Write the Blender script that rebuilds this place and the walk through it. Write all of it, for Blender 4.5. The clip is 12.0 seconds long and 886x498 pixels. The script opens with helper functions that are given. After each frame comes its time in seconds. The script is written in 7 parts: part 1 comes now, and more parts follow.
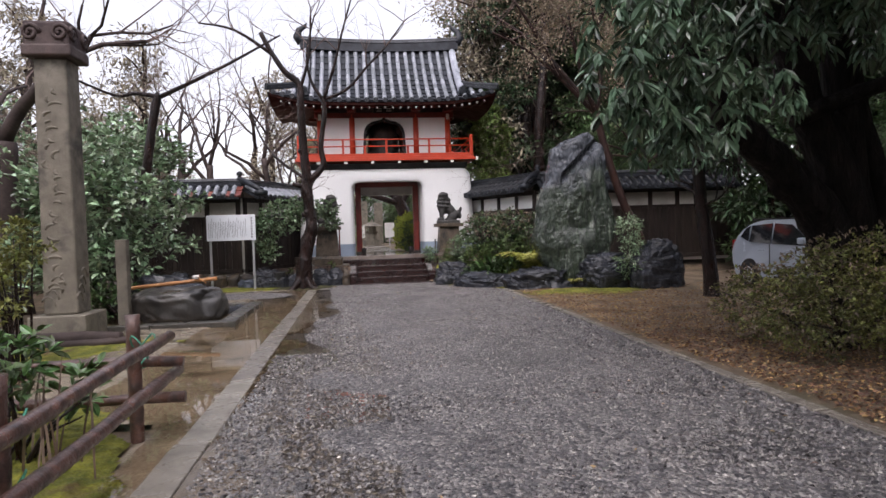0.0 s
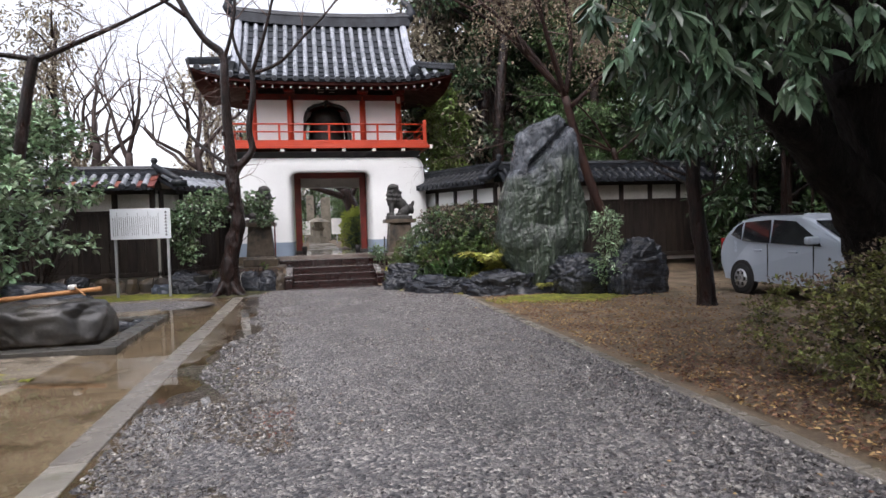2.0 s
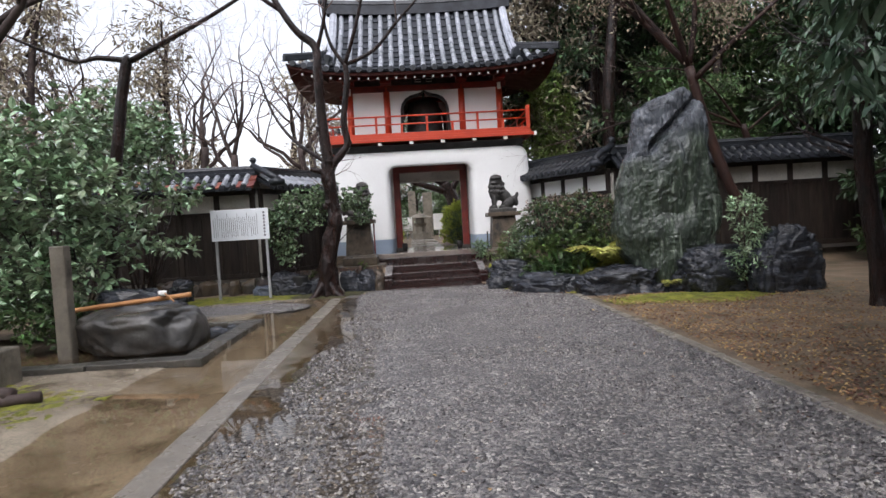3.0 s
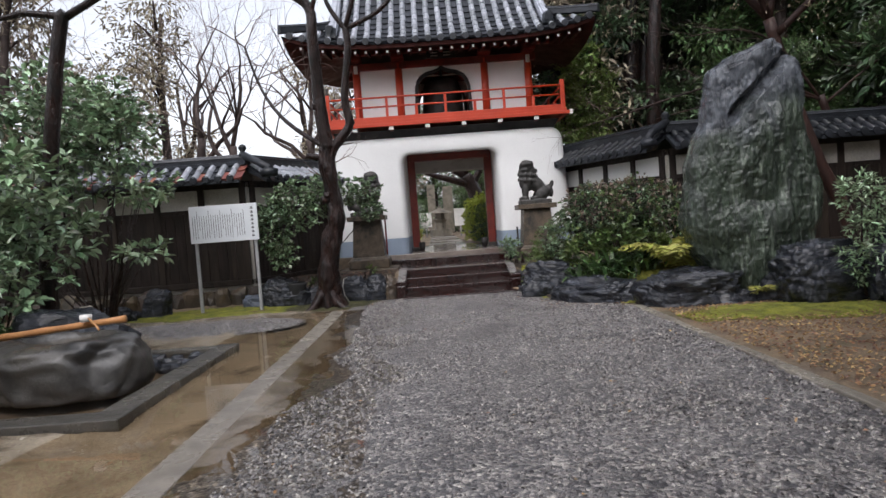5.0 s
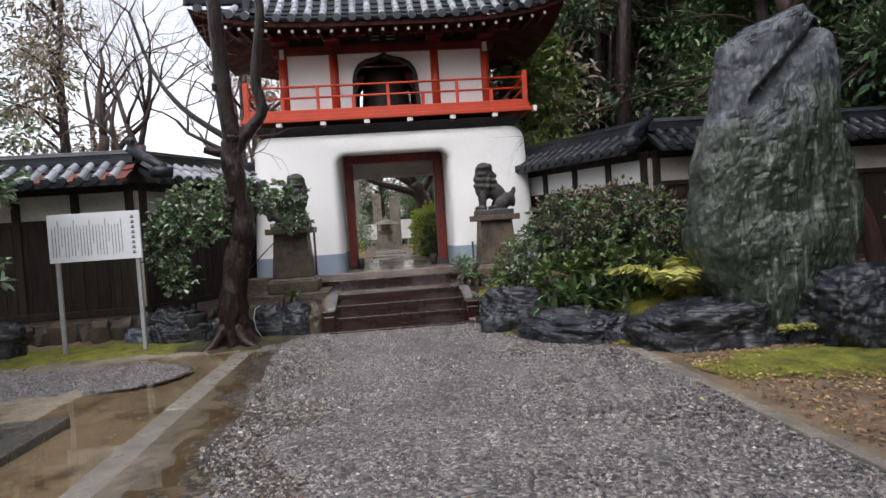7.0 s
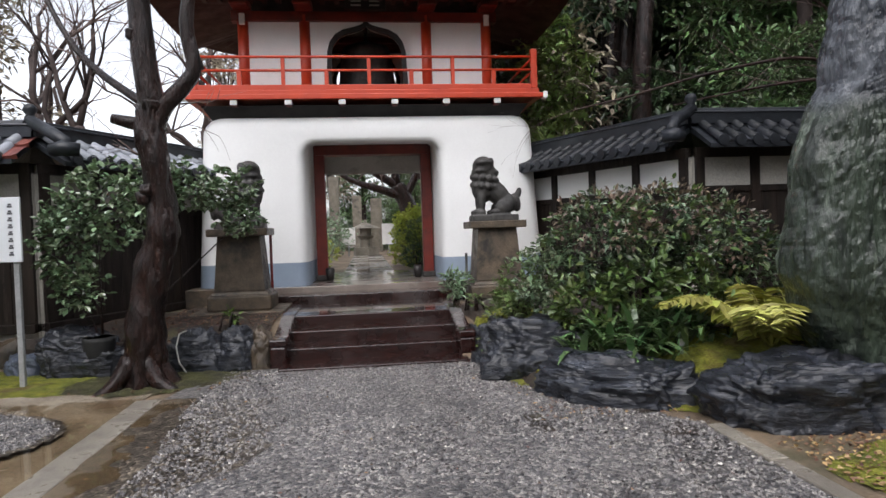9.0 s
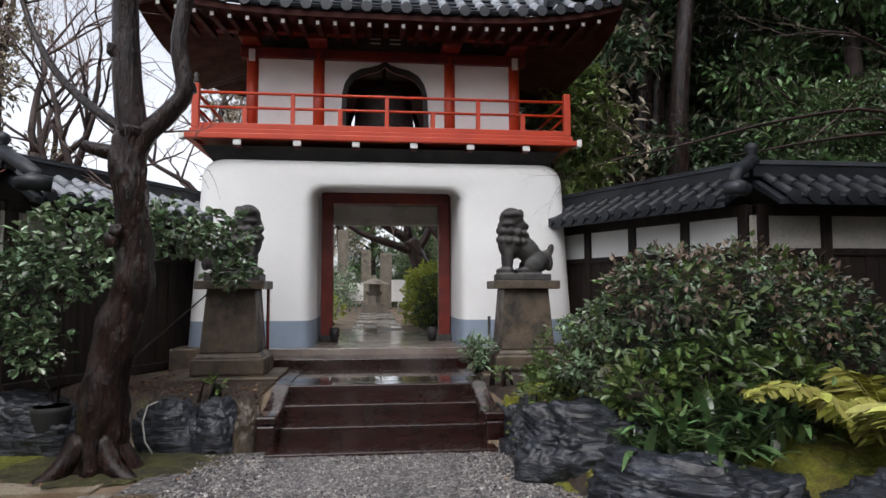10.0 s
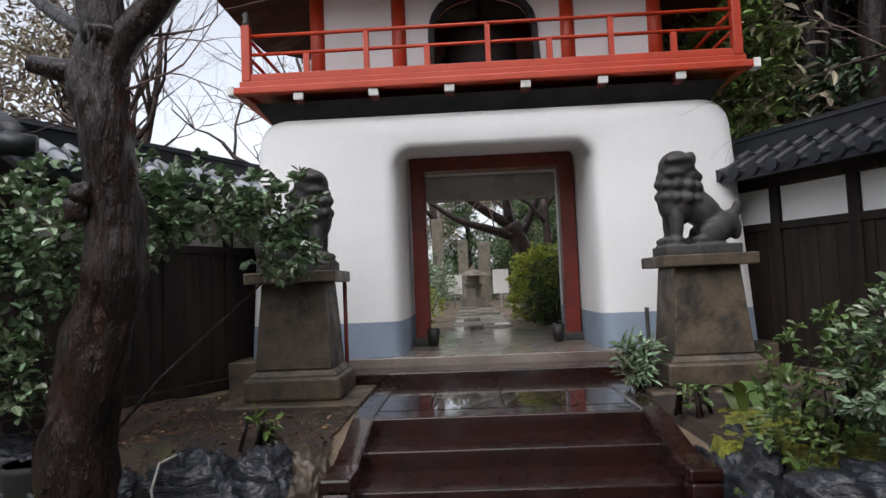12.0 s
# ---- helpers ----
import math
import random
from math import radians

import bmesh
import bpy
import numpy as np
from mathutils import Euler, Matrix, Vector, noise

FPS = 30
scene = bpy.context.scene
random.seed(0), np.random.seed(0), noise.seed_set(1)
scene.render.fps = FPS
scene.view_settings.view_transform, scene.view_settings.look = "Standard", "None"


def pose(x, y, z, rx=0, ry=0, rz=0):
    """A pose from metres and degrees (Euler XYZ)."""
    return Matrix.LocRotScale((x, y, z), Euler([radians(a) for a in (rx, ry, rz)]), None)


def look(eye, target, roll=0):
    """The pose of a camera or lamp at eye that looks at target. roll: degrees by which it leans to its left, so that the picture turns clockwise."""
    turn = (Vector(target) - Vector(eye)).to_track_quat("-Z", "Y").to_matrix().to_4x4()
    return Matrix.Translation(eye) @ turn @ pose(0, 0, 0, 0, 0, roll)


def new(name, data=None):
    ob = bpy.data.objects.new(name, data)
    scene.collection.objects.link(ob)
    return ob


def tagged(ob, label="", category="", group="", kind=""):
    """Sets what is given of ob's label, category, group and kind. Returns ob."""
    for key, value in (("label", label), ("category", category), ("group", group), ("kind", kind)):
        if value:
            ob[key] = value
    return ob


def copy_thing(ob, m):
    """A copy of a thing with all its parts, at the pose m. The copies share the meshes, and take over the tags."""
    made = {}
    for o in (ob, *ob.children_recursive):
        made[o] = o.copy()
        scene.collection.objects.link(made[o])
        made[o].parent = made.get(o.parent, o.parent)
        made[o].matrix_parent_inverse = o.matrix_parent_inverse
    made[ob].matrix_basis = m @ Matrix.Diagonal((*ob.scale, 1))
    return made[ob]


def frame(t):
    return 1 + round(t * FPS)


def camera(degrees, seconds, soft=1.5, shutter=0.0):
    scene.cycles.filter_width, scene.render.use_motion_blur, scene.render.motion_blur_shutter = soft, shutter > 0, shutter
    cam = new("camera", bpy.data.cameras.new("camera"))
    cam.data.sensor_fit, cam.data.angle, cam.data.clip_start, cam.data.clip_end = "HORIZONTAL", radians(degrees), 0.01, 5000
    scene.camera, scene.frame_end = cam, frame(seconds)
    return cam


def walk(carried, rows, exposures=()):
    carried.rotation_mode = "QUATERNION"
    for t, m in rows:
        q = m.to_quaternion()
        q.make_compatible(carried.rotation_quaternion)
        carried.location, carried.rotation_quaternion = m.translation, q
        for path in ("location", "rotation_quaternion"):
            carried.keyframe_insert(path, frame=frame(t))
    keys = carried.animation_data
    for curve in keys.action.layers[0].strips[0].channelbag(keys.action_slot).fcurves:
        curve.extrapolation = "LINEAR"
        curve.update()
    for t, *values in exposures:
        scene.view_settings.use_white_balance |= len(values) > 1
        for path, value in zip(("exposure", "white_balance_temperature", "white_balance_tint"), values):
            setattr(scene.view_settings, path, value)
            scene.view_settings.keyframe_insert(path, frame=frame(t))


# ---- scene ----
cam = camera(69.6, 12.0)
METRES, EYE, TILT, LEAN, TURN = 14.4, 1.5, -0.8, 0.0, -7.6
ROWS = [
    (0.0, 0.0, 0.0, 0.0, -0.03, -0.93, 1.77),
    (0.5, 0.0017, 0.0385, 0.0015, -1.67, -0.81, 2.78),
    (1.0, 0.0008, 0.0818, 0.0026, -6.53, -0.86, 2.44),
    (1.5, 0.0055, 0.1212, 0.0022, -8.2, -0.84, 1.95),
    (2.0, 0.0059, 0.1549, 0.0034, -4.25, -1.43, 1.74),
    (2.5, 0.0026, 0.194, 0.0056, -0.75, -1.95, 3.65),
    (3.0, 0.0047, 0.2353, 0.0045, 4.99, -1.6, 3.27),
    (5.0, -0.0125, 0.4055, 0.0052, 6.89, -1.83, 4.1),
    (5.5, -0.0153, 0.45, 0.008, 6.24, -1.43, 4.12),
    (6.0, -0.0196, 0.4942, 0.0096, 3.85, -1.22, 3.6),
    (6.5, -0.0193, 0.5368, 0.0103, 2.46, -1.02, 4.23),
    (7.0, -0.0213, 0.5765, 0.0099, 2.36, -1.15, 3.82),
    (9.0, -0.0337, 0.7403, 0.0134, 0.76, -0.66, 1.9),
    (9.5, -0.0407, 0.7809, 0.0156, 1.56, 3.08, -0.03),
    (10.0, -0.0476, 0.8233, 0.0164, 1.43, 4.54, 0.1),
    (10.5, -0.0539, 0.8658, 0.0166, 4.07, 4.57, 1.42),
    (11.0, -0.0634, 0.9102, 0.0165, 6.58, 4.15, 2.21),
    (11.5, -0.0705, 0.9535, 0.0155, 8.04, 4.1, 2.93),
    (12.0, -0.0811, 0.9922, 0.0149, 9.99, 4.06, 2.29),
]
walk(cam, [(t, pose(0, 0, EYE, TILT, LEAN, TURN) @ pose(METRES * x, METRES * y, METRES * z, 90 + pitch, roll, yaw)) for t, x, y, z, yaw, pitch, roll in ROWS],
     [(0.0, 1.04, 6450, 19), (1.5, 1.28, 6400, 16), (2.5, 1.20, 6300, 14), (5.0, 1.00, 6350, 13), (7.0, 1.07, 6400, 13), (9.0, 1.17, 6350, 12), (9.7, 0.95, 6350, 12), (12.0, 0.89, 6300, 12)])

# ---------------------------------------------------------------- sky, sun, exposure
world = bpy.data.worlds.new("overcast_sky")
scene.world = world
world.use_nodes = True
wn, wl = world.node_tree.nodes, world.node_tree.links
sky = wn.new("ShaderNodeTexSky")
sky.sky_type, sky.sun_disc = "NISHITA", False
sky.sun_elevation, sky.sun_rotation = radians(50), radians(200)
sky.air_density, sky.dust_density = 1.0, 3.0
grey = wn.new("ShaderNodeHueSaturation")
grey.inputs["Saturation"].default_value = 0.26
wl.new(sky.outputs["Color"], grey.inputs["Color"])
wl.new(grey.outputs["Color"], wn["Background"].inputs["Color"])
wn["Background"].inputs["Strength"].default_value = 0.15
sun = new("sun", bpy.data.lights.new("sun", "SUN"))
sun.data.energy, sun.data.angle, sun.data.color = 0.5, radians(30), (1.0, 0.99, 0.97)
sun.matrix_world = look((0, 0, 30), (-5, 9, 0))


# ---------------------------------------------------------------- materials
def material(name, c1, c2, scale=3.0, rough=(0.5, 0.8), bump=0.3, fine=60.0, stain=None, stain_scale=0.7, stain_at=0.55,
             metal=0.0, island=0.0, piece=0.0, spec=0.5, stretch=(1, 1, 1), dist=0.01, speckle=0.25):
    """Two scales of noise between two colours, an optional stain, relief and varied gloss."""
    m = bpy.data.materials.new(name)
    m.use_nodes = True
    n, l = m.node_tree.nodes, m.node_tree.links
    b = n["Principled BSDF"]
    co = n.new("ShaderNodeTexCoord")
    mp = n.new("ShaderNodeMapping")
    mp.inputs["Scale"].default_value = stretch
    l.new(co.outputs["Object"], mp.inputs["Vector"])

    def tex(s, detail=5.0, r=0.6):
        t = n.new("ShaderNodeTexNoise")
        t.inputs["Scale"].default_value, t.inputs["Detail"].default_value, t.inputs["Roughness"].default_value = s, detail, r
        l.new(mp.outputs["Vector"], t.inputs["Vector"])
        return t

    def mix(a, bb, fac, kind="MIX"):
        x = n.new("ShaderNodeMix")
        x.data_type, x.blend_type = "RGBA", kind
        for sock, v in ((x.inputs[0], fac), (x.inputs[6], a), (x.inputs[7], bb)):
            if hasattr(v, "links"):
                l.new(v, sock)
            elif isinstance(v, (int, float)):
                sock.default_value = v
            else:
                sock.default_value = (*v, 1)
        return x.outputs[2]

    def ramp(v, lo, hi, a=0.0, z=1.0):
        r = n.new("ShaderNodeMapRange")
        l.new(v, r.inputs[0])
        for i, q in zip((1, 2, 3, 4), (lo, hi, a, z)):
            r.inputs[i].default_value = q
        return r.outputs[0]

    big, small = tex(scale), tex(fine, 4.0, 0.7)
    fac = ramp(big.outputs["Fac"], 0.32, 0.68)
    col = mix(c1, c2, fac)
    grain = ramp(small.outputs["Fac"], 0.25, 0.75, 1 - speckle, 1 + speckle * 0.9)
    g = n.new("ShaderNodeCombineColor")
    for i in range(3):
        l.new(grain, g.inputs[i])
    col = mix(col, g.outputs[0], 1.0, "MULTIPLY")
    if stain:
        st = tex(stain_scale, 6.0, 0.65)
        col = mix(col, stain, ramp(st.outputs["Fac"], stain_at, stain_at + 0.13))
    for amount, kind in ((island, "ShaderNodeNewGeometry"), (piece, "ShaderNodeObjectInfo")):
        if amount:
            src = n.new(kind).outputs["Random Per Island" if kind == "ShaderNodeNewGeometry" else "Random"]
            hs = n.new("ShaderNodeHueSaturation")
            l.new(col, hs.inputs["Color"])
            l.new(ramp(src, 0, 1, 1 - amount, 1 + amount), hs.inputs["Value"])
            l.new(ramp(src, 0, 1, 0.5 - 0.05 * amount, 0.5 + 0.05 * amount), hs.inputs["Hue"])
            col = hs.outputs[0]
    l.new(col, b.inputs["Base Color"])
    l.new(ramp(big.outputs["Fac"], 0.3, 0.7, rough[0], rough[1]), b.inputs["Roughness"])
    b.inputs["Metallic"].default_value = metal
    b.inputs["Specular IOR Level"].default_value = spec
    if bump:
        bp = n.new("ShaderNodeBump")
        bp.inputs["Strength"].default_value, bp.inputs["Distance"].default_value = bump, dist
        l.new(small.outputs["Fac"], bp.inputs["Height"])
        b2 = n.new("ShaderNodeBump")
        b2.inputs["Strength"].default_value, b2.inputs["Distance"].default_value = bump, dist * 3
        l.new(big.outputs["Fac"], b2.inputs["Height"])
        l.new(bp.outputs["Normal"], b2.inputs["Normal"])
        l.new(b2.outputs["Normal"], b.inputs["Normal"])
    return m


def wet(m, weight=1.0, rough=0.03):
    """A film of rain water over a material."""
    b = m.node_tree.nodes["Principled BSDF"]
    b.inputs["Coat Weight"].default_value, b.inputs["Coat Roughness"].default_value, b.inputs["Coat IOR"].default_value = weight, rough, 1.33
    return m


def water_material(name, tint):
    m = bpy.data.materials.new(name)
    m.use_nodes = True
    n, l = m.node_tree.nodes, m.node_tree.links
    tr, gl, fr, mx = (n.new(k) for k in ("ShaderNodeBsdfTransparent", "ShaderNodeBsdfGlossy", "ShaderNodeFresnel", "ShaderNodeMixShader"))
    tr.inputs[0].default_value = (*tint, 1)
    gl.inputs["Roughness"].default_value = 0.02
    fr.inputs[0].default_value = 1.33
    nz, bp = n.new("ShaderNodeTexNoise"), n.new("ShaderNodeBump")
    nz.inputs["Scale"].default_value = 9.0
    bp.inputs["Strength"].default_value, bp.inputs["Distance"].default_value = 0.08, 0.01
    l.new(nz.outputs["Fac"], bp.inputs["Height"])
    l.new(bp.outputs[0], gl.inputs["Normal"])
    l.new(fr.outputs[0], mx.inputs[0])
    l.new(tr.outputs[0], mx.inputs[1])
    l.new(gl.outputs[0], mx.inputs[2])
    l.new(mx.outputs[0], n["Material Output"].inputs[0])
    return m


def gravel_material(name):
    """Packed small stones: each cell of a Voronoi pattern has its own grey and its own dome."""
    m = bpy.data.materials.new(name)
    m.use_nodes = True
    n, l = m.node_tree.nodes, m.node_tree.links
    b, co = n["Principled BSDF"], n.new("ShaderNodeTexCoord")
    v, big = n.new("ShaderNodeTexVoronoi"), n.new("ShaderNodeTexNoise")
    v.inputs["Scale"].default_value, v.inputs["Randomness"].default_value = 36.0, 1.0
    big.inputs["Scale"].default_value, big.inputs["Detail"].default_value = 0.9, 8.0
    for t in (v, big):
        l.new(co.outputs["Object"], t.inputs["Vector"])
    sep, tone = n.new("ShaderNodeSeparateColor"), n.new("ShaderNodeValToRGB")
    l.new(v.outputs["Color"], sep.inputs[0])
    l.new(sep.outputs[0], tone.inputs[0])
    for i, (p, c) in enumerate(((0.0, (0.032, 0.031, 0.034)), (0.45, (0.092, 0.088, 0.090)), (0.8, (0.18, 0.167, 0.158)), (1.0, (0.36, 0.335, 0.31)))):
        e = tone.color_ramp.elements[i] if i < 2 else tone.color_ramp.elements.new(p)
        e.position, e.color = p, (*c, 1)
    tone.color_ramp.elements[1].position = 0.45
    mul, rng_ = n.new("ShaderNodeMix"), n.new("ShaderNodeMapRange")
    mul.data_type, mul.blend_type = "RGBA", "MULTIPLY"
    mul.inputs[0].default_value = 1.0
    l.new(big.outputs["Fac"], rng_.inputs[0])
    for i, q in zip((1, 2, 3, 4), (0.34, 0.66, 0.75, 1.25)):
        rng_.inputs[i].default_value = q
    cc = n.new("ShaderNodeCombineColor")
    for i in range(3):
        l.new(rng_.outputs[0], cc.inputs[i])
    l.new(tone.outputs[0], mul.inputs[6])
    l.new(cc.outputs[0], mul.inputs[7])
    l.new(mul.outputs[2], b.inputs["Base Color"])
    bp = n.new("ShaderNodeBump")
    bp.invert = True
    bp.inputs["Strength"].default_value, bp.inputs["Distance"].default_value = 1.0, 0.012
    l.new(v.outputs["Distance"], bp.inputs["Height"])
    l.new(bp.outputs[0], b.inputs["Normal"])
    b.inputs["Roughness"].default_value = 0.33
    return m


SOIL = material("damp_sandy_soil", (0.215, 0.155, 0.098), (0.10, 0.074, 0.050), 1.3, (0.45, 0.9), 0.7, 45, (0.07, 0.066, 0.036), 0.9, 0.55, speckle=0.55)
GRAVEL_BED = gravel_material("wet_gravel_bed")
PEBBLE = material("wet_dark_pebble", (0.200, 0.182, 0.170), (0.065, 0.060, 0.065), 9.0, (0.12, 0.42), 0.2, 120, island=0.85)
PAVING = material("wet_worn_concrete", (0.36, 0.305, 0.235), (0.19, 0.155, 0.112), 1.7, (0.06, 0.34), 0.35, 45, (0.095, 0.070, 0.045), 1.2, 0.52, speckle=0.45)
KERB = material("grey_kerb_stone", (0.27, 0.24, 0.20), (0.15, 0.134, 0.112), 3.5, (0.15, 0.45), 0.3, 90, (0.08, 0.085, 0.035), 1.5, 0.62, piece=0.15)
GRANITE = material("weathered_granite", (0.21, 0.185, 0.145), (0.125, 0.11, 0.085), 4.0, (0.5, 0.8), 0.45, 90, (0.05, 0.045, 0.036), 1.6, 0.54)
GRANITE_DARK = material("dark_carved_stone", (0.06, 0.056, 0.052), (0.024, 0.023, 0.022), 6.0, (0.45, 0.7), 0.5, 60, (0.10, 0.10, 0.085), 3.0, 0.62)
CAPSTONE = material("brown_carved_capstone", (0.085, 0.055, 0.05), (0.045, 0.03, 0.03), 4.0, (0.5, 0.8), 0.5, 60)
BLUEROCK = wet(material("wet_dark_schist", (0.034, 0.038, 0.049), (0.0055, 0.006, 0.008), 4.5, (0.15, 0.45), 0.9, 10, (0.085, 0.094, 0.115), 2.2, 0.62, spec=0.3, dist=0.022, stretch=(0.8, 0.8, 3.2)), 0.6, 0.05)
BORDER = material("wet_slate_border_stone", (0.10, 0.092, 0.078), (0.045, 0.042, 0.036), 3.0, (0.15, 0.45), 0.4, 60, (0.03, 0.03, 0.02), 1.8, 0.6, piece=0.2)
MUD = material("wet_brown_silt", (0.17, 0.135, 0.095), (0.085, 0.065, 0.045), 1.6, (0.05, 0.28), 0.2, 50, (0.27, 0.25, 0.22), 1.1, 0.6)
RUBBLE = material("mossy_brown_rubble", (0.085, 0.058, 0.034), (0.026, 0.021, 0.016), 3.0, (0.3, 0.7), 0.7, 30, (0.045, 0.052, 0.018), 1.6, 0.57, piece=0.45)
BASINROCK = wet(material("smooth_grey_boulder", (0.080, 0.074, 0.066), (0.011, 0.0105, 0.0105), 2.4, (0.2, 0.55), 0.7, 22, (0.13, 0.12, 0.105), 1.9, 0.62), 0.4, 0.1)
STEPSTONE = wet(material("wet_red_brown_stone", (0.025, 0.0070, 0.0055), (0.010, 0.0033, 0.0028), 4.0, (0.15, 0.35), 0.12, 80, (0.040, 0.014, 0.011), 1.6, 0.62, spec=0.3), 1.0, 0.06)
PLATFORM = wet(material("wet_platform_slab", (0.030, 0.013, 0.010), (0.016, 0.0075, 0.0065), 3.0, (0.08, 0.22), 0.03, 60, (0.045, 0.026, 0.021), 1.2, 0.6), 1.0, 0.015)
PLASTER = material("white_lime_plaster", (0.81, 0.81, 0.80), (0.76, 0.76, 0.75), 1.1, (0.7, 0.9), 0.06, 30, (0.68, 0.67, 0.645), 0.8, 0.66, speckle=0.03)
OLDPLASTER = material("aged_plaster", (0.50, 0.48, 0.44), (0.36, 0.34, 0.30), 1.6, (0.75, 0.9), 0.2, 40, (0.24, 0.21, 0.17), 1.1, 0.58)
BLUEBAND = material("blue_grey_skirting_paint", (0.27, 0.33, 0.41), (0.23, 0.285, 0.36), 2.0, (0.5, 0.75), 0.1, 50, (0.33, 0.36, 0.40), 1.5, 0.66, speckle=0.06)
VERMILION = material("vermilion_lacquer", (0.50, 0.050, 0.014), (0.41, 0.038, 0.012), 2.5, (0.3, 0.5), 0.08, 60, (0.36, 0.045, 0.02), 1.2, 0.64, speckle=0.1)
# darker than the vermilion; on the door frame it includes the recess shade
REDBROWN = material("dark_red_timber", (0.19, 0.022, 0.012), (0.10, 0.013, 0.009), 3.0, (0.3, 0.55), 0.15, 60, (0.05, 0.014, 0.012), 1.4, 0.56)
DARKWOOD = material("dark_weathered_boards", (0.026, 0.017, 0.0125), (0.011, 0.008, 0.0065), 2.5, (0.5, 0.8), 0.35, 40, (0.075, 0.058, 0.042), 1.2, 0.62, piece=0.25, stretch=(4, 4, 0.5), spec=0.3)
# black for dark parts, and for the painted shade under the balcony
BLACK_AND_SHADE = material("shadow_black_timber", (0.02, 0.016, 0.015), (0.01, 0.009, 0.009), 3.0, (0.5, 0.8), 0.2, 40)
WHITEPAINT = material("white_painted_end", (0.78, 0.77, 0.74), (0.70, 0.69, 0.66), 6.0, (0.5, 0.7), 0.1, 60, speckle=0.08)
TILE = material("blue_grey_roof_tile", (0.030, 0.034, 0.041), (0.011, 0.0125, 0.016), 3.0, (0.28, 0.52), 0.3, 50, (0.065, 0.07, 0.078), 1.5, 0.63, piece=0.3, spec=0.35)
# rib tiles are this pale because sky reflection is put into the colour
TILE_SHEEN = material("sky_sheen_roof_tile", (0.36, 0.38, 0.42), (0.19, 0.205, 0.235), 2.6, (0.3, 0.55), 0.25, 50, (0.09, 0.10, 0.11), 2.2, 0.6, piece=0.3)
TILE_RED = material("red_roof_tile", (0.27, 0.085, 0.05), (0.16, 0.06, 0.045), 4.0, (0.35, 0.6), 0.3, 50, piece=0.3)
BARK = wet(material("wet_dark_bark", (0.026, 0.010, 0.007), (0.004, 0.0025, 0.0021), 6.0, (0.2, 0.5), 1.0, 20, (0.070, 0.036, 0.027), 5.0, 0.66, stretch=(1.6, 1.6, 0.5), dist=0.035, spec=0.25), 0.45, 0.16)
BARK_RED = material("red_brown_bark", (0.050, 0.024, 0.018), (0.018, 0.010, 0.009), 4.0, (0.35, 0.65), 1.0, 30, (0.085, 0.062, 0.05), 2.4, 0.66, stretch=(1, 1, 0.4), spec=0.3)
BARK_FAR = material("grey_brown_bark", (0.07, 0.05, 0.045), (0.032, 0.024, 0.022), 2.0, (0.6, 0.9), 0.5, 20, spec=0.3)
TWIG = material("bare_twigs", (0.22, 0.16, 0.145), (0.11, 0.078, 0.07), 3.0, (0.6, 0.9), 0.2, 30, spec=0.3)
LOG = wet(material("wet_reddish_log", (0.16, 0.080, 0.060), (0.035, 0.021, 0.018), 9.0, (0.2, 0.5), 0.7, 40, (0.20, 0.17, 0.145), 3.0, 0.6), 0.6, 0.1)
BAMBOO = material("honey_bamboo_pole", (0.50, 0.24, 0.085), (0.36, 0.16, 0.06), 4.0, (0.25, 0.45), 0.15, 60)
ROPE = material("green_twine", (0.05, 0.28, 0.19), (0.035, 0.2, 0.14), 8.0, (0.5, 0.7), 0.2, 80)
STEEL = material("galvanised_post", (0.48, 0.49, 0.50), (0.38, 0.39, 0.40), 6.0, (0.35, 0.5), 0.05, 60, metal=0.5)
SIGNWHITE = material("white_enamel_board", (0.72, 0.75, 0.77), (0.67, 0.70, 0.73), 1.5, (0.3, 0.45), 0.03, 40, speckle=0.03)
INK = material("black_sign_ink", (0.11, 0.11, 0.12), (0.07, 0.07, 0.08), 3.0, (0.5, 0.6), 0.0)
CARPAINT = material("silver_blue_car_paint", (0.47, 0.52, 0.59), (0.45, 0.50, 0.57), 2.0, (0.2, 0.28), 0.0, 60, metal=0.15, speckle=0.02)
CARGLASS = material("dark_car_glass", (0.02, 0.022, 0.025), (0.014, 0.015, 0.017), 2.0, (0.04, 0.07), 0.0)
RUBBER = material("black_tyre_rubber", (0.02, 0.02, 0.02), (0.014, 0.014, 0.014), 6.0, (0.7, 0.85), 0.2, 50)
RIM = material("silver_wheel_trim", (0.55, 0.56, 0.57), (0.45, 0.46, 0.47), 5.0, (0.25, 0.35), 0.0, metal=0.7)
LAMPRED = material("red_lamp_lens", (0.35, 0.02, 0.02), (0.25, 0.015, 0.015), 5.0, (0.1, 0.15), 0.0)
MOSS = material("bright_wet_moss", (0.31, 0.31, 0.03), (0.10, 0.115, 0.015), 4.5, (0.75, 0.95), 1.0, 55, (0.13, 0.075, 0.035), 1.6, 0.55, dist=0.04, speckle=0.5)
MOSS_DARK = material("dark_wet_moss", (0.085, 0.085, 0.018), (0.030, 0.026, 0.012), 4.5, (0.6, 0.9), 1.0, 55, (0.06, 0.036, 0.02), 1.6, 0.5, dist=0.04, speckle=0.5)
# earth under litter, darkened further by the shrubs' shadow in its colour
BEDSOIL = material("shaded_litter_earth", (0.042, 0.026, 0.016), (0.016, 0.011, 0.008), 2.6, (0.55, 0.9), 0.9, 40, (0.06, 0.055, 0.014), 1.6, 0.57, dist=0.025)
PUDDLE = water_material("brown_puddle_water", (0.90, 0.85, 0.77))


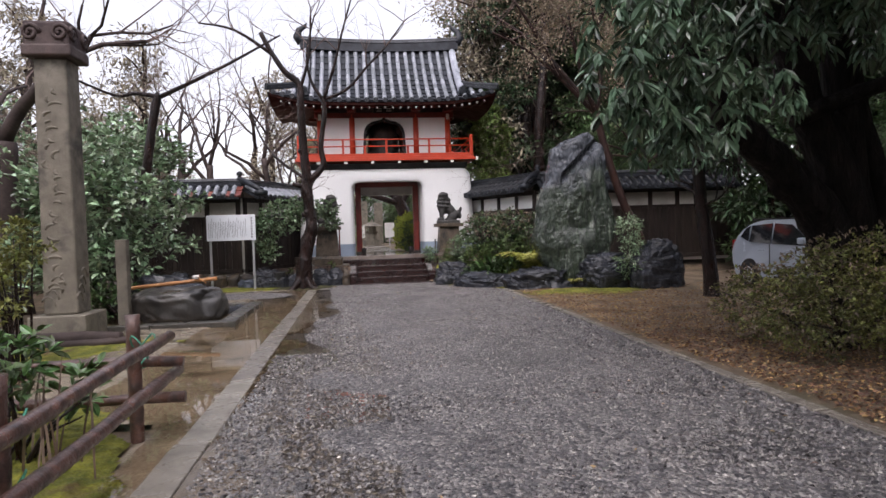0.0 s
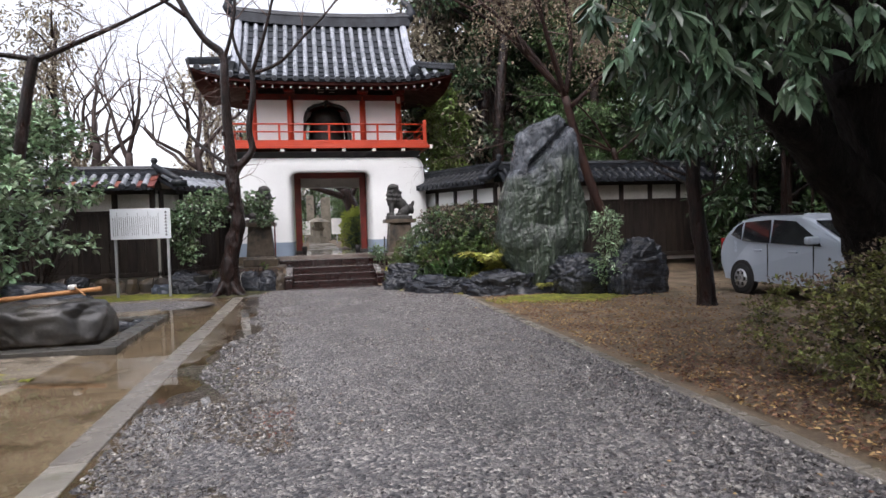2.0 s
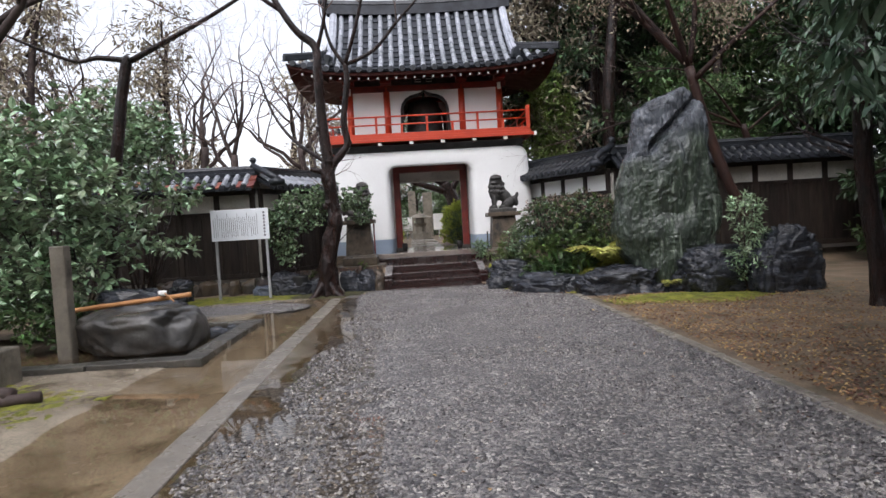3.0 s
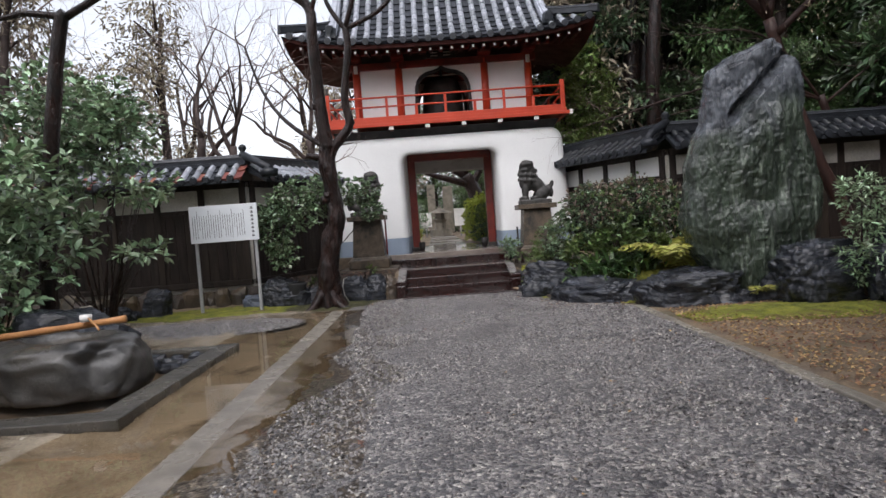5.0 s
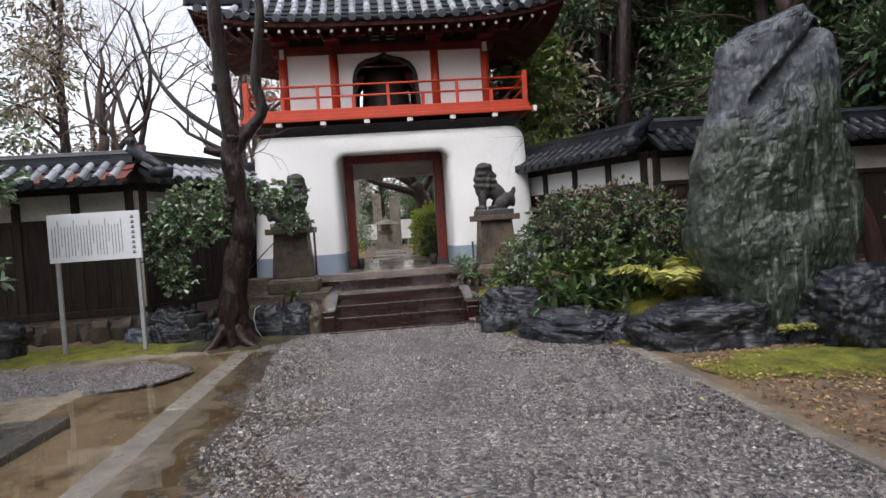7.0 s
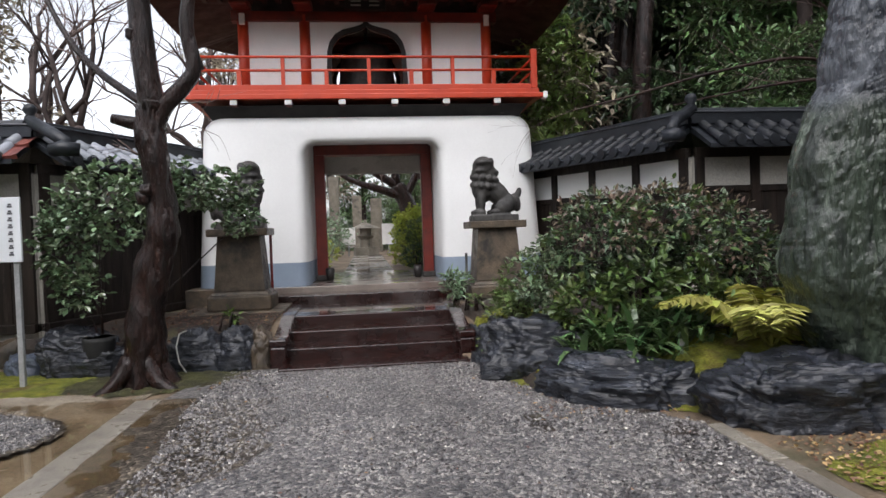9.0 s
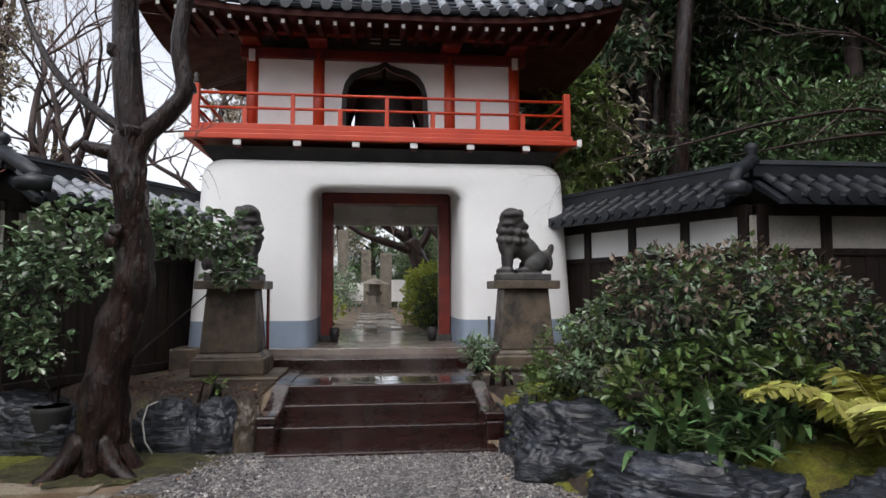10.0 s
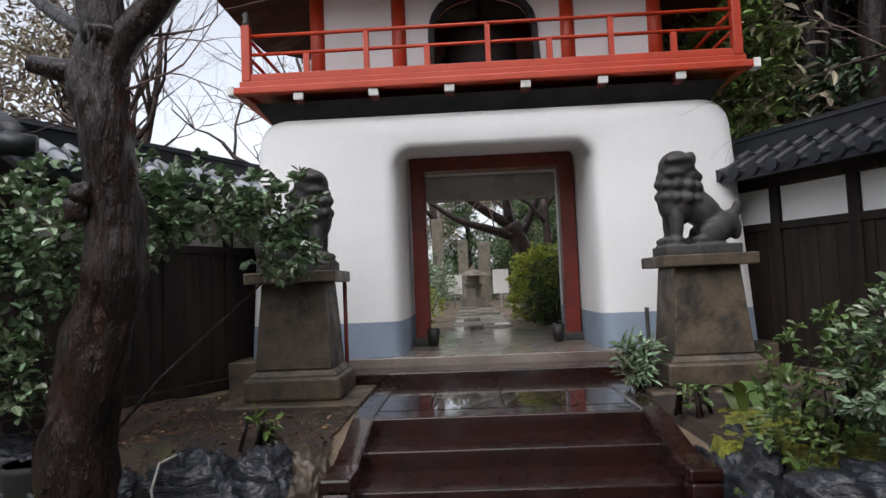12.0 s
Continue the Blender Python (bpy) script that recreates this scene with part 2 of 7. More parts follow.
def schist_material(name):
    """Dark green schist with pale upright mineral streaks below and bare slate-blue rock towards the top."""
    m = material(name, (0.050, 0.068, 0.048), (0.009, 0.014, 0.010), 3.6, (0.12, 0.42), 0.8, 17, (0.22, 0.26, 0.21), 2.6, 0.57, stretch=(2.4, 2.4, 0.45), dist=0.03)
    wet(m, 0.5, 0.12)
    n, l = m.node_tree.nodes, m.node_tree.links
    b = n["Principled BSDF"]
    green = b.inputs["Base Color"].links[0].from_socket
    co, sep, nz, add, rng_, slate, mx = (n.new("ShaderNode" + k) for k in ("TexCoord", "SeparateXYZ", "TexNoise", "Math", "MapRange", "TexNoise", "Mix"))
    l.new(co.outputs["Object"], sep.inputs[0])
    l.new(co.outputs["Object"], nz.inputs["Vector"])
    l.new(co.outputs["Object"], slate.inputs["Vector"])
    nz.inputs["Scale"].default_value, nz.inputs["Detail"].default_value = 1.3, 7.0
    slate.inputs["Scale"].default_value, slate.inputs["Detail"].default_value = 5.0, 8.0
    add.operation = "MULTIPLY_ADD"
    add.inputs[1].default_value = 2.4
    l.new(nz.outputs["Fac"], add.inputs[0])
    l.new(sep.outputs["Z"], add.inputs[2])
    l.new(add.outputs[0], rng_.inputs[0])
    rng_.inputs[1].default_value, rng_.inputs[2].default_value = 3.6, 4.1
    tone = n.new("ShaderNodeValToRGB")
    for e, (p, c) in zip(tone.color_ramp.elements, ((0.36, (0.018, 0.022, 0.030)), (0.66, (0.120, 0.132, 0.152)))):
        e.position, e.color = p, (*c, 1)
    l.new(slate.outputs["Fac"], tone.inputs[0])
    mx.data_type = "RGBA"
    l.new(rng_.outputs[0], mx.inputs[0])
    l.new(green, mx.inputs[6])
    l.new(tone.outputs[0], mx.inputs[7])
    l.new(mx.outputs[2], b.inputs["Base Color"])
    return m


GREENROCK = schist_material("green_schist")


def leafmat(name, c1, c2, rough=0.3, var=0.45, spec=0.5):
    return material(name, c1, c2, 1.2, (rough, rough + 0.15), 0.0, 20, island=var, spec=spec)


LEAF_DROOP = leafmat("large_drooping_leaf", (0.105, 0.165, 0.098), (0.045, 0.080, 0.048), 0.14, 0.7)
LEAF_GLOSSY = leafmat("glossy_camellia_leaf", (0.105, 0.175, 0.055), (0.04, 0.08, 0.03), 0.22, 0.6)
LEAF_PALE = wet(leafmat("wet_pale_green_leaf", (0.36, 0.46, 0.29), (0.125, 0.19, 0.105), 0.16, 0.75), 0.7, 0.10)
LEAF_CAMELLIA = wet(leafmat("wet_camellia_leaf", (0.235, 0.310, 0.175), (0.080, 0.125, 0.066), 0.15, 0.75), 0.7, 0.10)
LEAF_MIXED = wet(leafmat("dull_green_shrub_leaf", (0.200, 0.260, 0.150), (0.062, 0.096, 0.055), 0.14, 0.8), 0.6, 0.12)
LITTER_DARK = leafmat("sodden_russet_leaf", (0.13, 0.05, 0.026), (0.06, 0.026, 0.016), 0.4, 0.7)
# bark blackened to its underexposed look: the shade is in the colour
BARK_BLACK = material("shade_black_wet_bark", (0.014, 0.0095, 0.008), (0.004, 0.003, 0.003), 5.0, (0.5, 0.8), 1.0, 24, (0.03, 0.024, 0.02), 3.0, 0.66, stretch=(1.6, 1.6, 0.4), dist=0.05, spec=0.2)
GRANITE_WET = material("damp_brown_granite", (0.125, 0.092, 0.060), (0.05, 0.037, 0.026), 5.0, (0.3, 0.65), 0.5, 70, (0.018, 0.015, 0.012), 2.6, 0.51, speckle=0.45)
LEAF_OLIVE = leafmat("olive_azalea_leaf", (0.205, 0.195, 0.055), (0.075, 0.085, 0.025), 0.4, 0.7, 0.4)
LEAF_BRONZE = leafmat("bronze_tinted_leaf", (0.21, 0.135, 0.105), (0.10, 0.085, 0.055), 0.35)
LEAF_YELLOW = leafmat("yellow_green_fern", (0.40, 0.38, 0.085), (0.26, 0.27, 0.05), 0.5, 0.4)
LEAF_FRESH = leafmat("fresh_green_leaf", (0.115, 0.165, 0.045), (0.06, 0.10, 0.026), 0.25)
LEAF_DARK = leafmat("dark_wood_foliage", (0.070, 0.108, 0.046), (0.026, 0.046, 0.022), 0.3, 0.75, 0.45)
LEAF_DARK2 = leafmat("mid_green_wood_foliage", (0.125, 0.185, 0.066), (0.045, 0.080, 0.030), 0.3, 0.75, 0.5)
LEAF_HEDGE = leafmat("clipped_hedge_leaf", (0.52, 0.56, 0.10), (0.32, 0.38, 0.06), 0.4, 0.4)
# copy of the red timber, darkened to hold the eaves' shade
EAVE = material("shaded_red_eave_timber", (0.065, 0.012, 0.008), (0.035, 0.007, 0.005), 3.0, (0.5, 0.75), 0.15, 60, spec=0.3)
LITTER = leafmat("fallen_leaf", (0.36, 0.22, 0.11), (0.16, 0.075, 0.038), 0.5, 0.7)


# ---------------------------------------------------------------- building blocks
def thing(name, at, label, category, group="", kind=""):
    ob = new(name)
    ob.empty_display_size = 0.2
    ob.matrix_basis = Matrix.Translation(at)
    return tagged(ob, label, category, group, kind)


def adopt(ob, parent):
    ob.parent = parent
    # meshes hold world coordinates, so an Empty's offset is undone here
    ob.matrix_parent_inverse = parent.matrix_basis.inverted() if parent.type == "EMPTY" else Matrix.Identity(4)


def mesh_part(name, verts, faces, mat, parent=None, label="", smooth=False):
    me = bpy.data.meshes.new(name)
    me.from_pydata([tuple(v) for v in verts] if not isinstance(verts, np.ndarray) else verts.tolist(), [],
                   faces if not isinstance(faces, np.ndarray) else faces.tolist())
    me.materials.append(mat)
    if smooth:
        me.polygons.foreach_set("use_smooth", [True] * len(me.polygons))
    ob = new(name, me)
    if parent is not None:
        adopt(ob, parent)
    if label:
        ob["label"] = label
    return ob


def part(name, bm, mat, parent=None, label="", smooth=False):
    bmesh.ops.recalc_face_normals(bm, faces=bm.faces)
    me = bpy.data.meshes.new(name)
    if smooth:
        for f in bm.faces:
            f.smooth = True
    bm.to_mesh(me)
    bm.free()
    me.materials.append(mat)
    ob = new(name, me)
    if parent is not None:
        adopt(ob, parent)
    if label:
        ob["label"] = label
    return ob


def solid(bm, a, b, bevel=0.0, taper=0.0, turn=None):
    """A block from corner a to corner b, with bevelled edges, a taper of the top and a turn (matrix)."""
    vs = []
    for k in (0, 1):
        for (i, j) in ((0, 0), (1, 0), (1, 1), (0, 1)):
            p = Vector(((a, b)[i][0], (a, b)[j][1], (a, b)[k][2]))
            if k and taper:
                p.x += taper * (1 if i == 0 else -1)
                p.y += taper * (1 if j == 0 else -1)
            vs.append(bm.verts.new(turn @ p if turn else p))
    fs = [bm.faces.new([vs[i] for i in q]) for q in ((3, 2, 1, 0), (4, 5, 6, 7), (0, 1, 5, 4), (1, 2, 6, 5), (2, 3, 7, 6), (3, 0, 4, 7))]
    if bevel:
        es = {e for f in fs for e in f.edges}
        bmesh.ops.bevel(bm, geom=list(es), offset=bevel, segments=2, affect="EDGES", profile=0.5)
    return bm


def block(name, a, b, mat, parent=None, bevel=0.01, label="", taper=0.0, turn=None):
    return part(name, solid(bmesh.new(), a, b, bevel, taper, turn), mat, parent, label)


def tube_arrays(pts, radii, sides=8, off=0):
    pts = np.array([tuple(p) for p in pts], float)
    n = len(pts)
    tan = np.gradient(pts, axis=0)
    tan /= np.linalg.norm(tan, axis=1)[:, None] + 1e-9
    ref = np.array((0.31, 0.95, 0.05)) if abs(tan[0][1]) < 0.8 else np.array((1.0, 0.1, 0.0))
    u = np.cross(tan, ref)
    u /= np.linalg.norm(u, axis=1)[:, None] + 1e-9
    v = np.cross(tan, u)
    a = np.linspace(0, 2 * math.pi, sides, endpoint=False)
    ring = (np.cos(a)[None, :, None] * u[:, None, :] + np.sin(a)[None, :, None] * v[:, None, :]) * np.array(radii)[:, None, None] + pts[:, None, :]
    vs = ring.reshape(-1, 3)
    fs = [[off + i * sides + j, off + i * sides + (j + 1) % sides, off + (i + 1) * sides + (j + 1) % sides, off + (i + 1) * sides + j] for i in range(n - 1) for j in range(sides)]
    fs.append([off + j for j in range(sides)][::-1])
    fs.append([off + (n - 1) * sides + j for j in range(sides)])
    return vs, fs


def tubes(name, runs, mat, parent=None, label="", sides=8, smooth=True, gnarl=0.0):
    """runs: a list of (points, radii[, sides]) joined into one mesh."""
    V, F, off = [], [], 0
    for run in runs:
        vs, fs = tube_arrays(run[0], run[1], run[2] if len(run) > 2 else sides, off)
        if gnarl:
            sd = run[2]
            c = vs.reshape(-1, sd, 3).mean(1, keepdims=True)
            f = [1 + gnarl * (noise.noise(Vector((v[0] * 5 + v[2], v[1] * 5, v[2] * 2.0))) * 1.4 - 1.1 * max(0.0, 0.25 - abs(noise.noise(Vector((v[0] * 10, v[1] * 10, v[2] * 2.2))))) + 0.5 * noise.noise(Vector((v[0] * 24, v[1] * 24, v[2] * 8)))) for v in vs]
            vs = (c + (vs.reshape(-1, sd, 3) - c) * np.array(f).reshape(-1, sd, 1)).reshape(-1, 3)
        V.append(vs)
        F += fs
        off += len(vs)
    return mesh_part(name, np.concatenate(V), F, mat, parent, label, smooth)


def rock(name, centre, size, mat, seed, parent=None, rough=0.22, cuts=3, turn=0.0, strata=0.0, flat=0.35, label=""):
    """A boulder: a subdivided ball pulled about by noise, faceted, flat underneath."""
    bm = bmesh.new()
    bmesh.ops.create_icosphere(bm, subdivisions=cuts, radius=1.0)
    s = Vector((seed * 3.7, seed * 1.9, seed * 0.7))
    rz = Matrix.Rotation(turn, 3, "Z")
    for v in bm.verts:
        p = v.co.copy()
        q = Vector([math.copysign(abs(c) ** 0.75, c) for c in p])
        d = 1 + rough * 1.6 * noise.noise(p * 1.2 + s) - rough * 1.3 * max(0.0, 0.22 - abs(noise.noise(p * 1.9 + s))) + rough * 0.3 * noise.noise(p * 5 + s)
        if strata:
            w = p.z * 1.3 + 0.22 * p.x + 0.30 * noise.noise(p * 1.1 + s)
            for f, a in ((1.7, 0.75), (5.0, 0.26)):
                k = w * f + 0.8 * noise.noise(Vector((p.x * 1.1, p.y * 1.1, w * 1.4 + seed)))
                step = k - math.floor(k)
                d += strata * a * (min(1.0, step * 1.25) ** 2 - 0.4) * (0.25 + 1.4 * abs(noise.noise(Vector((p.x * 1.5, p.y * 1.5, math.floor(k) * 3.3)))))
            lean = Vector((p.x * 0.9, p.y, p.z * 1.2 + p.x * 0.3)) * 1.5 + s
            cell = noise.voronoi(lean)[1][0]
            d += 0.30 * (lean - cell).dot(noise.cell_vector(cell * 7.3) - Vector((0.5, 0.5, 0.5)))
            d += 0.035 * noise.noise(Vector((p.x * 4, p.y * 4, p.z * 13 + p.x * 2)) + s)
        d += rough * 0.22 * noise.noise(p * 11 + s)
        q = q * d
        q.z = max(q.z, -flat)
        v.co = rz @ Vector((q.x * size[0], q.y * size[1], (q.z + flat) / (1 + flat) * size[2])) + Vector(centre)
    return part(name, bm, mat, parent, label, smooth=cuts >= 4)


# ---------------------------------------------------------------- plants
def leaf_arrays(rng, pos, direction, length, width, droop=0.0, fold=0.25, spread=0.6):
    """Folded six-cornered leaves at pos pointing along direction, both (n, 3) arrays."""
    n = len(pos)
    d = direction + rng.normal(0, spread, (n, 3))
    d[:, 2] -= droop
    d /= np.linalg.norm(d, axis=1)[:, None] + 1e-9
    r = rng.normal(0, 1, (n, 3)) * 0.38 + np.array((0, 0, 1.0))
    s = np.cross(d, r)
    s /= np.linalg.norm(s, axis=1)[:, None] + 1e-9
    up = np.cross(s, d)
    L = (length * rng.uniform(0.65, 1.25, n))[:, None]
    W = (width * rng.uniform(0.7, 1.2, n))[:, None]
    a = pos
    m1 = pos + d * L * 0.38 - up * L * 0.02
    m2 = pos + d * L * 0.72 - up * L * 0.08
    tip = pos + d * L - up * L * 0.2
    l1, r1 = m1 - s * W + up * W * fold, m1 + s * W + up * W * fold
    l2, r2 = m2 - s * W * 0.75 + up * W * fold, m2 + s * W * 0.75 + up * W * fold
    V = np.stack([a, l1, l2, tip, r2, r1], 1).reshape(-1, 3)
    i = np.arange(n)[:, None] * 6
    F = np.concatenate([i + np.array([[0, 3, 2, 1]]), i + np.array([[0, 5, 4, 3]])], 1).reshape(-1, 4)
    return V, F


def leaves(name, rng, pos, direction, length, width, mat, parent=None, label="", **kw):
    V, F = leaf_arrays(rng, pos, direction, length, width, **kw)
    return mesh_part(name, V, F, mat, parent, label, smooth=False)


def blob_points(rng, blobs, n, shell=0.55):
    """Points and outward directions in the outer layer of a set of lumpy ellipsoids (cx, cy, cz, rx, ry, rz)."""
    b = np.array(blobs, float)
    w = (b[:, 3] * b[:, 4] * b[:, 5]) ** 0.67
    k = rng.choice(len(b), n, p=w / w.sum())
    d = rng.normal(0, 1, (n, 3))
    d /= np.linalg.norm(d, axis=1)[:, None]
    rad = rng.uniform(shell, 1.0, n) ** 0.6 * (1 + 0.16 * np.sin(d[:, 0] * 7 + k) * np.sin(d[:, 1] * 6 + 2 * k) + 0.08 * np.sin(d[:, 2] * 13 + k))
    p = b[k, :3] + d * b[k, 3:] * rad[:, None]
    return p, d


def grow(rng, start, heading, length, radius, depth, runs, tips, wander=0.25, rise=0.08, fork=(2, 3), shrink=0.68, spread=0.75, steps=5):
    pts, rad = [np.array(start, float)], [radius]
    h = np.array(heading, float)
    h /= np.linalg.norm(h)
    for i in range(steps):
        h = h + rng.normal(0, wander, 3) / math.sqrt(steps)
        h[2] += rise / steps
        h /= np.linalg.norm(h)
        pts.append(pts[-1] + h * length / steps)
        rad.append(radius * (1 - 0.45 * (i + 1) / steps))
    runs.append((pts, rad, 9 if radius > 0.08 else 6 if radius > 0.03 else 4 if radius > 0.012 else 3))
    if depth == 0:
        tips.append((pts[-1], h))
        return
    for j in range(int(rng.integers(fork[0], fork[1] + 1))):
        i = steps if j == 0 else int(rng.integers(max(1, steps // 2), steps + 1))
        side = rng.normal(0, 1, 3)
        side -= h * side.dot(h)
        side /= np.linalg.norm(side)
        nh = h + side * spread * rng.uniform(0.5, 1.2)
        grow(rng, pts[i], nh, length * shrink * rng.uniform(0.75, 1.2), rad[i] * 0.72, depth - 1, runs, tips, wander, rise, fork, shrink, spread, max(3, steps - 1))


def shrub(name, at, blobs, count, leaf, mat, label, category="shrub", seed=1, stems=9, stem_mat=None, shell=0.5, group="", **kw):
    """A leafy shrub: stems from the ground and a ragged mass of single leaves. Blobs are relative to at."""
    rng = np.random.default_rng(seed)
    root = thing(name, at, label, category, group)
    b = [(x + at[0], y + at[1], z + at[2], rx, ry, rz) for x, y, z, rx, ry, rz in blobs]
    runs = []
    for i in range(stems):
        q = b[int(rng.integers(len(b)))]
        end = np.array(q[:3]) + rng.normal(0, 0.3, 3) * np.array(q[3:])
        st = np.array(at, float) + np.array((rng.normal(0, 0.08), rng.normal(0, 0.08), -0.03))
        mid = (st * 0.6 + end * 0.4) + np.array((0, 0, 0.12))
        runs.append(([st, mid, end], [0.018, 0.013, 0.006], 5))
    tagged(tubes("stem_mass", runs, stem_mat or BARK, root), kind="stuff")
    per = 6
    p, d = blob_points(rng, b, count // per, shell)
    p[:, 2] = np.maximum(p[:, 2], at[2] + 0.02)
    p, d = np.repeat(p, per, 0), np.repeat(d * 0.45 + np.array((0, 0, 0.2)), per, 0)
    out = rng.normal(0, 1, p.shape) * np.array((1, 1, 0.5))
    out /= np.linalg.norm(out, axis=1)[:, None]
    p = p + out * leaf[0] * 0.12 - d * leaf[0] * rng.uniform(0, 0.9, (len(p), 1))
    leaves("foliage", rng, p, d + out * 0.8, leaf[0], leaf[1], mat, root, **{"spread": 0.18, **kw})
    return root
# ---------------------------------------------------------------- ground
def bed_rise(x, y):
    """0 in front of the line of boulders, 1 well behind it."""
    side = 2.15 if y > 18.4 else 2.5
    if x < side:
        return 0.0
    return max(0.0, min(1.0, ((y - 16.7) + (min(x, 5.2) - 2.4) * 0.6) / 1.2)) * min(1.0, (x - side) / 0.12) * max(0.0, min(1.0, (9.0 - x) / 2.5))


def ground_height(x, y):
    """Level yard, a raised court behind the gate and walls, low planted beds beside the steps."""
    z = 0.0
    if y > 18.9:
        k = min(1.0, (y - 18.9) / 1.6)
        z = max(z, (0.40 if x < 0.9 else 0.46) * k)
    if y > 22:
        z = max(z, 0.40 + 0.25 * min(1.0, (y - 22) / 2))
    if -2.6 < x < -0.2 and y > 18.55:
        z = max(z, 0.46 * min(1.0, (y - 18.55) / 0.35) * min(1.0, (x + 2.6) / 0.7))
    if x > 2.15 and y > 14.8:
        z = max(z, 0.46 * bed_rise(x, y))
    z += 0.02 * noise.noise(Vector((x * 0.6, y * 0.6, 0))) * min(1.0, max(0.0, abs(x - 1) - 2.5)) if y < 22 else 0
    return z


def grid_sheet(name, xs, ys, zf, mat, parent=None, keep=None):
    V = [(x, y, zf(x, y)) for y in ys for x in xs]
    w = len(xs)
    F = [(j * w + i, j * w + i + 1, (j + 1) * w + i + 1, (j + 1) * w + i) for j in range(len(ys) - 1) for i in range(w - 1)
         if keep is None or keep((xs[i] + xs[i + 1]) / 2, (ys[j] + ys[j + 1]) / 2)]
    return mesh_part(name, V, F, mat, parent, smooth=True)


far = [-900, -300, -100, -50, -30, -20]
gx = far + list(np.arange(-15, 18.01, 0.25)) + [22, 30, 50, 100, 300, 900]
gy = [-900, -300, -100, -40, -20, -10, -6] + list(np.arange(-4, 30.01, 0.25)) + [33, 37, 42, 50, 70, 100, 300, 900]
ground = tagged(grid_sheet("ground", gx, gy, lambda x, y: ground_height(x, y) - (0.08 if -6.3 < x < -1.4 and y < 17.0 and not (x < -1.7 and y < 5.5) else 0.012), SOIL), "damp ochre sandy soil with scattered fallen leaves", "ground", kind="structure")


def wavy(v, a=0.12, s=0.9, o=0.0):
    return a * noise.noise(Vector((v * s, o, 3.1)))


# gravel drive between the kerb and the planted verge
def drive_right(y):
    return 3.46 + wavy(y, 0.03) + 0.05 * min(1.0, max(0.0, y - 14.0)) - 0.70 * max(0.0, y - 15.2) * (1.0 if y < 17.0 else 1.8 / (y - 15.2))


V, F, rows_y = [], [], np.arange(-6, 18.36, 0.3)
for y in rows_y:
    left = -1.10 if y < 17.2 else -1.10 + (y - 17.2) * 0.3
    for k in range(13):
        x = left + (drive_right(y) - left) * k / 12
        V.append((x, y, 0.006 + 0.012 * noise.noise(Vector((x * 1.2, y * 1.2, 0))) + 0.01 * math.sin(k / 12 * math.pi)))
F = [(j * 13 + i, j * 13 + i + 1, (j + 1) * 13 + i + 1, (j + 1) * 13 + i) for j in range(len(rows_y) - 1) for i in range(12)]
drive = tagged(mesh_part("road", V, F, GRAVEL_BED, smooth=True), "dark grey wet gravel drive leading to the gate", "gravel drive", kind="structure")


def pebbles(name, count, inside, size, mat, label, category, seed, zf=lambda x, y: 0.012):
    """Loose stones: squashed eight-sided pebbles, each turned its own way."""
    rng = np.random.default_rng(seed)
    xy = np.array([inside(rng) for _ in range(count)])
    base = np.array([(1, 0, 0), (0, 1, 0), (-1, 0, 0), (0, -1, 0), (0, 0, 0.6), (0, 0, -0.6)], float)
    a = rng.uniform(0, 6.28, count)
    s = size * rng.uniform(0.5, 1.5, (count, 1, 1)) * rng.uniform(0.7, 1.3, (count, 6, 1))
    p = base[None] * s
    tilt = rng.normal(0, 0.35, count)
    y2, z2 = p[:, :, 1] * np.cos(tilt)[:, None] - p[:, :, 2] * np.sin(tilt)[:, None], p[:, :, 1] * np.sin(tilt)[:, None] + p[:, :, 2] * np.cos(tilt)[:, None]
    x3, y3 = p[:, :, 0] * np.cos(a)[:, None] - y2 * np.sin(a)[:, None], p[:, :, 0] * np.sin(a)[:, None] + y2 * np.cos(a)[:, None]
    z0 = np.array([zf(x, y) for x, y in xy])
    V = np.stack([x3 + xy[:, 0:1], y3 + xy[:, 1:2], z2 + z0[:, None]], 2).reshape(-1, 3)
    tri = np.array([(0, 1, 4), (1, 2, 4), (2, 3, 4), (3, 0, 4), (1, 0, 5), (2, 1, 5), (3, 2, 5), (0, 3, 5)])
    F = (np.arange(count)[:, None, None] * 6 + tri[None]).reshape(-1, 3)
    return tagged(mesh_part(name, V, F, mat), label, category, kind="stuff")


def on_drive(rng):
    y = rng.uniform(0.8, 18.2)
    return rng.uniform(-1.05 if y < 8.0 else -0.62 + wavy(y, 0.5, 0.7, 4.0) if y < 16.3 else -0.75, drive_right(y) + rng.normal(0, 0.04)), y


pebbles("gravel", 92000, on_drive, 0.0155, PEBBLE, "loose wet grey gravel stones on the drive", "gravel", 11)
pebbles("light_gravel", 5200, on_drive, 0.0135, material("pale_pebble", (0.44, 0.415, 0.385), (0.24, 0.22, 0.20), 2.0, (0.4, 0.7), 0.1, 80, island=0.4), "pale stones among the gravel", "gravel", 12)

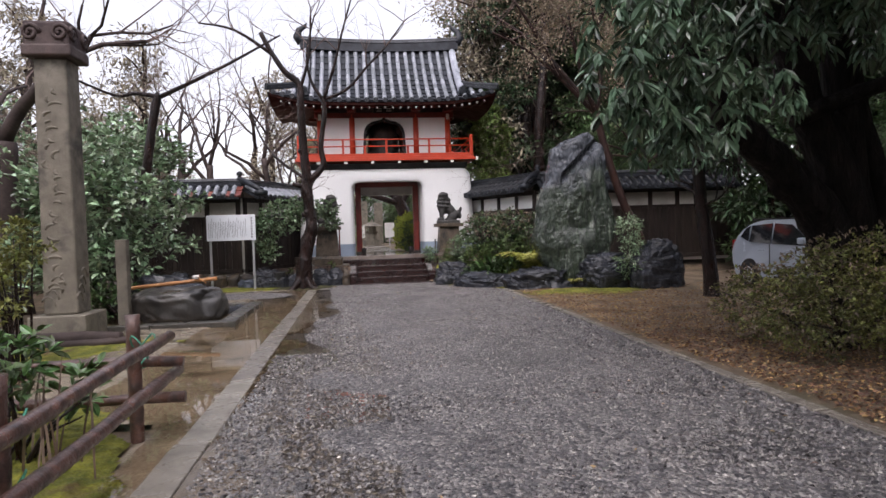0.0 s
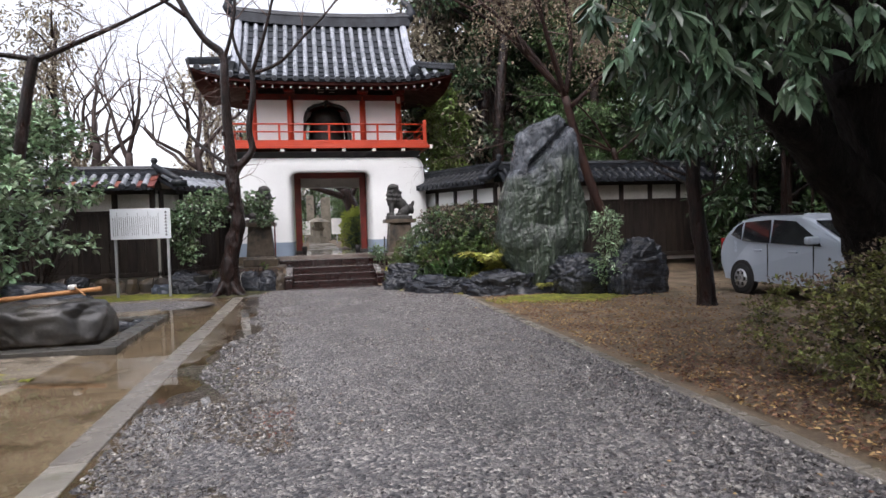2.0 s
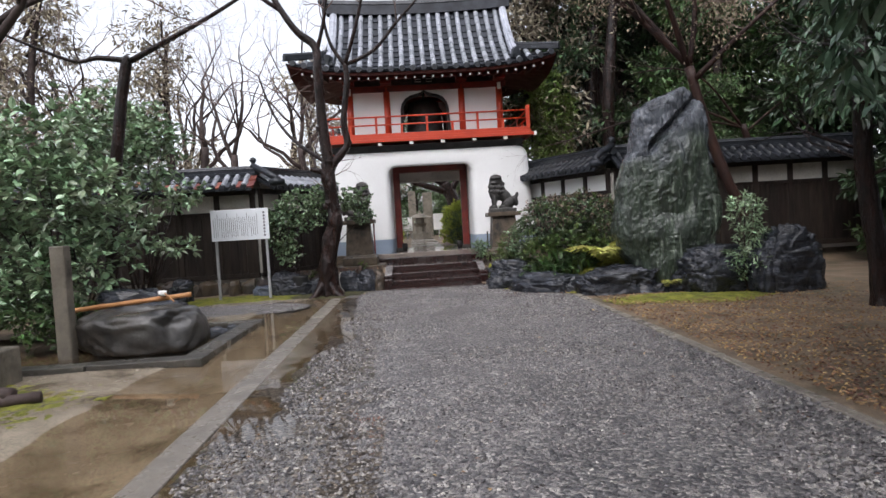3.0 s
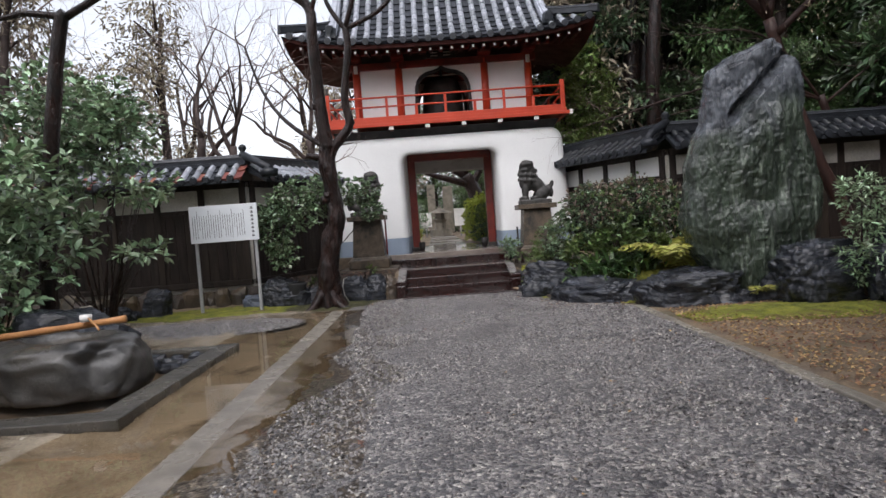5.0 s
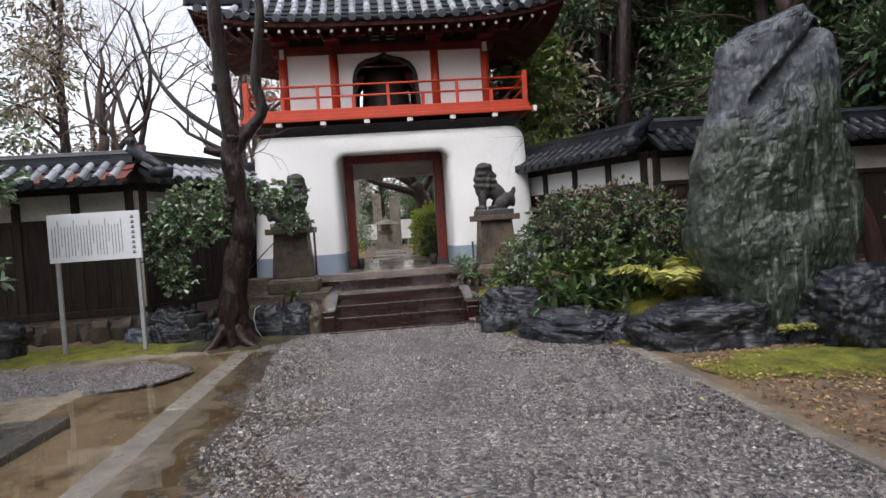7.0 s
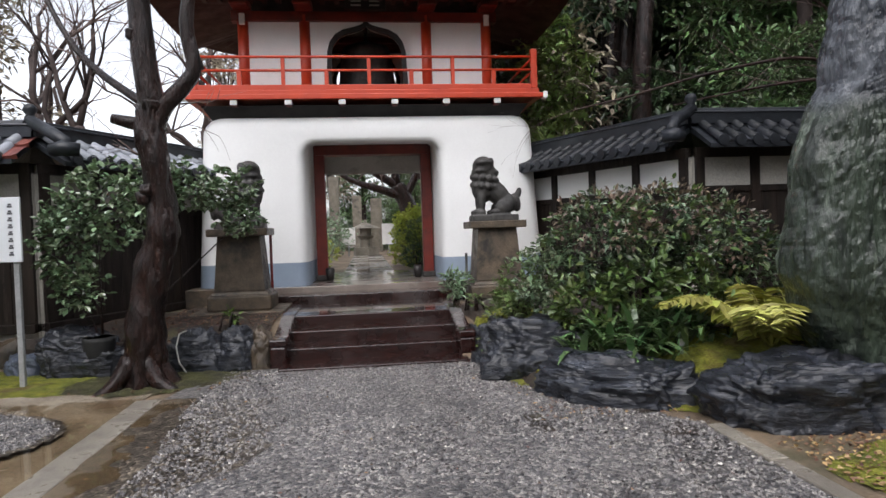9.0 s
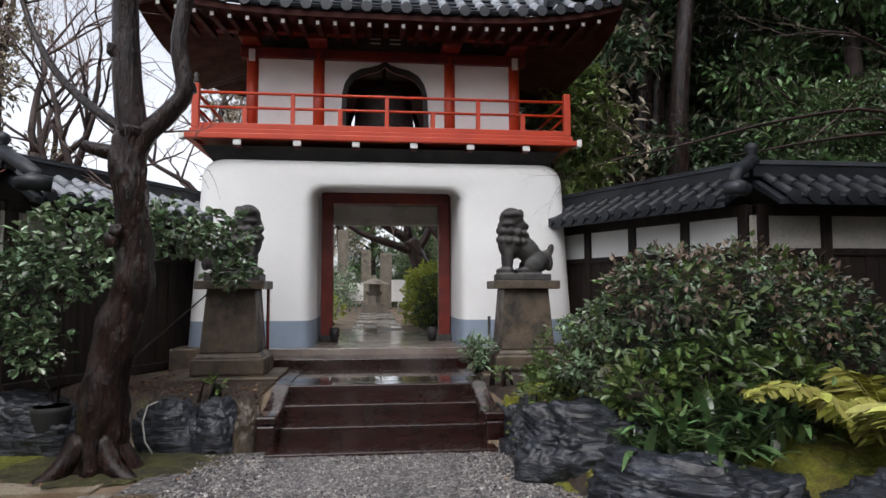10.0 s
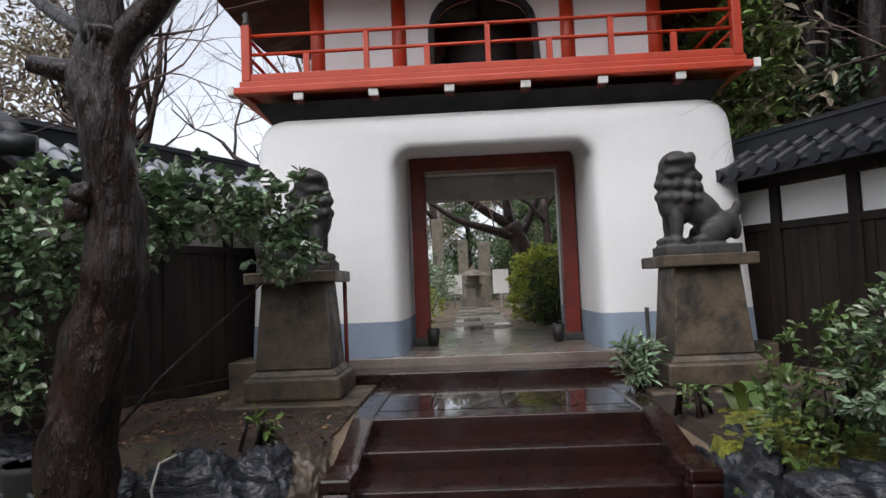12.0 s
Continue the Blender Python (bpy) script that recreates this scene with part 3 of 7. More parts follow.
# wet paving left of the kerb, hollowed so that puddles stand in it
paving = tagged(grid_sheet("pavement", list(np.arange(-6.5, -1.20, 0.13)), list(np.arange(-2, 17.6, 0.13)),
                           lambda x, y: 0.004 + 0.022 * noise.noise(Vector((x * 1.1, y * 0.55, 7))) + 0.010 * noise.noise(Vector((x * 3, y * 3, 2)))
                           - 0.030 * max(0.0, 1 - abs(x + 1.78 + 0.5 * noise.noise(Vector((y * 0.45, 2, x * 0.5)))) / (0.55 + 0.35 * noise.noise(Vector((y * 0.6, 8, 0))))) + (0.02 if x < -2.6 else 0),
                           PAVING, keep=lambda x, y: y < 17.55 and not (x < -1.75 and y < 5.35) and not (x < -2.35 and 10.9 < y < 14.0)),
                "wet worn tan concrete paving beside the kerb", "paving", kind="structure")
tagged(grid_sheet("water", list(np.arange(-5.2, -1.08, 0.3)), list(np.arange(-2, 17.3, 0.4)), lambda x, y: 0.009, PUDDLE,
                  keep=lambda x, y: y < 17.3 and not (x < -1.75 and y < 5.35)), "shallow brown rain puddle standing on the paving", "puddle", kind="structure")
def wash_height(x, y):
    n = noise.noise(Vector((x * 1.6, y * 0.9, 9))) + 0.6 * noise.noise(Vector((x * 4.5, y * 4, 4))) + 0.35 * noise.noise(Vector((x * 13, y * 13, 1)))
    near = 0.03 * y if y < 9 else 0.27 - 0.22 * math.sin(min(1.0, (y - 9) / 8) * math.pi)
    return 0.017 + 0.011 * n - 0.026 * max(0.0, x + 1.05 + near)


tagged(grid_sheet("sand_wash", list(np.arange(-1.10, 0.35, 0.035)), list(np.arange(1.0, 17.1, 0.04)), wash_height, MUD), "pale wet sand and silt washed over the gravel's edge", "sand", kind="stuff")
tagged(grid_sheet("puddle", list(np.arange(-1.10, 0.32, 0.12)), list(np.arange(1.0, 17.1, 0.3)), lambda x, y: 0.0135, PUDDLE), "shallow rain water standing along the gravel's edge", "puddle", kind="structure")
# kerb stones
kerb = thing("kerb", (-1.22, 8, 0), "row of long grey kerb stones edging the gravel", "kerb", kind="structure")
y = -2.0
rk = random.Random(4)
while y < 17.0:
    ln = rk.uniform(1.5, 2.1)
    e = min(y + ln, 17.1)
    block("kerb_stone", (-1.345 + rk.uniform(-0.01, 0.01), y + 0.008, -0.1), (-1.10 + rk.uniform(-0.01, 0.01), e, (0.024 if y < 8.0 else 0.017) + rk.uniform(-0.005, 0.005)), KERB, kerb, 0.012)
    y += ln
# thin stone border of the verge, nearly sunk
edge = thing("edging", (3.6, 6, 0), "thin mossy stone edging along the verge", "edging", kind="structure")
y = 3.0
while y < 14.5:
    ln = rk.uniform(0.7, 1.0)
    block("edging_stone", (3.45 + rk.uniform(-0.012, 0.012), y, -0.08), (3.565 + rk.uniform(-0.012, 0.012), y + ln - 0.02, 0.032 + rk.uniform(-0.008, 0.004)), KERB, edge, 0.01)
    y += ln

# ---------------------------------------------------------------- steps and platform
CX = 1.0
steps = thing("stairs", (CX, 18.7, 0), "wet red-brown stone steps up to the gate", "stairs", kind="structure")
block("step", (CX - 1.13, 18.04, -0.05), (CX + 1.10, 18.75, 0.045), STEPSTONE, steps, 0.012)
for i in range(3):
    y0, z1 = 18.52 + 0.44 * i, 0.045 + 0.146 * (i + 1)
    block("step", (CX - 1.09, y0, 0.02), (CX + 1.04, y0 + (0.60 if i < 2 else 0.32), z1), STEPSTONE, steps, 0.012)
for x in (CX - 1.24, CX + 1.03):
    bm = bmesh.new()
    for xx in (x, x + 0.17):
        [bm.verts.new((xx, yy, zz)) for yy, zz in ((18.50, -0.05), (18.50, 0.27), (18.60, 0.33), (19.40, 0.497), (20.9, 0.497), (20.9, -0.05))]
    bm.verts.ensure_lookup_table()
    a, b = list(bm.verts)[:6], list(bm.verts)[6:]
    bm.faces.new(a)
    bm.faces.new(b[::-1])
    for i in range(6):
        bm.faces.new((a[i], b[i], b[(i + 1) % 6], a[(i + 1) % 6]))
    bmesh.ops.bevel(bm, geom=bm.edges[:], offset=0.01, segments=2, affect="EDGES")
    part("cheek", bm, STEPSTONE, steps)
    block("newel", (x - 0.01, 18.30, -0.05), (x + 0.18, 18.47, 0.255), STEPSTONE, steps, 0.02)
    block("newel_cap", (x - 0.02, 18.30, 0.257), (x + 0.19, 18.64, 0.345), STEPSTONE, steps, 0.02)
platform = thing("platform", (CX, 20, 0), "wet polished stone landing before the gate", "landing", kind="structure")
for i in range(4):
    for j in range(3):
        block("slab", (CX - 1.27 + 0.625 * i + 0.004, 19.67 + 0.50 * j + 0.004, 0.2), (CX - 1.27 + 0.625 * (i + 1) - 0.002, 19.67 + 0.50 * (j + 1) - 0.002, 0.483), PLATFORM, platform, 0.006)
block("threshold_step", (CX - 1.9, 21.17, 0.2), (CX + 1.85, 21.70, 0.60), STEPSTONE, platform, 0.015)
block("passage_floor", (CX - 1.9, 21.70, 0.2), (CX + 1.85, 25.7, 0.70), wet(material("damp_passage_floor", (0.26, 0.215, 0.185), (0.16, 0.13, 0.11), 2.0, (0.2, 0.45), 0.06, 50, (0.12, 0.085, 0.07), 1.0, 0.55), 0.8, 0.05), platform, 0.01)
for s in (-1, 1):
    block("plinth", (CX - 3.10 if s < 0 else CX + 1.86, 21.66, 0.2), (CX - 1.91 if s < 0 else CX + 3.17, 25.8, 0.72), GRANITE_WET, platform, 0.015)

# ---------------------------------------------------------------- the gate
CX = 1.06
gate = thing("gate_building", (CX, 23.7, 0.7), "white plaster temple bell gate with vermilion balcony and tiled roof", "gate")
GY, GZ = 23.7, 0.70


def u_path(half, top, round_r, batter):
    """An upside-down U from floor to floor with rounded upper corners."""
    pts = [(-half, GZ), (-half + batter * 0.16, GZ + 0.41)]
    side = top - round_r
    for k in range(1, 7):
        z = GZ + 0.41 + (side - GZ - 0.41) * k / 6
        pts.append((-half + batter * (z - GZ) / 2.6, z))
    w = -pts[-1][0]
    for k in range(1, 8):
        a = math.pi / 2 * k / 7
        pts.append((-w + round_r * (1 - math.cos(a)), side + round_r * math.sin(a)))
    inner = [(w * q * (1 - round_r / w), top) for q in np.linspace(-0.8, 0.8, 9)]
    return pts + inner + [(-x, z) for x, z in pts[::-1]]


def gate_loops():
    front = [(GY, 1.17, 3.31, 0.10, 0.0), (22.75, 1.17, 3.30, 0.12, 0.0), (22.35, 1.175, 3.27, 0.16, 0.0), (22.15, 1.18, 3.23, 0.20, 0.0), (22.03, 1.20, 3.20, 0.24, 0.0), (21.96, 1.23, 3.20, 0.28, 0.0),
             (21.92, 1.28, 3.22, 0.30, 0.0), (21.90, 1.36, 3.27, 0.32, 0.01), (21.90, 2.0, 3.44, 0.34, 0.06), (21.92, 2.84, 3.54, 0.38, 0.13), (21.98, 2.99, 3.62, 0.38, 0.14),
             (22.12, 3.05, 3.67, 0.34, 0.14), (GY, 3.08, 3.70, 0.3, 0.14)]
    back = [(2 * GY - y, h, t, r, b) for y, h, t, r, b in front[::-1]]
    return front + back[1:]


loops = [[(CX + 0.03 + x, y + (0.05 * max(0, z - GZ) / 2.6 if y < GY and h > 1.1 else 0), z) for x, z in u_path(h, t, r, b)] for y, h, t, r, b in gate_loops()]
n = len(loops[0])


def strip(lo, hi):
    V = [p for lp in loops for p in lp[lo:hi]]
    w = hi - lo
    return V, [(j * w + i, j * w + i + 1, (j + 1) * w + i + 1, (j + 1) * w + i) for j in range(len(loops) - 1) for i in range(w - 1)]


V, F = strip(1, n - 1)
mesh_part("wall", V, F, PLASTER, gate, "white lime plaster with softly rounded corners", True)
for lo, hi in ((0, 2), (n - 2, n)):
    V, F = strip(lo, hi)
    mesh_part("skirting", V, F, BLUEBAND, gate, "blue-grey painted lower band", True)
# passage frame; its dark red has the recess's shade mixed in
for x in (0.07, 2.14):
    block("door_post", (x - 0.10, 23.15, GZ + 0.02), (x + 0.10, 23.40, 3.30), REDBROWN, gate, 0.012, "vermilion timber post, recess shade put into its dark red, worn at the foot")
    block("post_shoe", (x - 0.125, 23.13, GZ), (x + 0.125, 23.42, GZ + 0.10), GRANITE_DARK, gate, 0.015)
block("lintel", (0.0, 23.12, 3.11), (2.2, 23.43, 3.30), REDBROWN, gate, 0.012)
block("rear_beam", (0.0, 24.7, 2.90), (2.2, 25.0, 3.30), OLDPLASTER, gate, 0.05)
# balcony
BF, BB = 21.75, 2 * GY - 21.75
block("balcony_floor", (CX - 2.98, BF, 3.98), (CX + 3.02, BB, 4.06), VERMILION, gate, 0.01)
block("balcony_beam", (CX - 3.06, BF - 0.03, 3.90), (CX + 3.10, BF + 0.10, 3.985), VERMILION, gate, 0.012)
for s in (-1, 1):
    block("balcony_beam", (CX + s * 3.0 - 0.06, BF + 0.1, 3.90), (CX + s * 3.0 + 0.06, BB, 3.985), VERMILION, gate, 0.012)
    block("beam_end", (CX + s * 3.10 - 0.02, BF - 0.04, 3.885), (CX + s * 3.10 + 0.06, BF + 0.11, 4.0), WHITEPAINT, gate, 0.008)
for i in range(6):
    x = CX - 2.27 + 0.905 * i
    block("joist", (x - 0.05, BF + 0.03, 3.80), (x + 0.05, BB - 0.1, 3.90), REDBROWN, gate, 0.008)
    block("joist_end", (x - 0.06, BF - 0.0, 3.81), (x + 0.06, BF + 0.028, 3.895), WHITEPAINT, gate, 0.008)
# corbel as one black sheet: the balcony's shade is in its colour
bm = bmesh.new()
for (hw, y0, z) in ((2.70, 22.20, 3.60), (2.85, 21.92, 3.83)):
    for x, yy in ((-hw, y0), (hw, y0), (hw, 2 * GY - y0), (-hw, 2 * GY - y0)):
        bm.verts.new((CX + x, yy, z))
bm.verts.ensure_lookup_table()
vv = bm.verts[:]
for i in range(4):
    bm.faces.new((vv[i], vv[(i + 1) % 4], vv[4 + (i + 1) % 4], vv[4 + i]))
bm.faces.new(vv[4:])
part("corbel", bm, BLACK_AND_SHADE, gate, "timber corbel under the balcony, shade put into its black")


def rail_side(p, q, fulls, halves):
    """One side of the balustrade from p to q (x, y)."""
    p, q = Vector((*p, 0)), Vector((*q, 0))
    for z, r in ((4.63, 0.024), (4.40, 0.022)):
        tubes("rail", [([p + Vector((0, 0, z)), (p + q) / 2 + Vector((0, 0, z)), q + Vector((0, 0, z))], [r] * 3, 8)], VERMILION, gate)
    d = (q - p).normalized()
    m = Matrix.Translation(p) @ Matrix.Rotation(math.atan2(d.y, d.x), 4, "Z")
    block("base_rail", (0, -0.04, 4.062), ((q - p).length, 0.04, 4.15), VERMILION, gate, 0.008, turn=m)
    for k in fulls:
        c = p.lerp(q, k)
        block("baluster", (c.x - 0.032, c.y - 0.032, 4.14), (c.x + 0.032, c.y + 0.032, 4.61), VERMILION, gate, 0.006)
    for k in halves:
        c = p.lerp(q, k)
        block("strut", (c.x - 0.035, c.y - 0.03, 4.14), (c.x + 0.035, c.y + 0.03, 4.385), VERMILION, gate, 0.006)


x0, x1, yf, yb = CX - 2.90, CX + 2.94, BF + 0.06, BB - 0.06
rail_side((x0, yf), (x1, yf), (0.25, 0.5, 0.75), (0.125, 0.375, 0.625, 0.875))
rail_side((x0, yb), (x1, yb), (0.25, 0.5, 0.75), (0.125, 0.375, 0.625, 0.875))
rail_side((x0, yf), (x0, yb), (0.5,), (0.25, 0.75))
rail_side((x1, yf), (x1, yb), (0.5,), (0.25, 0.75))
for x in (x0, x1):
    for y in (yf, yb):
        post = block("newel_post", (x - 0.055, y - 0.055, 4.062), (x + 0.055, y + 0.055, 4.76), VERMILION, gate, 0.014)
        if x == x0:
            tubes("finial", [([(x, y, 4.76), (x, y, 4.80), (x, y, 4.84), (x, y, 4.90), (x, y, 4.94)], [0.03, 0.05, 0.028, 0.045, 0.008], 10)], GRANITE_DARK, post, "dark bronze onion finial")

# upper storey
UF, UB = 22.70, 24.70
cols = (CX - 2.22, CX - 1.12, CX + 1.12, CX + 2.26)
for x in cols:
    for y in (UF, UB):
        tubes("column", [([(x, y, 4.05), (x, y, 4.8), (x, y, 5.62)], [0.105] * 3, 14)], VERMILION, gate)
for a, b in ((0, 1), (2, 3)):
    for y in (UF, UB):
        block("panel", (cols[a] + 0.09, y - 0.04, 4.06), (cols[b] - 0.09, y + 0.05, 5.50), PLASTER, gate, 0.004)
for x in (cols[0], cols[3]):
    block("panel", (x - 0.04, UF + 0.09, 4.06), (x + 0.05, UB - 0.09, 5.50), PLASTER, gate, 0.004)


def bell_outline(k):
    """Cusped temple window, half width 0.68; k scales it outward by metres."""
    half = [(0.72 + k, 4.06), (0.68 + k, 4.35), (0.66 + k, 4.70), (0.65 + k, 4.95), (0.60 + k, 5.10 + k * 0.4), (0.50 + k, 5.22 + k * 0.7), (0.36 + k * 0.7, 5.29 + k), (0.20 + k * 0.4, 5.33 + k),
            (0.09 + k * 0.2, 5.37 + k), (0.0, 5.44 + k)]
    return [(-x, z) for x, z in half] + [(x, z) for x, z in half[::-1][1:]]


def frame_mesh(name, inner, outer, ya, yb2, mat, label=""):
    V, w = [], len(inner)
    for outl, y in ((inner, ya), (outer, ya), (outer, yb2), (inner, yb2)):
        V += [(CX + x, y, z) for x, z in outl]
    F = [(j * w + i, j * w + i + 1, ((j + 1) % 4) * w + i + 1, ((j + 1) % 4) * w + i) for j in range(4) for i in range(w - 1)]
    return mesh_part(name, V, F, mat, gate, label)


for y in (UF, UB):
    inn = bell_outline(0.0)
    rect = []
    for x, z in inn:
        if z < 5.0:
            rect.append((-1.03 if x < 0 else 1.03, z))
        else:
            rect.append((max(-1.03, min(1.03, x * 1.72)), 5.50))
    frame_mesh("panel", inn, rect, y - 0.04, y + 0.05, PLASTER)
    frame_mesh("window_frame", bell_outline(-0.01), bell_outline(0.075), y - 0.075, y - 0.005, BLACK_AND_SHADE, "black cusped window frame")
for y in (UF, UB):
    block("beam", (CX - 2.42, y - 0.10, 5.50), (CX + 2.46, y + 0.10, 5.68), REDBROWN, gate, 0.012)
    block("purlin", (CX - 2.75, y - 0.45 if y == UF else y + 0.3, 5.80), (CX + 2.79, y - 0.3 if y == UF else y + 0.45, 5.93), REDBROWN, gate, 0.012)
    for x in cols:
        block("bracket", (x - 0.16, y - 0.5 if y == UF else y, 5.68), (x + 0.16, y if y == UF else y + 0.5, 5.81), REDBROWN, gate, 0.02)
for x in (cols[0], cols[3]):
    block("beam", (x - 0.09, UF + 0.1, 5.50), (x + 0.09, UB - 0.1, 5.68), REDBROWN, gate, 0.012)
    block("nosing", (x - 0.05, UF - 0.16, 5.42), (x + 0.05, UF - 0.101, 5.62), WHITEPAINT, gate, 0.01)
block("upper_ceiling", (CX - 2.3, UF - 0.3, 5.94), (CX + 2.3, UB + 0.3, 6.0), BLACK_AND_SHADE, gate, 0.0)
plaque = block("name_plaque", (CX - 0.36, 22.26, 5.60), (CX + 0.36, 22.31, 5.92), BLACK_AND_SHADE, gate, 0.012, "dark wooden name plaque, lettering unreadable")
for x in (-0.17, 0.16):
    for dz in (0.0, 0.075, 0.15):
        block("lettering", (CX + x - 0.09, 22.25, 5.66 + dz), (CX + x + 0.09, 22.256, 5.685 + dz), OLDPLASTER, plaque, 0.0)
bell = thing("temple_bell", (CX, GY, 4.25), "dark bronze temple bell hanging in the upper storey", "bell")
tubes("body", [([(CX, GY, z) for z in (4.28, 4.36, 4.7, 5.1, 5.3, 5.40, 5.42)], [0.60, 0.58, 0.55, 0.52, 0.46, 0.22, 0.02], 20)], GRANITE_DARK, bell)
tubes("hanger", [([(CX, GY, 5.40), (CX, GY, 5.7), (CX, GY, 5.95)], [0.04] * 3, 8)], GRANITE_DARK, bell)

# roof: hipped skirt below a gabled top
EY, EZ, RZ, GH, EH = 21.30, 5.84, 8.12, 2.72, 3.80


def roof_z(u, v):
    """Height at u metres across and v (0 eave, 1 ridge) up the slope."""
    return EZ + (RZ - EZ) * (0.62 * v + 0.38 * v * v) + 0.34 * (abs(u) / EH) ** 4 * (1 - v) ** 2


def roof_pt(u, v, s=-1):
    return Vector((CX + u, GY + s * (GY - EY) * (1 - v), roof_z(u, v)))


def v_limit(u):
    return 1.0 if abs(u) <= GH else 0.36 * (EH - abs(u)) / (EH - GH)


roof = None
V, F = [], []
for s in (-1, 1):
    us = np.linspace(-EH, EH, 41)
    base = len(V)
    for u in us:
        for k in range(13):
            p = roof_pt(u, v_limit(u) * k / 12, s)
            V.append((p.x, p.y, p.z - 0.05))
    F += [(base + i * 13 + k, base + i * 13 + k + 1, base + (i + 1) * 13 + k + 1, base + (i + 1) * 13 + k) for i in range(40) for k in range(12)]
roof = mesh_part("roof", V, F, TILE, gate, "blue-grey fired clay tiles, ribs pale with painted sky sheen", True)
# side skirts and gables
for s in (-1, 1):
    V, F = [], []
    base = 0
    for j in range(15):
        w = -1 + 2 * j / 14
        for k in range(6):
            f = k / 5
            yy = w * ((GY - EY) * (1 - 0.36 * f))
            lift = 0.34 * abs(w) ** 4 * (1 - f) ** 2
            V.append((CX + s * (EH + (GH - EH) * f), GY + yy, EZ + (roof_z(GH, 0.36) - EZ) * f ** 1.1 + lift - 0.04))
    F += [(base + j * 6 + k, base + j * 6 + k + 1, base + (j + 1) * 6 + k + 1, base + (j + 1) * 6 + k) for j in range(14) for k in range(5)]
    mesh_part("side_skirt", V, F, TILE, roof, "", True)
for s in (-1, 1):
    V = [(CX + s * (GH - 0.15), GY + dy, z) for dy, z in ((-1.5, 6.7), (1.5, 6.7), (0, RZ - 0.1))]
    mesh_part("gable", V, [(0, 1, 2)], OLDPLASTER, roof)
# eave board, soffit and rafters; shade under the roof is in their colour
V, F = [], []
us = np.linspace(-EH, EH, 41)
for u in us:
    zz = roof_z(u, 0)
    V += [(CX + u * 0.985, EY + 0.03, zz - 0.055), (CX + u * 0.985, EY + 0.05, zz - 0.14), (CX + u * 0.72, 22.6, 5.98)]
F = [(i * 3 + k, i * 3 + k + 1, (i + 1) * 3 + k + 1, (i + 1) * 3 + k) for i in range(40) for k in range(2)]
mesh_part("soffit", V, F, EAVE, roof, "red boarded eaves, shade put into their dark colour")
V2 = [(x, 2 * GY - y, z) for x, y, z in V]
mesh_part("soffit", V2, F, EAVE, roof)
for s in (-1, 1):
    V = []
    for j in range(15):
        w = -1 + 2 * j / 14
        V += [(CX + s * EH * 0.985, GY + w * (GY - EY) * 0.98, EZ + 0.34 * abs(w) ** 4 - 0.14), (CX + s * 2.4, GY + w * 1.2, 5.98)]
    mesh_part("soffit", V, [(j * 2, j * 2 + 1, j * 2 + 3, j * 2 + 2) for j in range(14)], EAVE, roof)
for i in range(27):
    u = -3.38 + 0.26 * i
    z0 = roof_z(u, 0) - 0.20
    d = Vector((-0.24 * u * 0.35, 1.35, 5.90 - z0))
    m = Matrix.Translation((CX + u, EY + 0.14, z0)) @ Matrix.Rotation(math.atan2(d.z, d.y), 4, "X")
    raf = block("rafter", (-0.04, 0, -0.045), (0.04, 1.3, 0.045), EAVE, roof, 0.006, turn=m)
    mesh = block("rafter_end", (-0.026, -0.012, -0.03), (0.026, -0.002, 0.028), WHITEPAINT, roof, 0.003, turn=m)
# cover and pan tiles of the front slope share two meshes


def tile_mesh(name, length, r0, r1, arc, mat, sides=7):
    V, F = [], []
    for k, (yy, r, z) in enumerate(((0, r0, 0.012), (length, r1, 0.0))):
        for rr in (r, r - 0.02):
            for i in range(sides):
                a = math.pi / 2 + arc * (i / (sides - 1) - 0.5) * 2
                V.append((rr * math.cos(a), yy, z + rr * math.sin(a)))
    w = sides
    for i in range(w - 1):
        F += [(i, i + 1, 2 * w + i + 1, 2 * w + i), (i + 1, i, w + i, w + i + 1)]
    me = bpy.data.meshes.new(name)
    me.from_pydata(V, [], F)
    me.polygons.foreach_set("use_smooth", [True] * len(me.polygons))
    me.materials.append(mat)
    return me


COVER = tile_mesh("cover_tile", 0.36, 0.078, 0.068, math.pi / 2, TILE_SHEEN)


def pan_mesh(mat, name="pan_tile"):
    V = [(x, y, z + (0.03 if y < 0.1 else 0.0)) for y in (0, 0.36) for x, z in ((-0.13, 0.02), (-0.05, -0.005), (0.05, -0.005), (0.13, 0.02))] + [(-0.13, 0, -0.02), (0.13, 0, -0.02)]
    me = bpy.data.meshes.new(name)
    me.from_pydata(V, [], [(0, 1, 5, 4), (1, 2, 6, 5), (2, 3, 7, 6), (8, 9, 3, 2, 1, 0)])
    me.materials.append(mat)
    return me


PAN, PANRED = pan_mesh(TILE), pan_mesh(TILE_RED)
ENDCAP = bpy.data.meshes.new("end_tile")
bm = bmesh.new()
bmesh.ops.create_cone(bm, cap_ends=True, segments=14, radius1=0.085, radius2=0.085, depth=0.05)
bmesh.ops.rotate(bm, verts=bm.verts, matrix=Matrix.Rotation(math.pi / 2, 3, "X"))
bm.to_mesh(ENDCAP)
bm.free()
ENDCAP.materials.append(TILE)


def piece(name, me, parent, m):
    ob = new(name, me)
    ob.parent = parent
    ob.matrix_parent_inverse = parent.matrix_basis.inverted() if parent.type == "EMPTY" else Matrix.Identity(4)
    ob.matrix_basis = m
    return ob


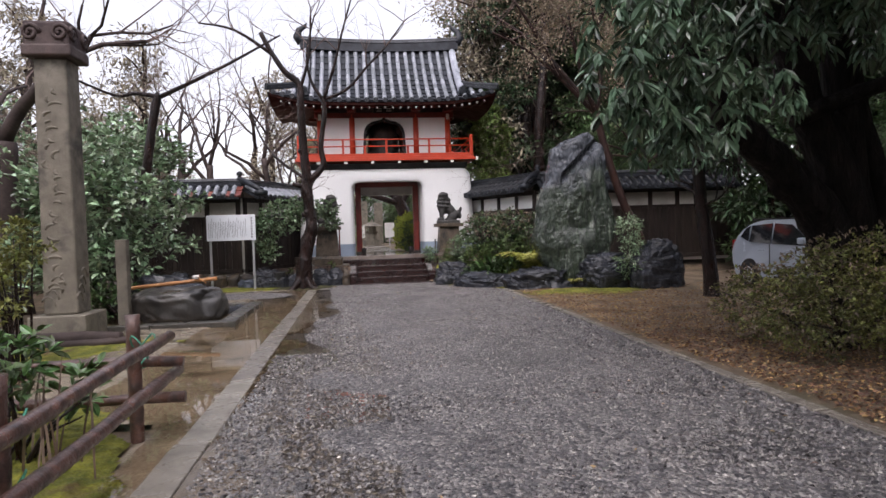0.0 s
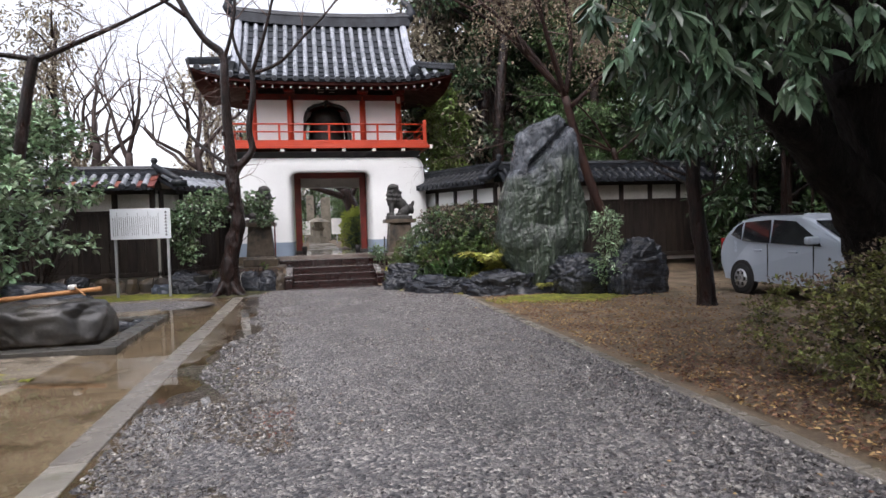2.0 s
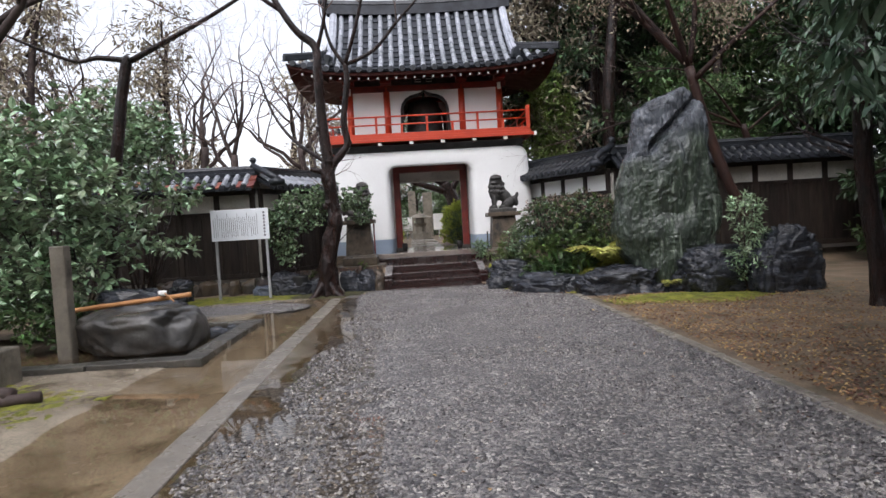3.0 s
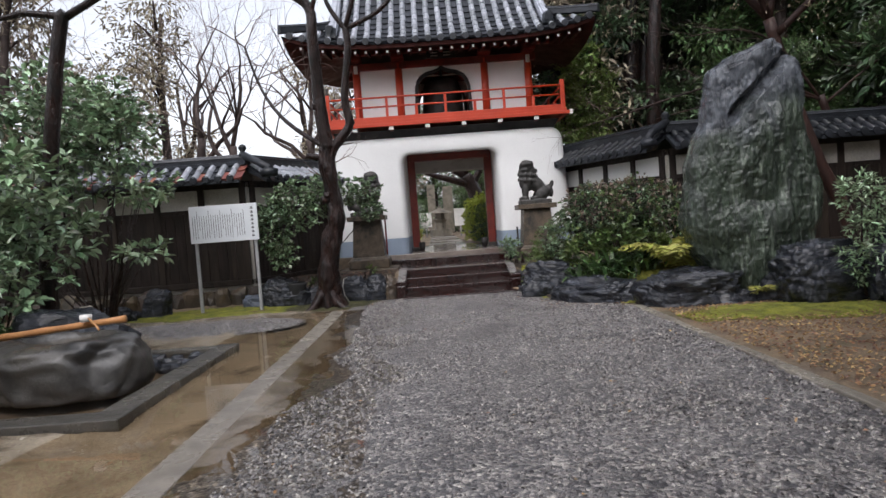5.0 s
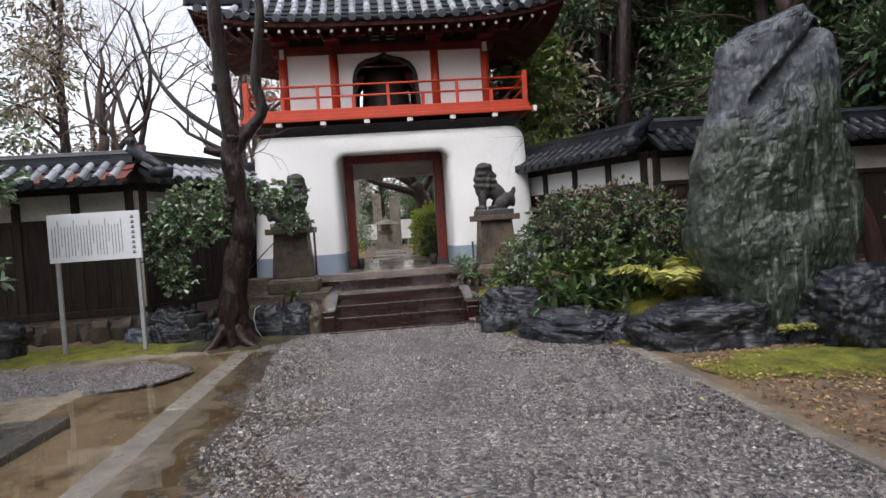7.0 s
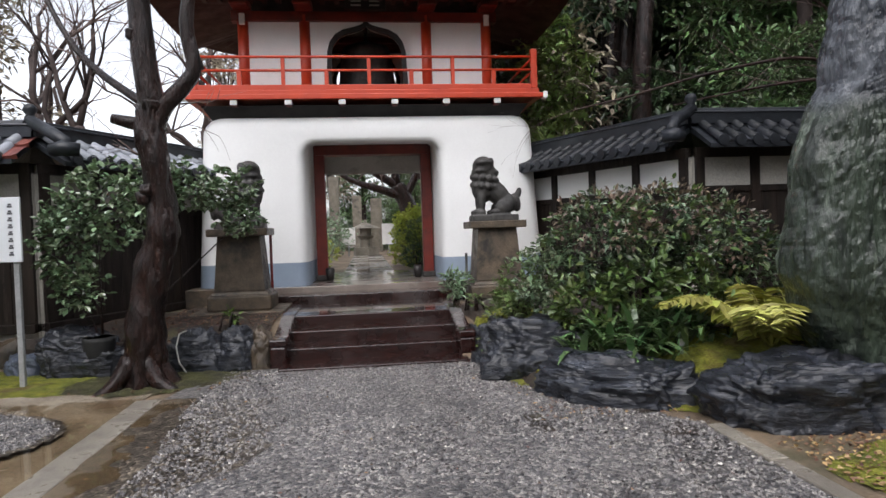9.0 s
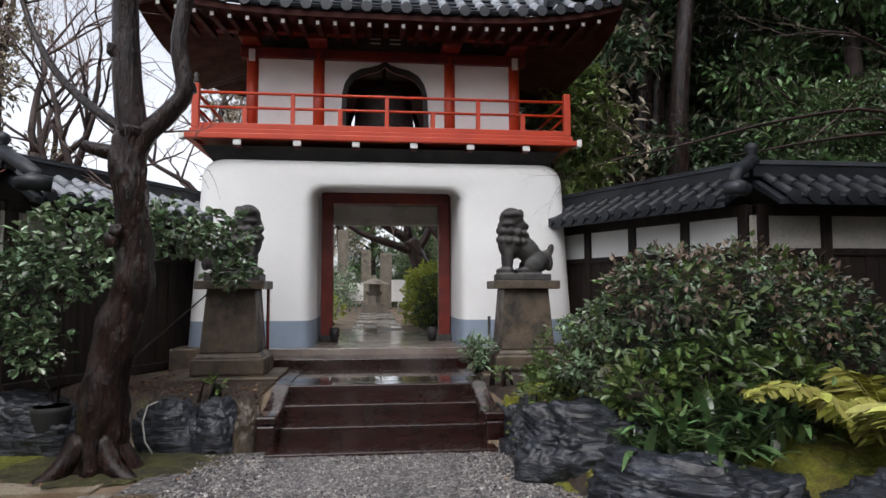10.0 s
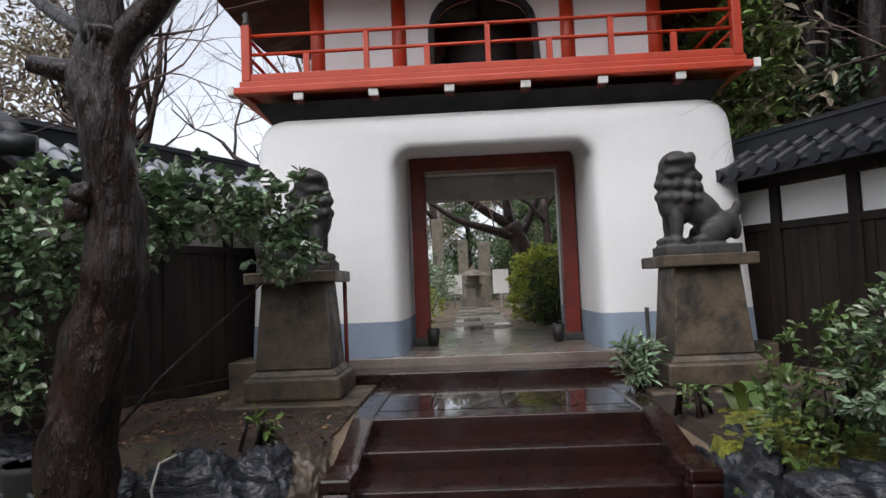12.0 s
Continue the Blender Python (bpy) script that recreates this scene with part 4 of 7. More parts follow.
rt = random.Random(9)
for i in range(25):
    u = -3.6 + 0.30 * i
    lim = v_limit(u)
    L = (roof_pt(u, lim) - roof_pt(u, 0)).length
    cnt = max(1, round(L / 0.33))
    for kind, uu in ((0, u), (1, u + 0.15)):
        if kind == 1 and abs(uu) > 3.6:
            continue
        lim2 = v_limit(uu)
        for k in range(cnt):
            va, vb = lim2 * k / cnt, lim2 * (k + 1) / cnt
            p, q = roof_pt(uu, va), roof_pt(uu, vb)
            d = q - p
            m = Matrix.Translation(p + Vector((rt.uniform(-0.006, 0.006), 0, 0.0 if kind else 0.012))) @ Matrix.Rotation(math.atan2(d.z, math.hypot(d.x, d.y)), 4, "X") @ Matrix.Diagonal((1, d.length / 0.34, 1, 1))
            piece("pan_tile" if kind else "cover_tile", PAN if kind else COVER, roof, m)
    p = roof_pt(u, 0)
    piece("end_tile", ENDCAP, roof, Matrix.Translation(p + Vector((0, -0.02, 0.015))))
# ridges


def ridge(name, pts, w, h, mat, parent, label=""):
    """A ridge of stacked tiles: a stepped body with a round top, along points."""
    V, F = [], []
    prof = [(-w, 0), (-w, h * 0.3), (-w * 0.8, h * 0.32), (-w * 0.8, h * 0.62), (-w * 0.95, h * 0.65), (-w * 0.9, h * 0.72), (-w * 0.55, h * 0.78), (-w * 0.4, h * 0.95), (0, h),
            (w * 0.4, h * 0.95), (w * 0.55, h * 0.78), (w * 0.9, h * 0.72), (w * 0.95, h * 0.65), (w * 0.8, h * 0.62), (w * 0.8, h * 0.32), (w, h * 0.3), (w, 0)]
    pts = [Vector(p) for p in pts]
    for i, p in enumerate(pts):
        t = (pts[min(i + 1, len(pts) - 1)] - pts[max(i - 1, 0)])
        t.z = 0
        t.normalize()
        sd = Vector((t.y, -t.x, 0))
        V += [tuple(p + sd * x + Vector((0, 0, z))) for x, z in prof]
    k = len(prof)
    F = [(i * k + j, i * k + j + 1, (i + 1) * k + j + 1, (i + 1) * k + j) for i in range(len(pts) - 1) for j in range(k - 1)]
    F += [tuple(range(k)), tuple((len(pts) - 1) * k + j for j in range(k))[::-1]]
    return mesh_part(name, V, F, mat, parent, label)


ridge("main_ridge", [(CX + u, GY, RZ - 0.05 + 0.10 * (u / GH) ** 2) for u in np.linspace(-GH - 0.15, GH + 0.15, 9)], 0.17, 0.48, TILE, roof)
for s in (-1, 1):
    ridge("descending_ridge", [roof_pt(s * (GH - 0.08), v) + Vector((0, 0, 0.02)) for v in np.linspace(0.98, 0.12, 8)], 0.11, 0.26, TILE_SHEEN, roof)
    ridge("hip_ridge", [Vector((CX + s * (GH + (EH - GH) * f), GY - (GY - EY) * (0.66 + 0.34 * f), roof_z(GH, 0.34) + (roof_z(EH, 0) - roof_z(GH, 0.34)) * (f ** 0.8) + 0.03)) for f in np.linspace(0, 1.03, 8)], 0.085, 0.2, TILE, roof)
    rock("ogre_tile", roof_pt(s * (GH - 0.08), 0.10) + Vector((0, -0.05, 0.0)), (0.14, 0.10, 0.34), TILE, 5 + s, roof, 0.35, 2)
    e = Vector((CX + s * (GH + 0.12), GY, RZ + 0.38))
    tubes("ridge_fish", [([e + Vector((0, 0, -0.1)), e + Vector((s * 0.12, 0, 0.12)), e + Vector((s * 0.06, 0, 0.36)), e + Vector((-s * 0.16, 0, 0.50)), e + Vector((-s * 0.22, 0, 0.62))], [0.15, 0.17, 0.12, 0.08, 0.02], 8)], TILE, roof, "curling fish-shaped ridge-end tile")


# ---------------------------------------------------------------- roofed precinct walls
def wall_run(name, p, q, label, seed, red=0.0, boards=True, tiles=True, pan_white=True):
    p, q = Vector((*p, 0)), Vector((*q, 0))
    d = q - p
    L = d.length
    m = Matrix.Translation(p) @ Matrix.Rotation(math.atan2(d.y, d.x), 4, "Z")
    rr = random.Random(seed)
    w = thing(name, tuple(p.lerp(q, 0.5)), label, "precinct wall", kind="structure")
    block("core", (0, -0.06, 0.30), (L, 0.10, 2.62), OLDPLASTER, w, 0.0, turn=m)
    block("sill", (0, -0.16, 0.40), (L, 0.16, 0.52), DARKWOOD, w, 0.012, turn=m)
    block("rail", (0, -0.12, 2.00), (L, -0.062, 2.09), DARKWOOD, w, 0.008, turn=m)
    block("head_beam", (0, -0.13, 2.50), (L, 0.13, 2.64), DARKWOOD, w, 0.01, turn=m)
    x = 0.02
    while x < L - 0.02 and boards:
        bw = min(rr.uniform(0.17, 0.24), L - x)
        block("board", (x + 0.003, -0.088 - rr.uniform(0, 0.008), 0.52), (x + bw - 0.003, -0.062, 2.0), DARKWOOD, w, 0.004, turn=m)
        x += bw
    k = max(2, round(L / 0.95))
    for i in range(k + 1):
        x = min(L - 0.07, max(0.07, L * i / k))
        block("post", (x - 0.065, -0.125, 0.52), (x + 0.065, -0.061, 2.51), DARKWOOD, w, 0.008, turn=m)
    for i in range(k):
        a, b = L * i / k + 0.07, L * (i + 1) / k - 0.07
        # without pan_white, a greyer plaster holds the panels' shade in its colour
        block("plaster_panel", (a, -0.085, 2.092), (b, -0.061, 2.498), OLDPLASTER if not pan_white else PLASTER, w, 0.0, turn=m)
    HW, ZE, ZR = 0.62, 2.66, 3.02
    for s in (-1, 1):
        vs = [m @ Vector(c) for c in ((-0.05, s * HW, ZE - 0.03), (L + 0.05, s * HW, ZE - 0.03), (L + 0.05, 0, ZR - 0.03), (-0.05, 0, ZR - 0.03), (-0.05, s * HW, ZE - 0.09), (L + 0.05, s * HW, ZE - 0.09), (L + 0.05, 0, ZR - 0.12), (-0.05, 0, ZR - 0.12))]
        mesh_part("roof_slope", [tuple(v) for v in vs], [(0, 1, 2, 3), (7, 6, 5, 4), (0, 4, 5, 1), (1, 5, 6, 2), (3, 7, 4, 0)], TILE, w)
    ridge("ridge", [m @ Vector((x, 0, ZR - 0.04)) for x in np.linspace(-0.05, L + 0.05, 6)], 0.13, 0.24, TILE, w)
    if tiles:
        cnt = round(L / 0.25)
        ang = math.atan2(ZR - ZE, HW)
        sl = math.hypot(ZR - ZE, HW)
        for i in range(cnt):
            x = (i + 0.5) * L / cnt
            for k2 in range(2):
                base = m @ Matrix.Translation((x, -HW + HW * 0.5 * k2, ZE + (ZR - ZE) * 0.5 * k2 + 0.0)) @ Matrix.Rotation(ang, 4, "X") @ Matrix.Diagonal((0.92, sl * 0.5 / 0.34, 0.92, 1))
                piece("cover_tile", COVER if red else COVER_SHADED, w, base)
                pan = PANRED if rr.random() < red else PAN
                piece("pan_tile", pan, w, m @ Matrix.Translation((x + 0.5 * L / cnt, 0, -0.012)) @ Matrix.Translation((0, -HW + HW * 0.5 * k2, ZE + (ZR - ZE) * 0.5 * k2)) @ Matrix.Rotation(ang, 4, "X") @ Matrix.Diagonal((0.9, sl * 0.5 / 0.34, 1, 1)))
            piece("end_tile", ENDCAP, w, m @ Matrix.Translation((x, -HW - 0.01, ZE + 0.01)) @ Matrix.Diagonal((0.9, 1, 0.9, 1)))
    return w


# wet cover tiles of the right walls, blackened to hold their shade
COVER_SHADED = tile_mesh("cover_tile", 0.36, 0.078, 0.068, math.pi / 2, material("shade_black_wet_roof_tile", (0.018, 0.020, 0.025), (0.007, 0.008, 0.010), 3.0, (0.2, 0.5), 0.3, 50, (0.04, 0.044, 0.05), 1.5, 0.64, piece=0.4, spec=0.3))
wall_run("wall_1", (-13.0, 19.7), (-3.42, 19.7), "dark boarded precinct wall with plaster band under a red and grey tiled roof", 1, red=0.35, pan_white=False)
wall_run("wall_2", (-3.42, 19.7), (-1.9, 22.8), "angled dark boarded wall joining the gate, tiled roof", 2, red=0.02, pan_white=False)
wall_run("wall_3", (4.05, 22.8), (5.62, 19.35), "angled boarded wall with white plaster panels and tiled roof", 3)
wall_run("wall_4", (5.62, 19.35), (12.0, 19.35), "dark boarded precinct wall under a grey tiled roof", 4, pan_white=False)
for i, (x, y) in enumerate(((-3.42, 19.68), (5.62, 19.33))):
    t = thing("roof_finial", (x, y, 3.2), "dark tile finial on the corner of the wall roof", "roof finial")
    tubes("stem", [([(x, y, 3.16), (x, y, 3.24), (x, y, 3.28), (x, y, 3.34), (x, y, 3.40), (x, y, 3.43)], [0.10, 0.07, 0.05, 0.09, 0.07, 0.015], 12)], TILE, t)
    o = tubes("hip_tile", [([(x, y, 3.20), (x + (0.42 if i == 0 else -0.42), y - 0.35, 2.98), (x + (0.72 if i == 0 else -0.62), y - 0.62, 2.80)], [0.085, 0.08, 0.08], 10)], TILE, t)
    tubes("end_roll", [([(x + (0.55 if i == 0 else -0.5), y - 0.66, 2.72), (x + (0.68 if i == 0 else -0.6), y - 0.70, 2.74), (x + (0.86 if i == 0 else -0.75), y - 0.62, 2.72)], [0.085, 0.095, 0.085], 10)], TILE, t)

# rubble footing of the left wall
foot = thing("stone_footing", (-6, 19.2, 0), "mossy brown rubble footing under the boarded wall", "footing", kind="structure")
for i in range(30):
    x = -12.5 + i * 0.33
    rock("stone", (x + rt.uniform(-0.05, 0.05), 19.26 + rt.uniform(-0.06, 0.06), -0.03), (0.19 + rt.uniform(-0.03, 0.05), 0.2, rt.uniform(0.36, 0.50)), RUBBLE, 20 + i, foot, 0.25, 2)
# ---------------------------------------------------------------- stone beds and rocks
ret = thing("retaining_wall", (-0.8, 18.5, 0), "low retaining wall of dark upright stones beside the steps", "retaining wall", kind="structure")
for x, w, h, y in ((-2.25, 0.30, 0.40, 18.55), (-1.78, 0.26, 0.42, 18.62), (-1.12, 0.30, 0.56, 18.5), (-0.66, 0.24, 0.55, 18.48), (-0.36, 0.14, 0.50, 18.5)):
    rock("stone", (x, y, -0.04), (w, 0.2, h), BLUEROCK if w > 0.2 else RUBBLE, x * 7, ret, 0.18, 5, 0, 0.12)
for i, (c, s, t, m, seed, lab) in enumerate((
        ((2.74, 17.35, -0.05), (0.58, 0.50, 0.64), -0.25, BLUEROCK, 3.1, "layered wet dark schist boulder beside the steps"),
        ((3.12, 16.22, -0.06), (0.68, 0.42, 0.42), -0.50, BLUEROCK, 4.4, "low wet dark schist boulder edging the bed"),
        ((4.28, 15.25, -0.06), (0.70, 0.46, 0.56), -0.22, BLUEROCK, 6.3, "broad glossy black boulder edging the bed"),
        ((6.05, 14.75, -0.05), (0.85, 0.50, 0.80), 0.25, BLUEROCK, 8.7, "layered dark schist slab at the monument's foot"),
        ((6.95, 14.30, -0.05), (0.62, 0.50, 1.12), 0.1, BLUEROCK, 9.2, "tall black boulder beside the mossy verge"),
        ((2.44, 18.62, -0.05), (0.23, 0.50, 0.54), 0.0, BLUEROCK, 5.9, "wet dark stone along the side of the steps"),
        ((2.36, 18.10, -0.05), (0.22, 0.26, 0.38), 0.1, BLUEROCK, 5.5, "small dark stone beside the steps"),
        ((5.15, 15.15, -0.05), (0.30, 0.22, 0.22), 0.1, BLUEROCK, 2.5, "small blue-grey stone at the bed's edge"),
        ((-2.55, 18.75, -0.05), (0.42, 0.35, 0.55), 0.1, BLUEROCK, 7.7, "dark rounded boulder below the shrub"),
        ((-3.15, 18.85, -0.05), (0.26, 0.22, 0.30), 0.3, material("slate_blue_stone", (0.10, 0.12, 0.16), (0.05, 0.06, 0.085), 3, (0.3, 0.5), 0.5, 30), 1.7, "slate-blue stone at the wall's foot"),
        ((-5.6, 17.9, -0.05), (0.5, 0.35, 0.34), 0.3, BLUEROCK, 1.2, "dark wet stone under the shrub"),
        ((-4.9, 18.3, -0.05), (0.28, 0.25, 0.62), 0.3, BLUEROCK, 3.9, "dark upright stone in front of the wall"))):
    tagged(rock("boulder", c, s, m, seed, None, 0.2, 6 if s[0] > 0.4 else 5, t, 0.12 if "schist" in lab or "black" in lab else 0.06), lab, "boulder", "boulders of the planted beds")

# great standing stone: half-widths by height, carved with faint columns of characters
PROFILE = ((0.0, 4.85, 6.05), (0.35, 4.75, 6.15), (0.7, 4.52, 6.32), (1.1, 4.42, 6.43), (1.5, 4.40, 6.44), (2.0, 4.46, 6.38), (2.45, 4.58, 6.26), (2.65, 4.75, 6.22), (3.0, 4.78, 6.20), (3.4, 4.87, 6.17), (3.6, 5.15, 6.08), (3.72, 5.48, 5.96), (3.80, 5.66, 5.84))


def lerp_profile(z):
    for (z0, a0, b0), (z1, a1, b1) in zip(PROFILE, PROFILE[1:]):
        if z <= z1:
            k = (z - z0) / (z1 - z0)
            return a0 + (a1 - a0) * k, b0 + (b1 - b0) * k
    return PROFILE[-1][1:]


NZ, NA = 130, 190
V = []
for j in range(NZ + 1):
    z = 3.80 * j / NZ
    a, b = lerp_profile(z)
    for i in range(NA):
        t = 2 * math.pi * i / NA
        cx, hw = (a + b) / 2, (b - a) / 2
        depth = 0.46 - 0.05 * z
        c, s = math.cos(t), math.sin(t)
        p = Vector((cx + hw * math.copysign(abs(c) ** 0.92, c), 15.45 + depth * math.copysign(abs(s) ** 0.62, s), z))
        q = p * 1.0
        big = noise.noise(Vector((q.x * 1.3, q.y * 1.3, q.z * 1.0)))
        ridged = abs(noise.noise(Vector((q.x * 2.6 + q.z * 0.5, q.y * 2, q.z * 1.2 - q.x * 0.8 + 4))))
        fine = noise.noise(Vector((q.x * 6.5, q.y * 6.5, q.z * 2.2)))
        micro = abs(noise.noise(Vector((q.x * 15 + q.z * 2, q.y * 15, q.z * 6))))
        out = Vector((c, s * 1.2, 0)).normalized()
        u, w = q.x * 0.80 + q.z * 0.60, q.z * 0.80 - q.x * 0.60
        fold = noise.noise(Vector((u * 1.2, q.y, w * 1.7 + 1.7)))
        ledge = abs(noise.noise(Vector((u * 1.5 + 5.0, q.y * 0.9, w * 2.1))))
        crack = abs(noise.noise(Vector((u * 2.2, q.y * 1.4, w * 3.1 + 9.0))))
        chip = 0.075 * fold + 0.10 * min(0.35, ledge) - 0.22 * max(0.0, 0.10 - crack) * (0.4 + abs(big))
        p += out * (0.06 * big + chip - 0.16 * max(0.0, 0.07 - ridged) + 0.016 * fine - 0.022 * micro + 0.012 * noise.noise(Vector((q.x * 22, q.y * 22, q.z * 16))))
        if s < -0.2 and 0.7 < z < 2.6:
            for gx in (4.95, 5.32, 5.70, 6.02):
                g = abs(p.x - gx - 0.02 * math.sin(z * 5))
                if g < 0.07:
                    p.y += 0.014 * (1 if noise.noise(Vector((gx * 9, 0, z * 7))) > -0.05 else 0)
        if z > 2.55 and s < 0 and p.x > 5.0:
            p.y += 0.22 * max(0.0, 1 - abs((p.x - 5.0) * 0.95 - (z - 2.65)) / 0.16)
        V.append(tuple(p))
F = [(j * NA + i, j * NA + (i + 1) % NA, (j + 1) * NA + (i + 1) % NA, (j + 1) * NA + i) for j in range(NZ) for i in range(NA)] + [tuple(NZ * NA + i for i in range(NA))]
monument = tagged(mesh_part("standing_stone", V, F, GREENROCK), "tall grey-green schist standing stone with worn carving", "stone monument")

# moss on the verge and the beds
for name, x0, x1, y0, y1, h, lab in (("moss", 3.7, 6.6, 13.3, 14.75, 0.05, "bright yellow-green moss strip along the boulders"), ("moss", -6.5, -1.6, 17.2, 19.0, 0.05, "moss strip in front of the wall"),
                                ("moss", -5.0, -1.50, 1.6, 6.2, 0.09, "wet yellow-green moss under the log fence"), ("moss", -5.4, -2.6, 8.2, 10.6, 0.05, "thin moss patch by the stone pillar"),
                                ("moss", -2.7, -0.20, 17.4, 18.6, 0.05, "dark moss at the foot of the retaining stones"),
                                ("moss", 2.2, 3.4, 16.0, 19.8, 0.06, "moss and litter on the bed beside the steps"), ("moss", 3.1, 5.0, 15.5, 16.9, 0.10, "yellow moss between the boulders")):
    cx, cy, rx, ry = (x0 + x1) / 2, (y0 + y1) / 2, (x1 - x0) / 2, (y1 - y0) / 2
    keepf = lambda x, y: ((x - cx) / rx) ** 2 + ((y - cy) / ry) ** 2 < 0.9 + 0.5 * noise.noise(Vector((x * 2.2, y * 2.2, 1))) 
    zf = lambda x, y: ground_height(x, y) - 0.011 + (0.02 if x < -1.7 and y < 17.2 else 0.0) + h * max(0.0, 1 - ((x - cx) / rx) ** 2 - ((y - cy) / ry) ** 2) + 0.022 * abs(noise.noise(Vector((x * 6, y * 6, 0)))) + 0.014 * noise.noise(Vector((x * 17, y * 17, 3)))
    tagged(grid_sheet(name, list(np.arange(x0 - 0.2, x1 + 0.2, 0.035)), list(np.arange(y0 - 0.2, y1 + 0.2, 0.035)), zf, MOSS_DARK if "dark" in lab else MOSS, keep=keepf), lab, "moss", kind="stuff")
# earth and litter of the beds
for x0, x1, y0, y1, lab in ((2.16, 7.4, 15.0, 20.3, "litter-covered earth of the planted bed"), (-3.3, -0.28, 18.6, 21.3, "litter-covered earth behind the retaining stones")):
    tagged(grid_sheet("bed_soil", list(np.arange(x0, x1, 0.15)), list(np.arange(y0, y1, 0.15)), lambda x, y: ground_height(x, y) + 0.010 + 0.018 * abs(noise.noise(Vector((x * 3, y * 3, 0)))), BEDSOIL, keep=lambda x, y: x < 0 or bed_rise(x, y) > 0.04 + 0.1 * noise.noise(Vector((x * 2, y * 2, 0)))), lab, "planting bed", kind="stuff")


def litter(name, count, inside, label, seed, size=0.045, mat=None):
    rng = np.random.default_rng(seed)
    xy = np.array([inside(rng) for _ in range(count)])
    pos = np.stack([xy[:, 0], xy[:, 1], np.array([ground_height(x, y) + 0.012 for x, y in xy])], 1)
    d = rng.normal(0, 1, (count, 3)) * np.array((1, 1, 0.12))
    ob = leaves(name, rng, pos, d, size, size * 0.3, mat or LITTER, spread=0.1)
    return tagged(ob, label, "fallen leaves", kind="stuff")


litter("leaf_litter", 15000, lambda r: (3.72 + abs(r.normal(0, 2.1)), r.uniform(3, 14.8)), "scattered brown fallen leaves on the verge", 3, 0.042)
litter("leaf_litter", 2600, lambda r: (r.uniform(2.3, 6.5), r.uniform(15.6, 18.5)), "fallen leaves on the planted bed", 4)
litter("leaf_litter", 2200, lambda r: (r.uniform(-3.0, -0.3), r.uniform(18.7, 21)), "russet fallen leaves by the pedestal", 5, 0.045, LITTER_DARK)
litter("leaf_litter", 350, lambda r: (r.uniform(-2.6, -0.3), r.uniform(18.7, 21)), "brown fallen leaves by the pedestal", 15)
litter("leaf_litter", 3200, lambda r: (3.75 + abs(r.normal(0, 1.1)), r.uniform(2.5, 8.5)), "sodden russet leaves under the azalea bush", 7, 0.042, LITTER_DARK)
litter("leaf_litter", 260, lambda r: (r.uniform(-4.4, -1.7), r.uniform(2.2, 5.6)), "few brown leaves on the moss under the fence", 8, 0.035)
litter("leaf_litter", 260, lambda r: (r.uniform(-6.0, -0.3), r.uniform(17.4, 18.9)), "few brown leaves on the moss before the wall", 9, 0.04)
litter("leaf_litter", 500, lambda r: (r.uniform(-1.0, 3.4), r.uniform(2, 18)), "few fallen leaves on the gravel", 6, 0.04)


def patch_height(x, y):
    return 0.030 - 0.026 * (((x + 3.6) / 2) ** 2 + ((y - 16.1) / 1.05) ** 2) ** 2


def patch(r):
    a, q = r.uniform(0, 6.28), math.sqrt(r.uniform(0, 1))
    return -3.6 + 1.95 * q * math.cos(a), 16.1 + 1.0 * q * math.sin(a)


pebbles("gravel", 9000, patch, 0.0135, PEBBLE, "oval patch of wet grey gravel before the sign", "gravel", 21, patch_height)
tagged(grid_sheet("gravel_bed", list(np.arange(-5.7, -1.5, 0.05)), list(np.arange(15.0, 17.3, 0.05)), lambda x, y: patch_height(x, y), GRAVEL_BED, keep=lambda x, y: ((x + 3.6) / 2) ** 2 + ((y - 16.1) / 1.05) ** 2 < 1), "bed of the oval gravel patch", "gravel", kind="stuff")

hose = thing("hose", (-1.24, 18.28, 0.03), "pale plastic pipe end hanging beside the retaining stones", "pipe")
hx, hy, hz = -1.24, 18.28, 0.03
tubes("pipe", [([(hx + 0.03, hy + 0.22, hz + 0.46), (hx - 0.03, hy + 0.05, hz + 0.44), (hx - 0.05, hy - 0.02, hz + 0.30), (hx - 0.02, hy - 0.03, hz + 0.12), (hx + 0.07, hy - 0.05, hz - 0.01)], [0.009] * 5, 8)], OLDPLASTER, hose)
pot = thing("plant_pot", (-2.22, 18.5, 0.03), "black plastic plant pot standing behind the tree", "plant pot")
tubes("pot", [([(-2.22, 18.5, 0.03 + z) for z in (0.0, 0.02, 0.38, 0.43, 0.43, 0.36)], [0.12, 0.14, 0.175, 0.19, 0.165, 0.16], 18)], RUBBER, pot)

# ---------------------------------------------------------------- lion-dogs on pedestals
PX, PY = 2.95, 20.6


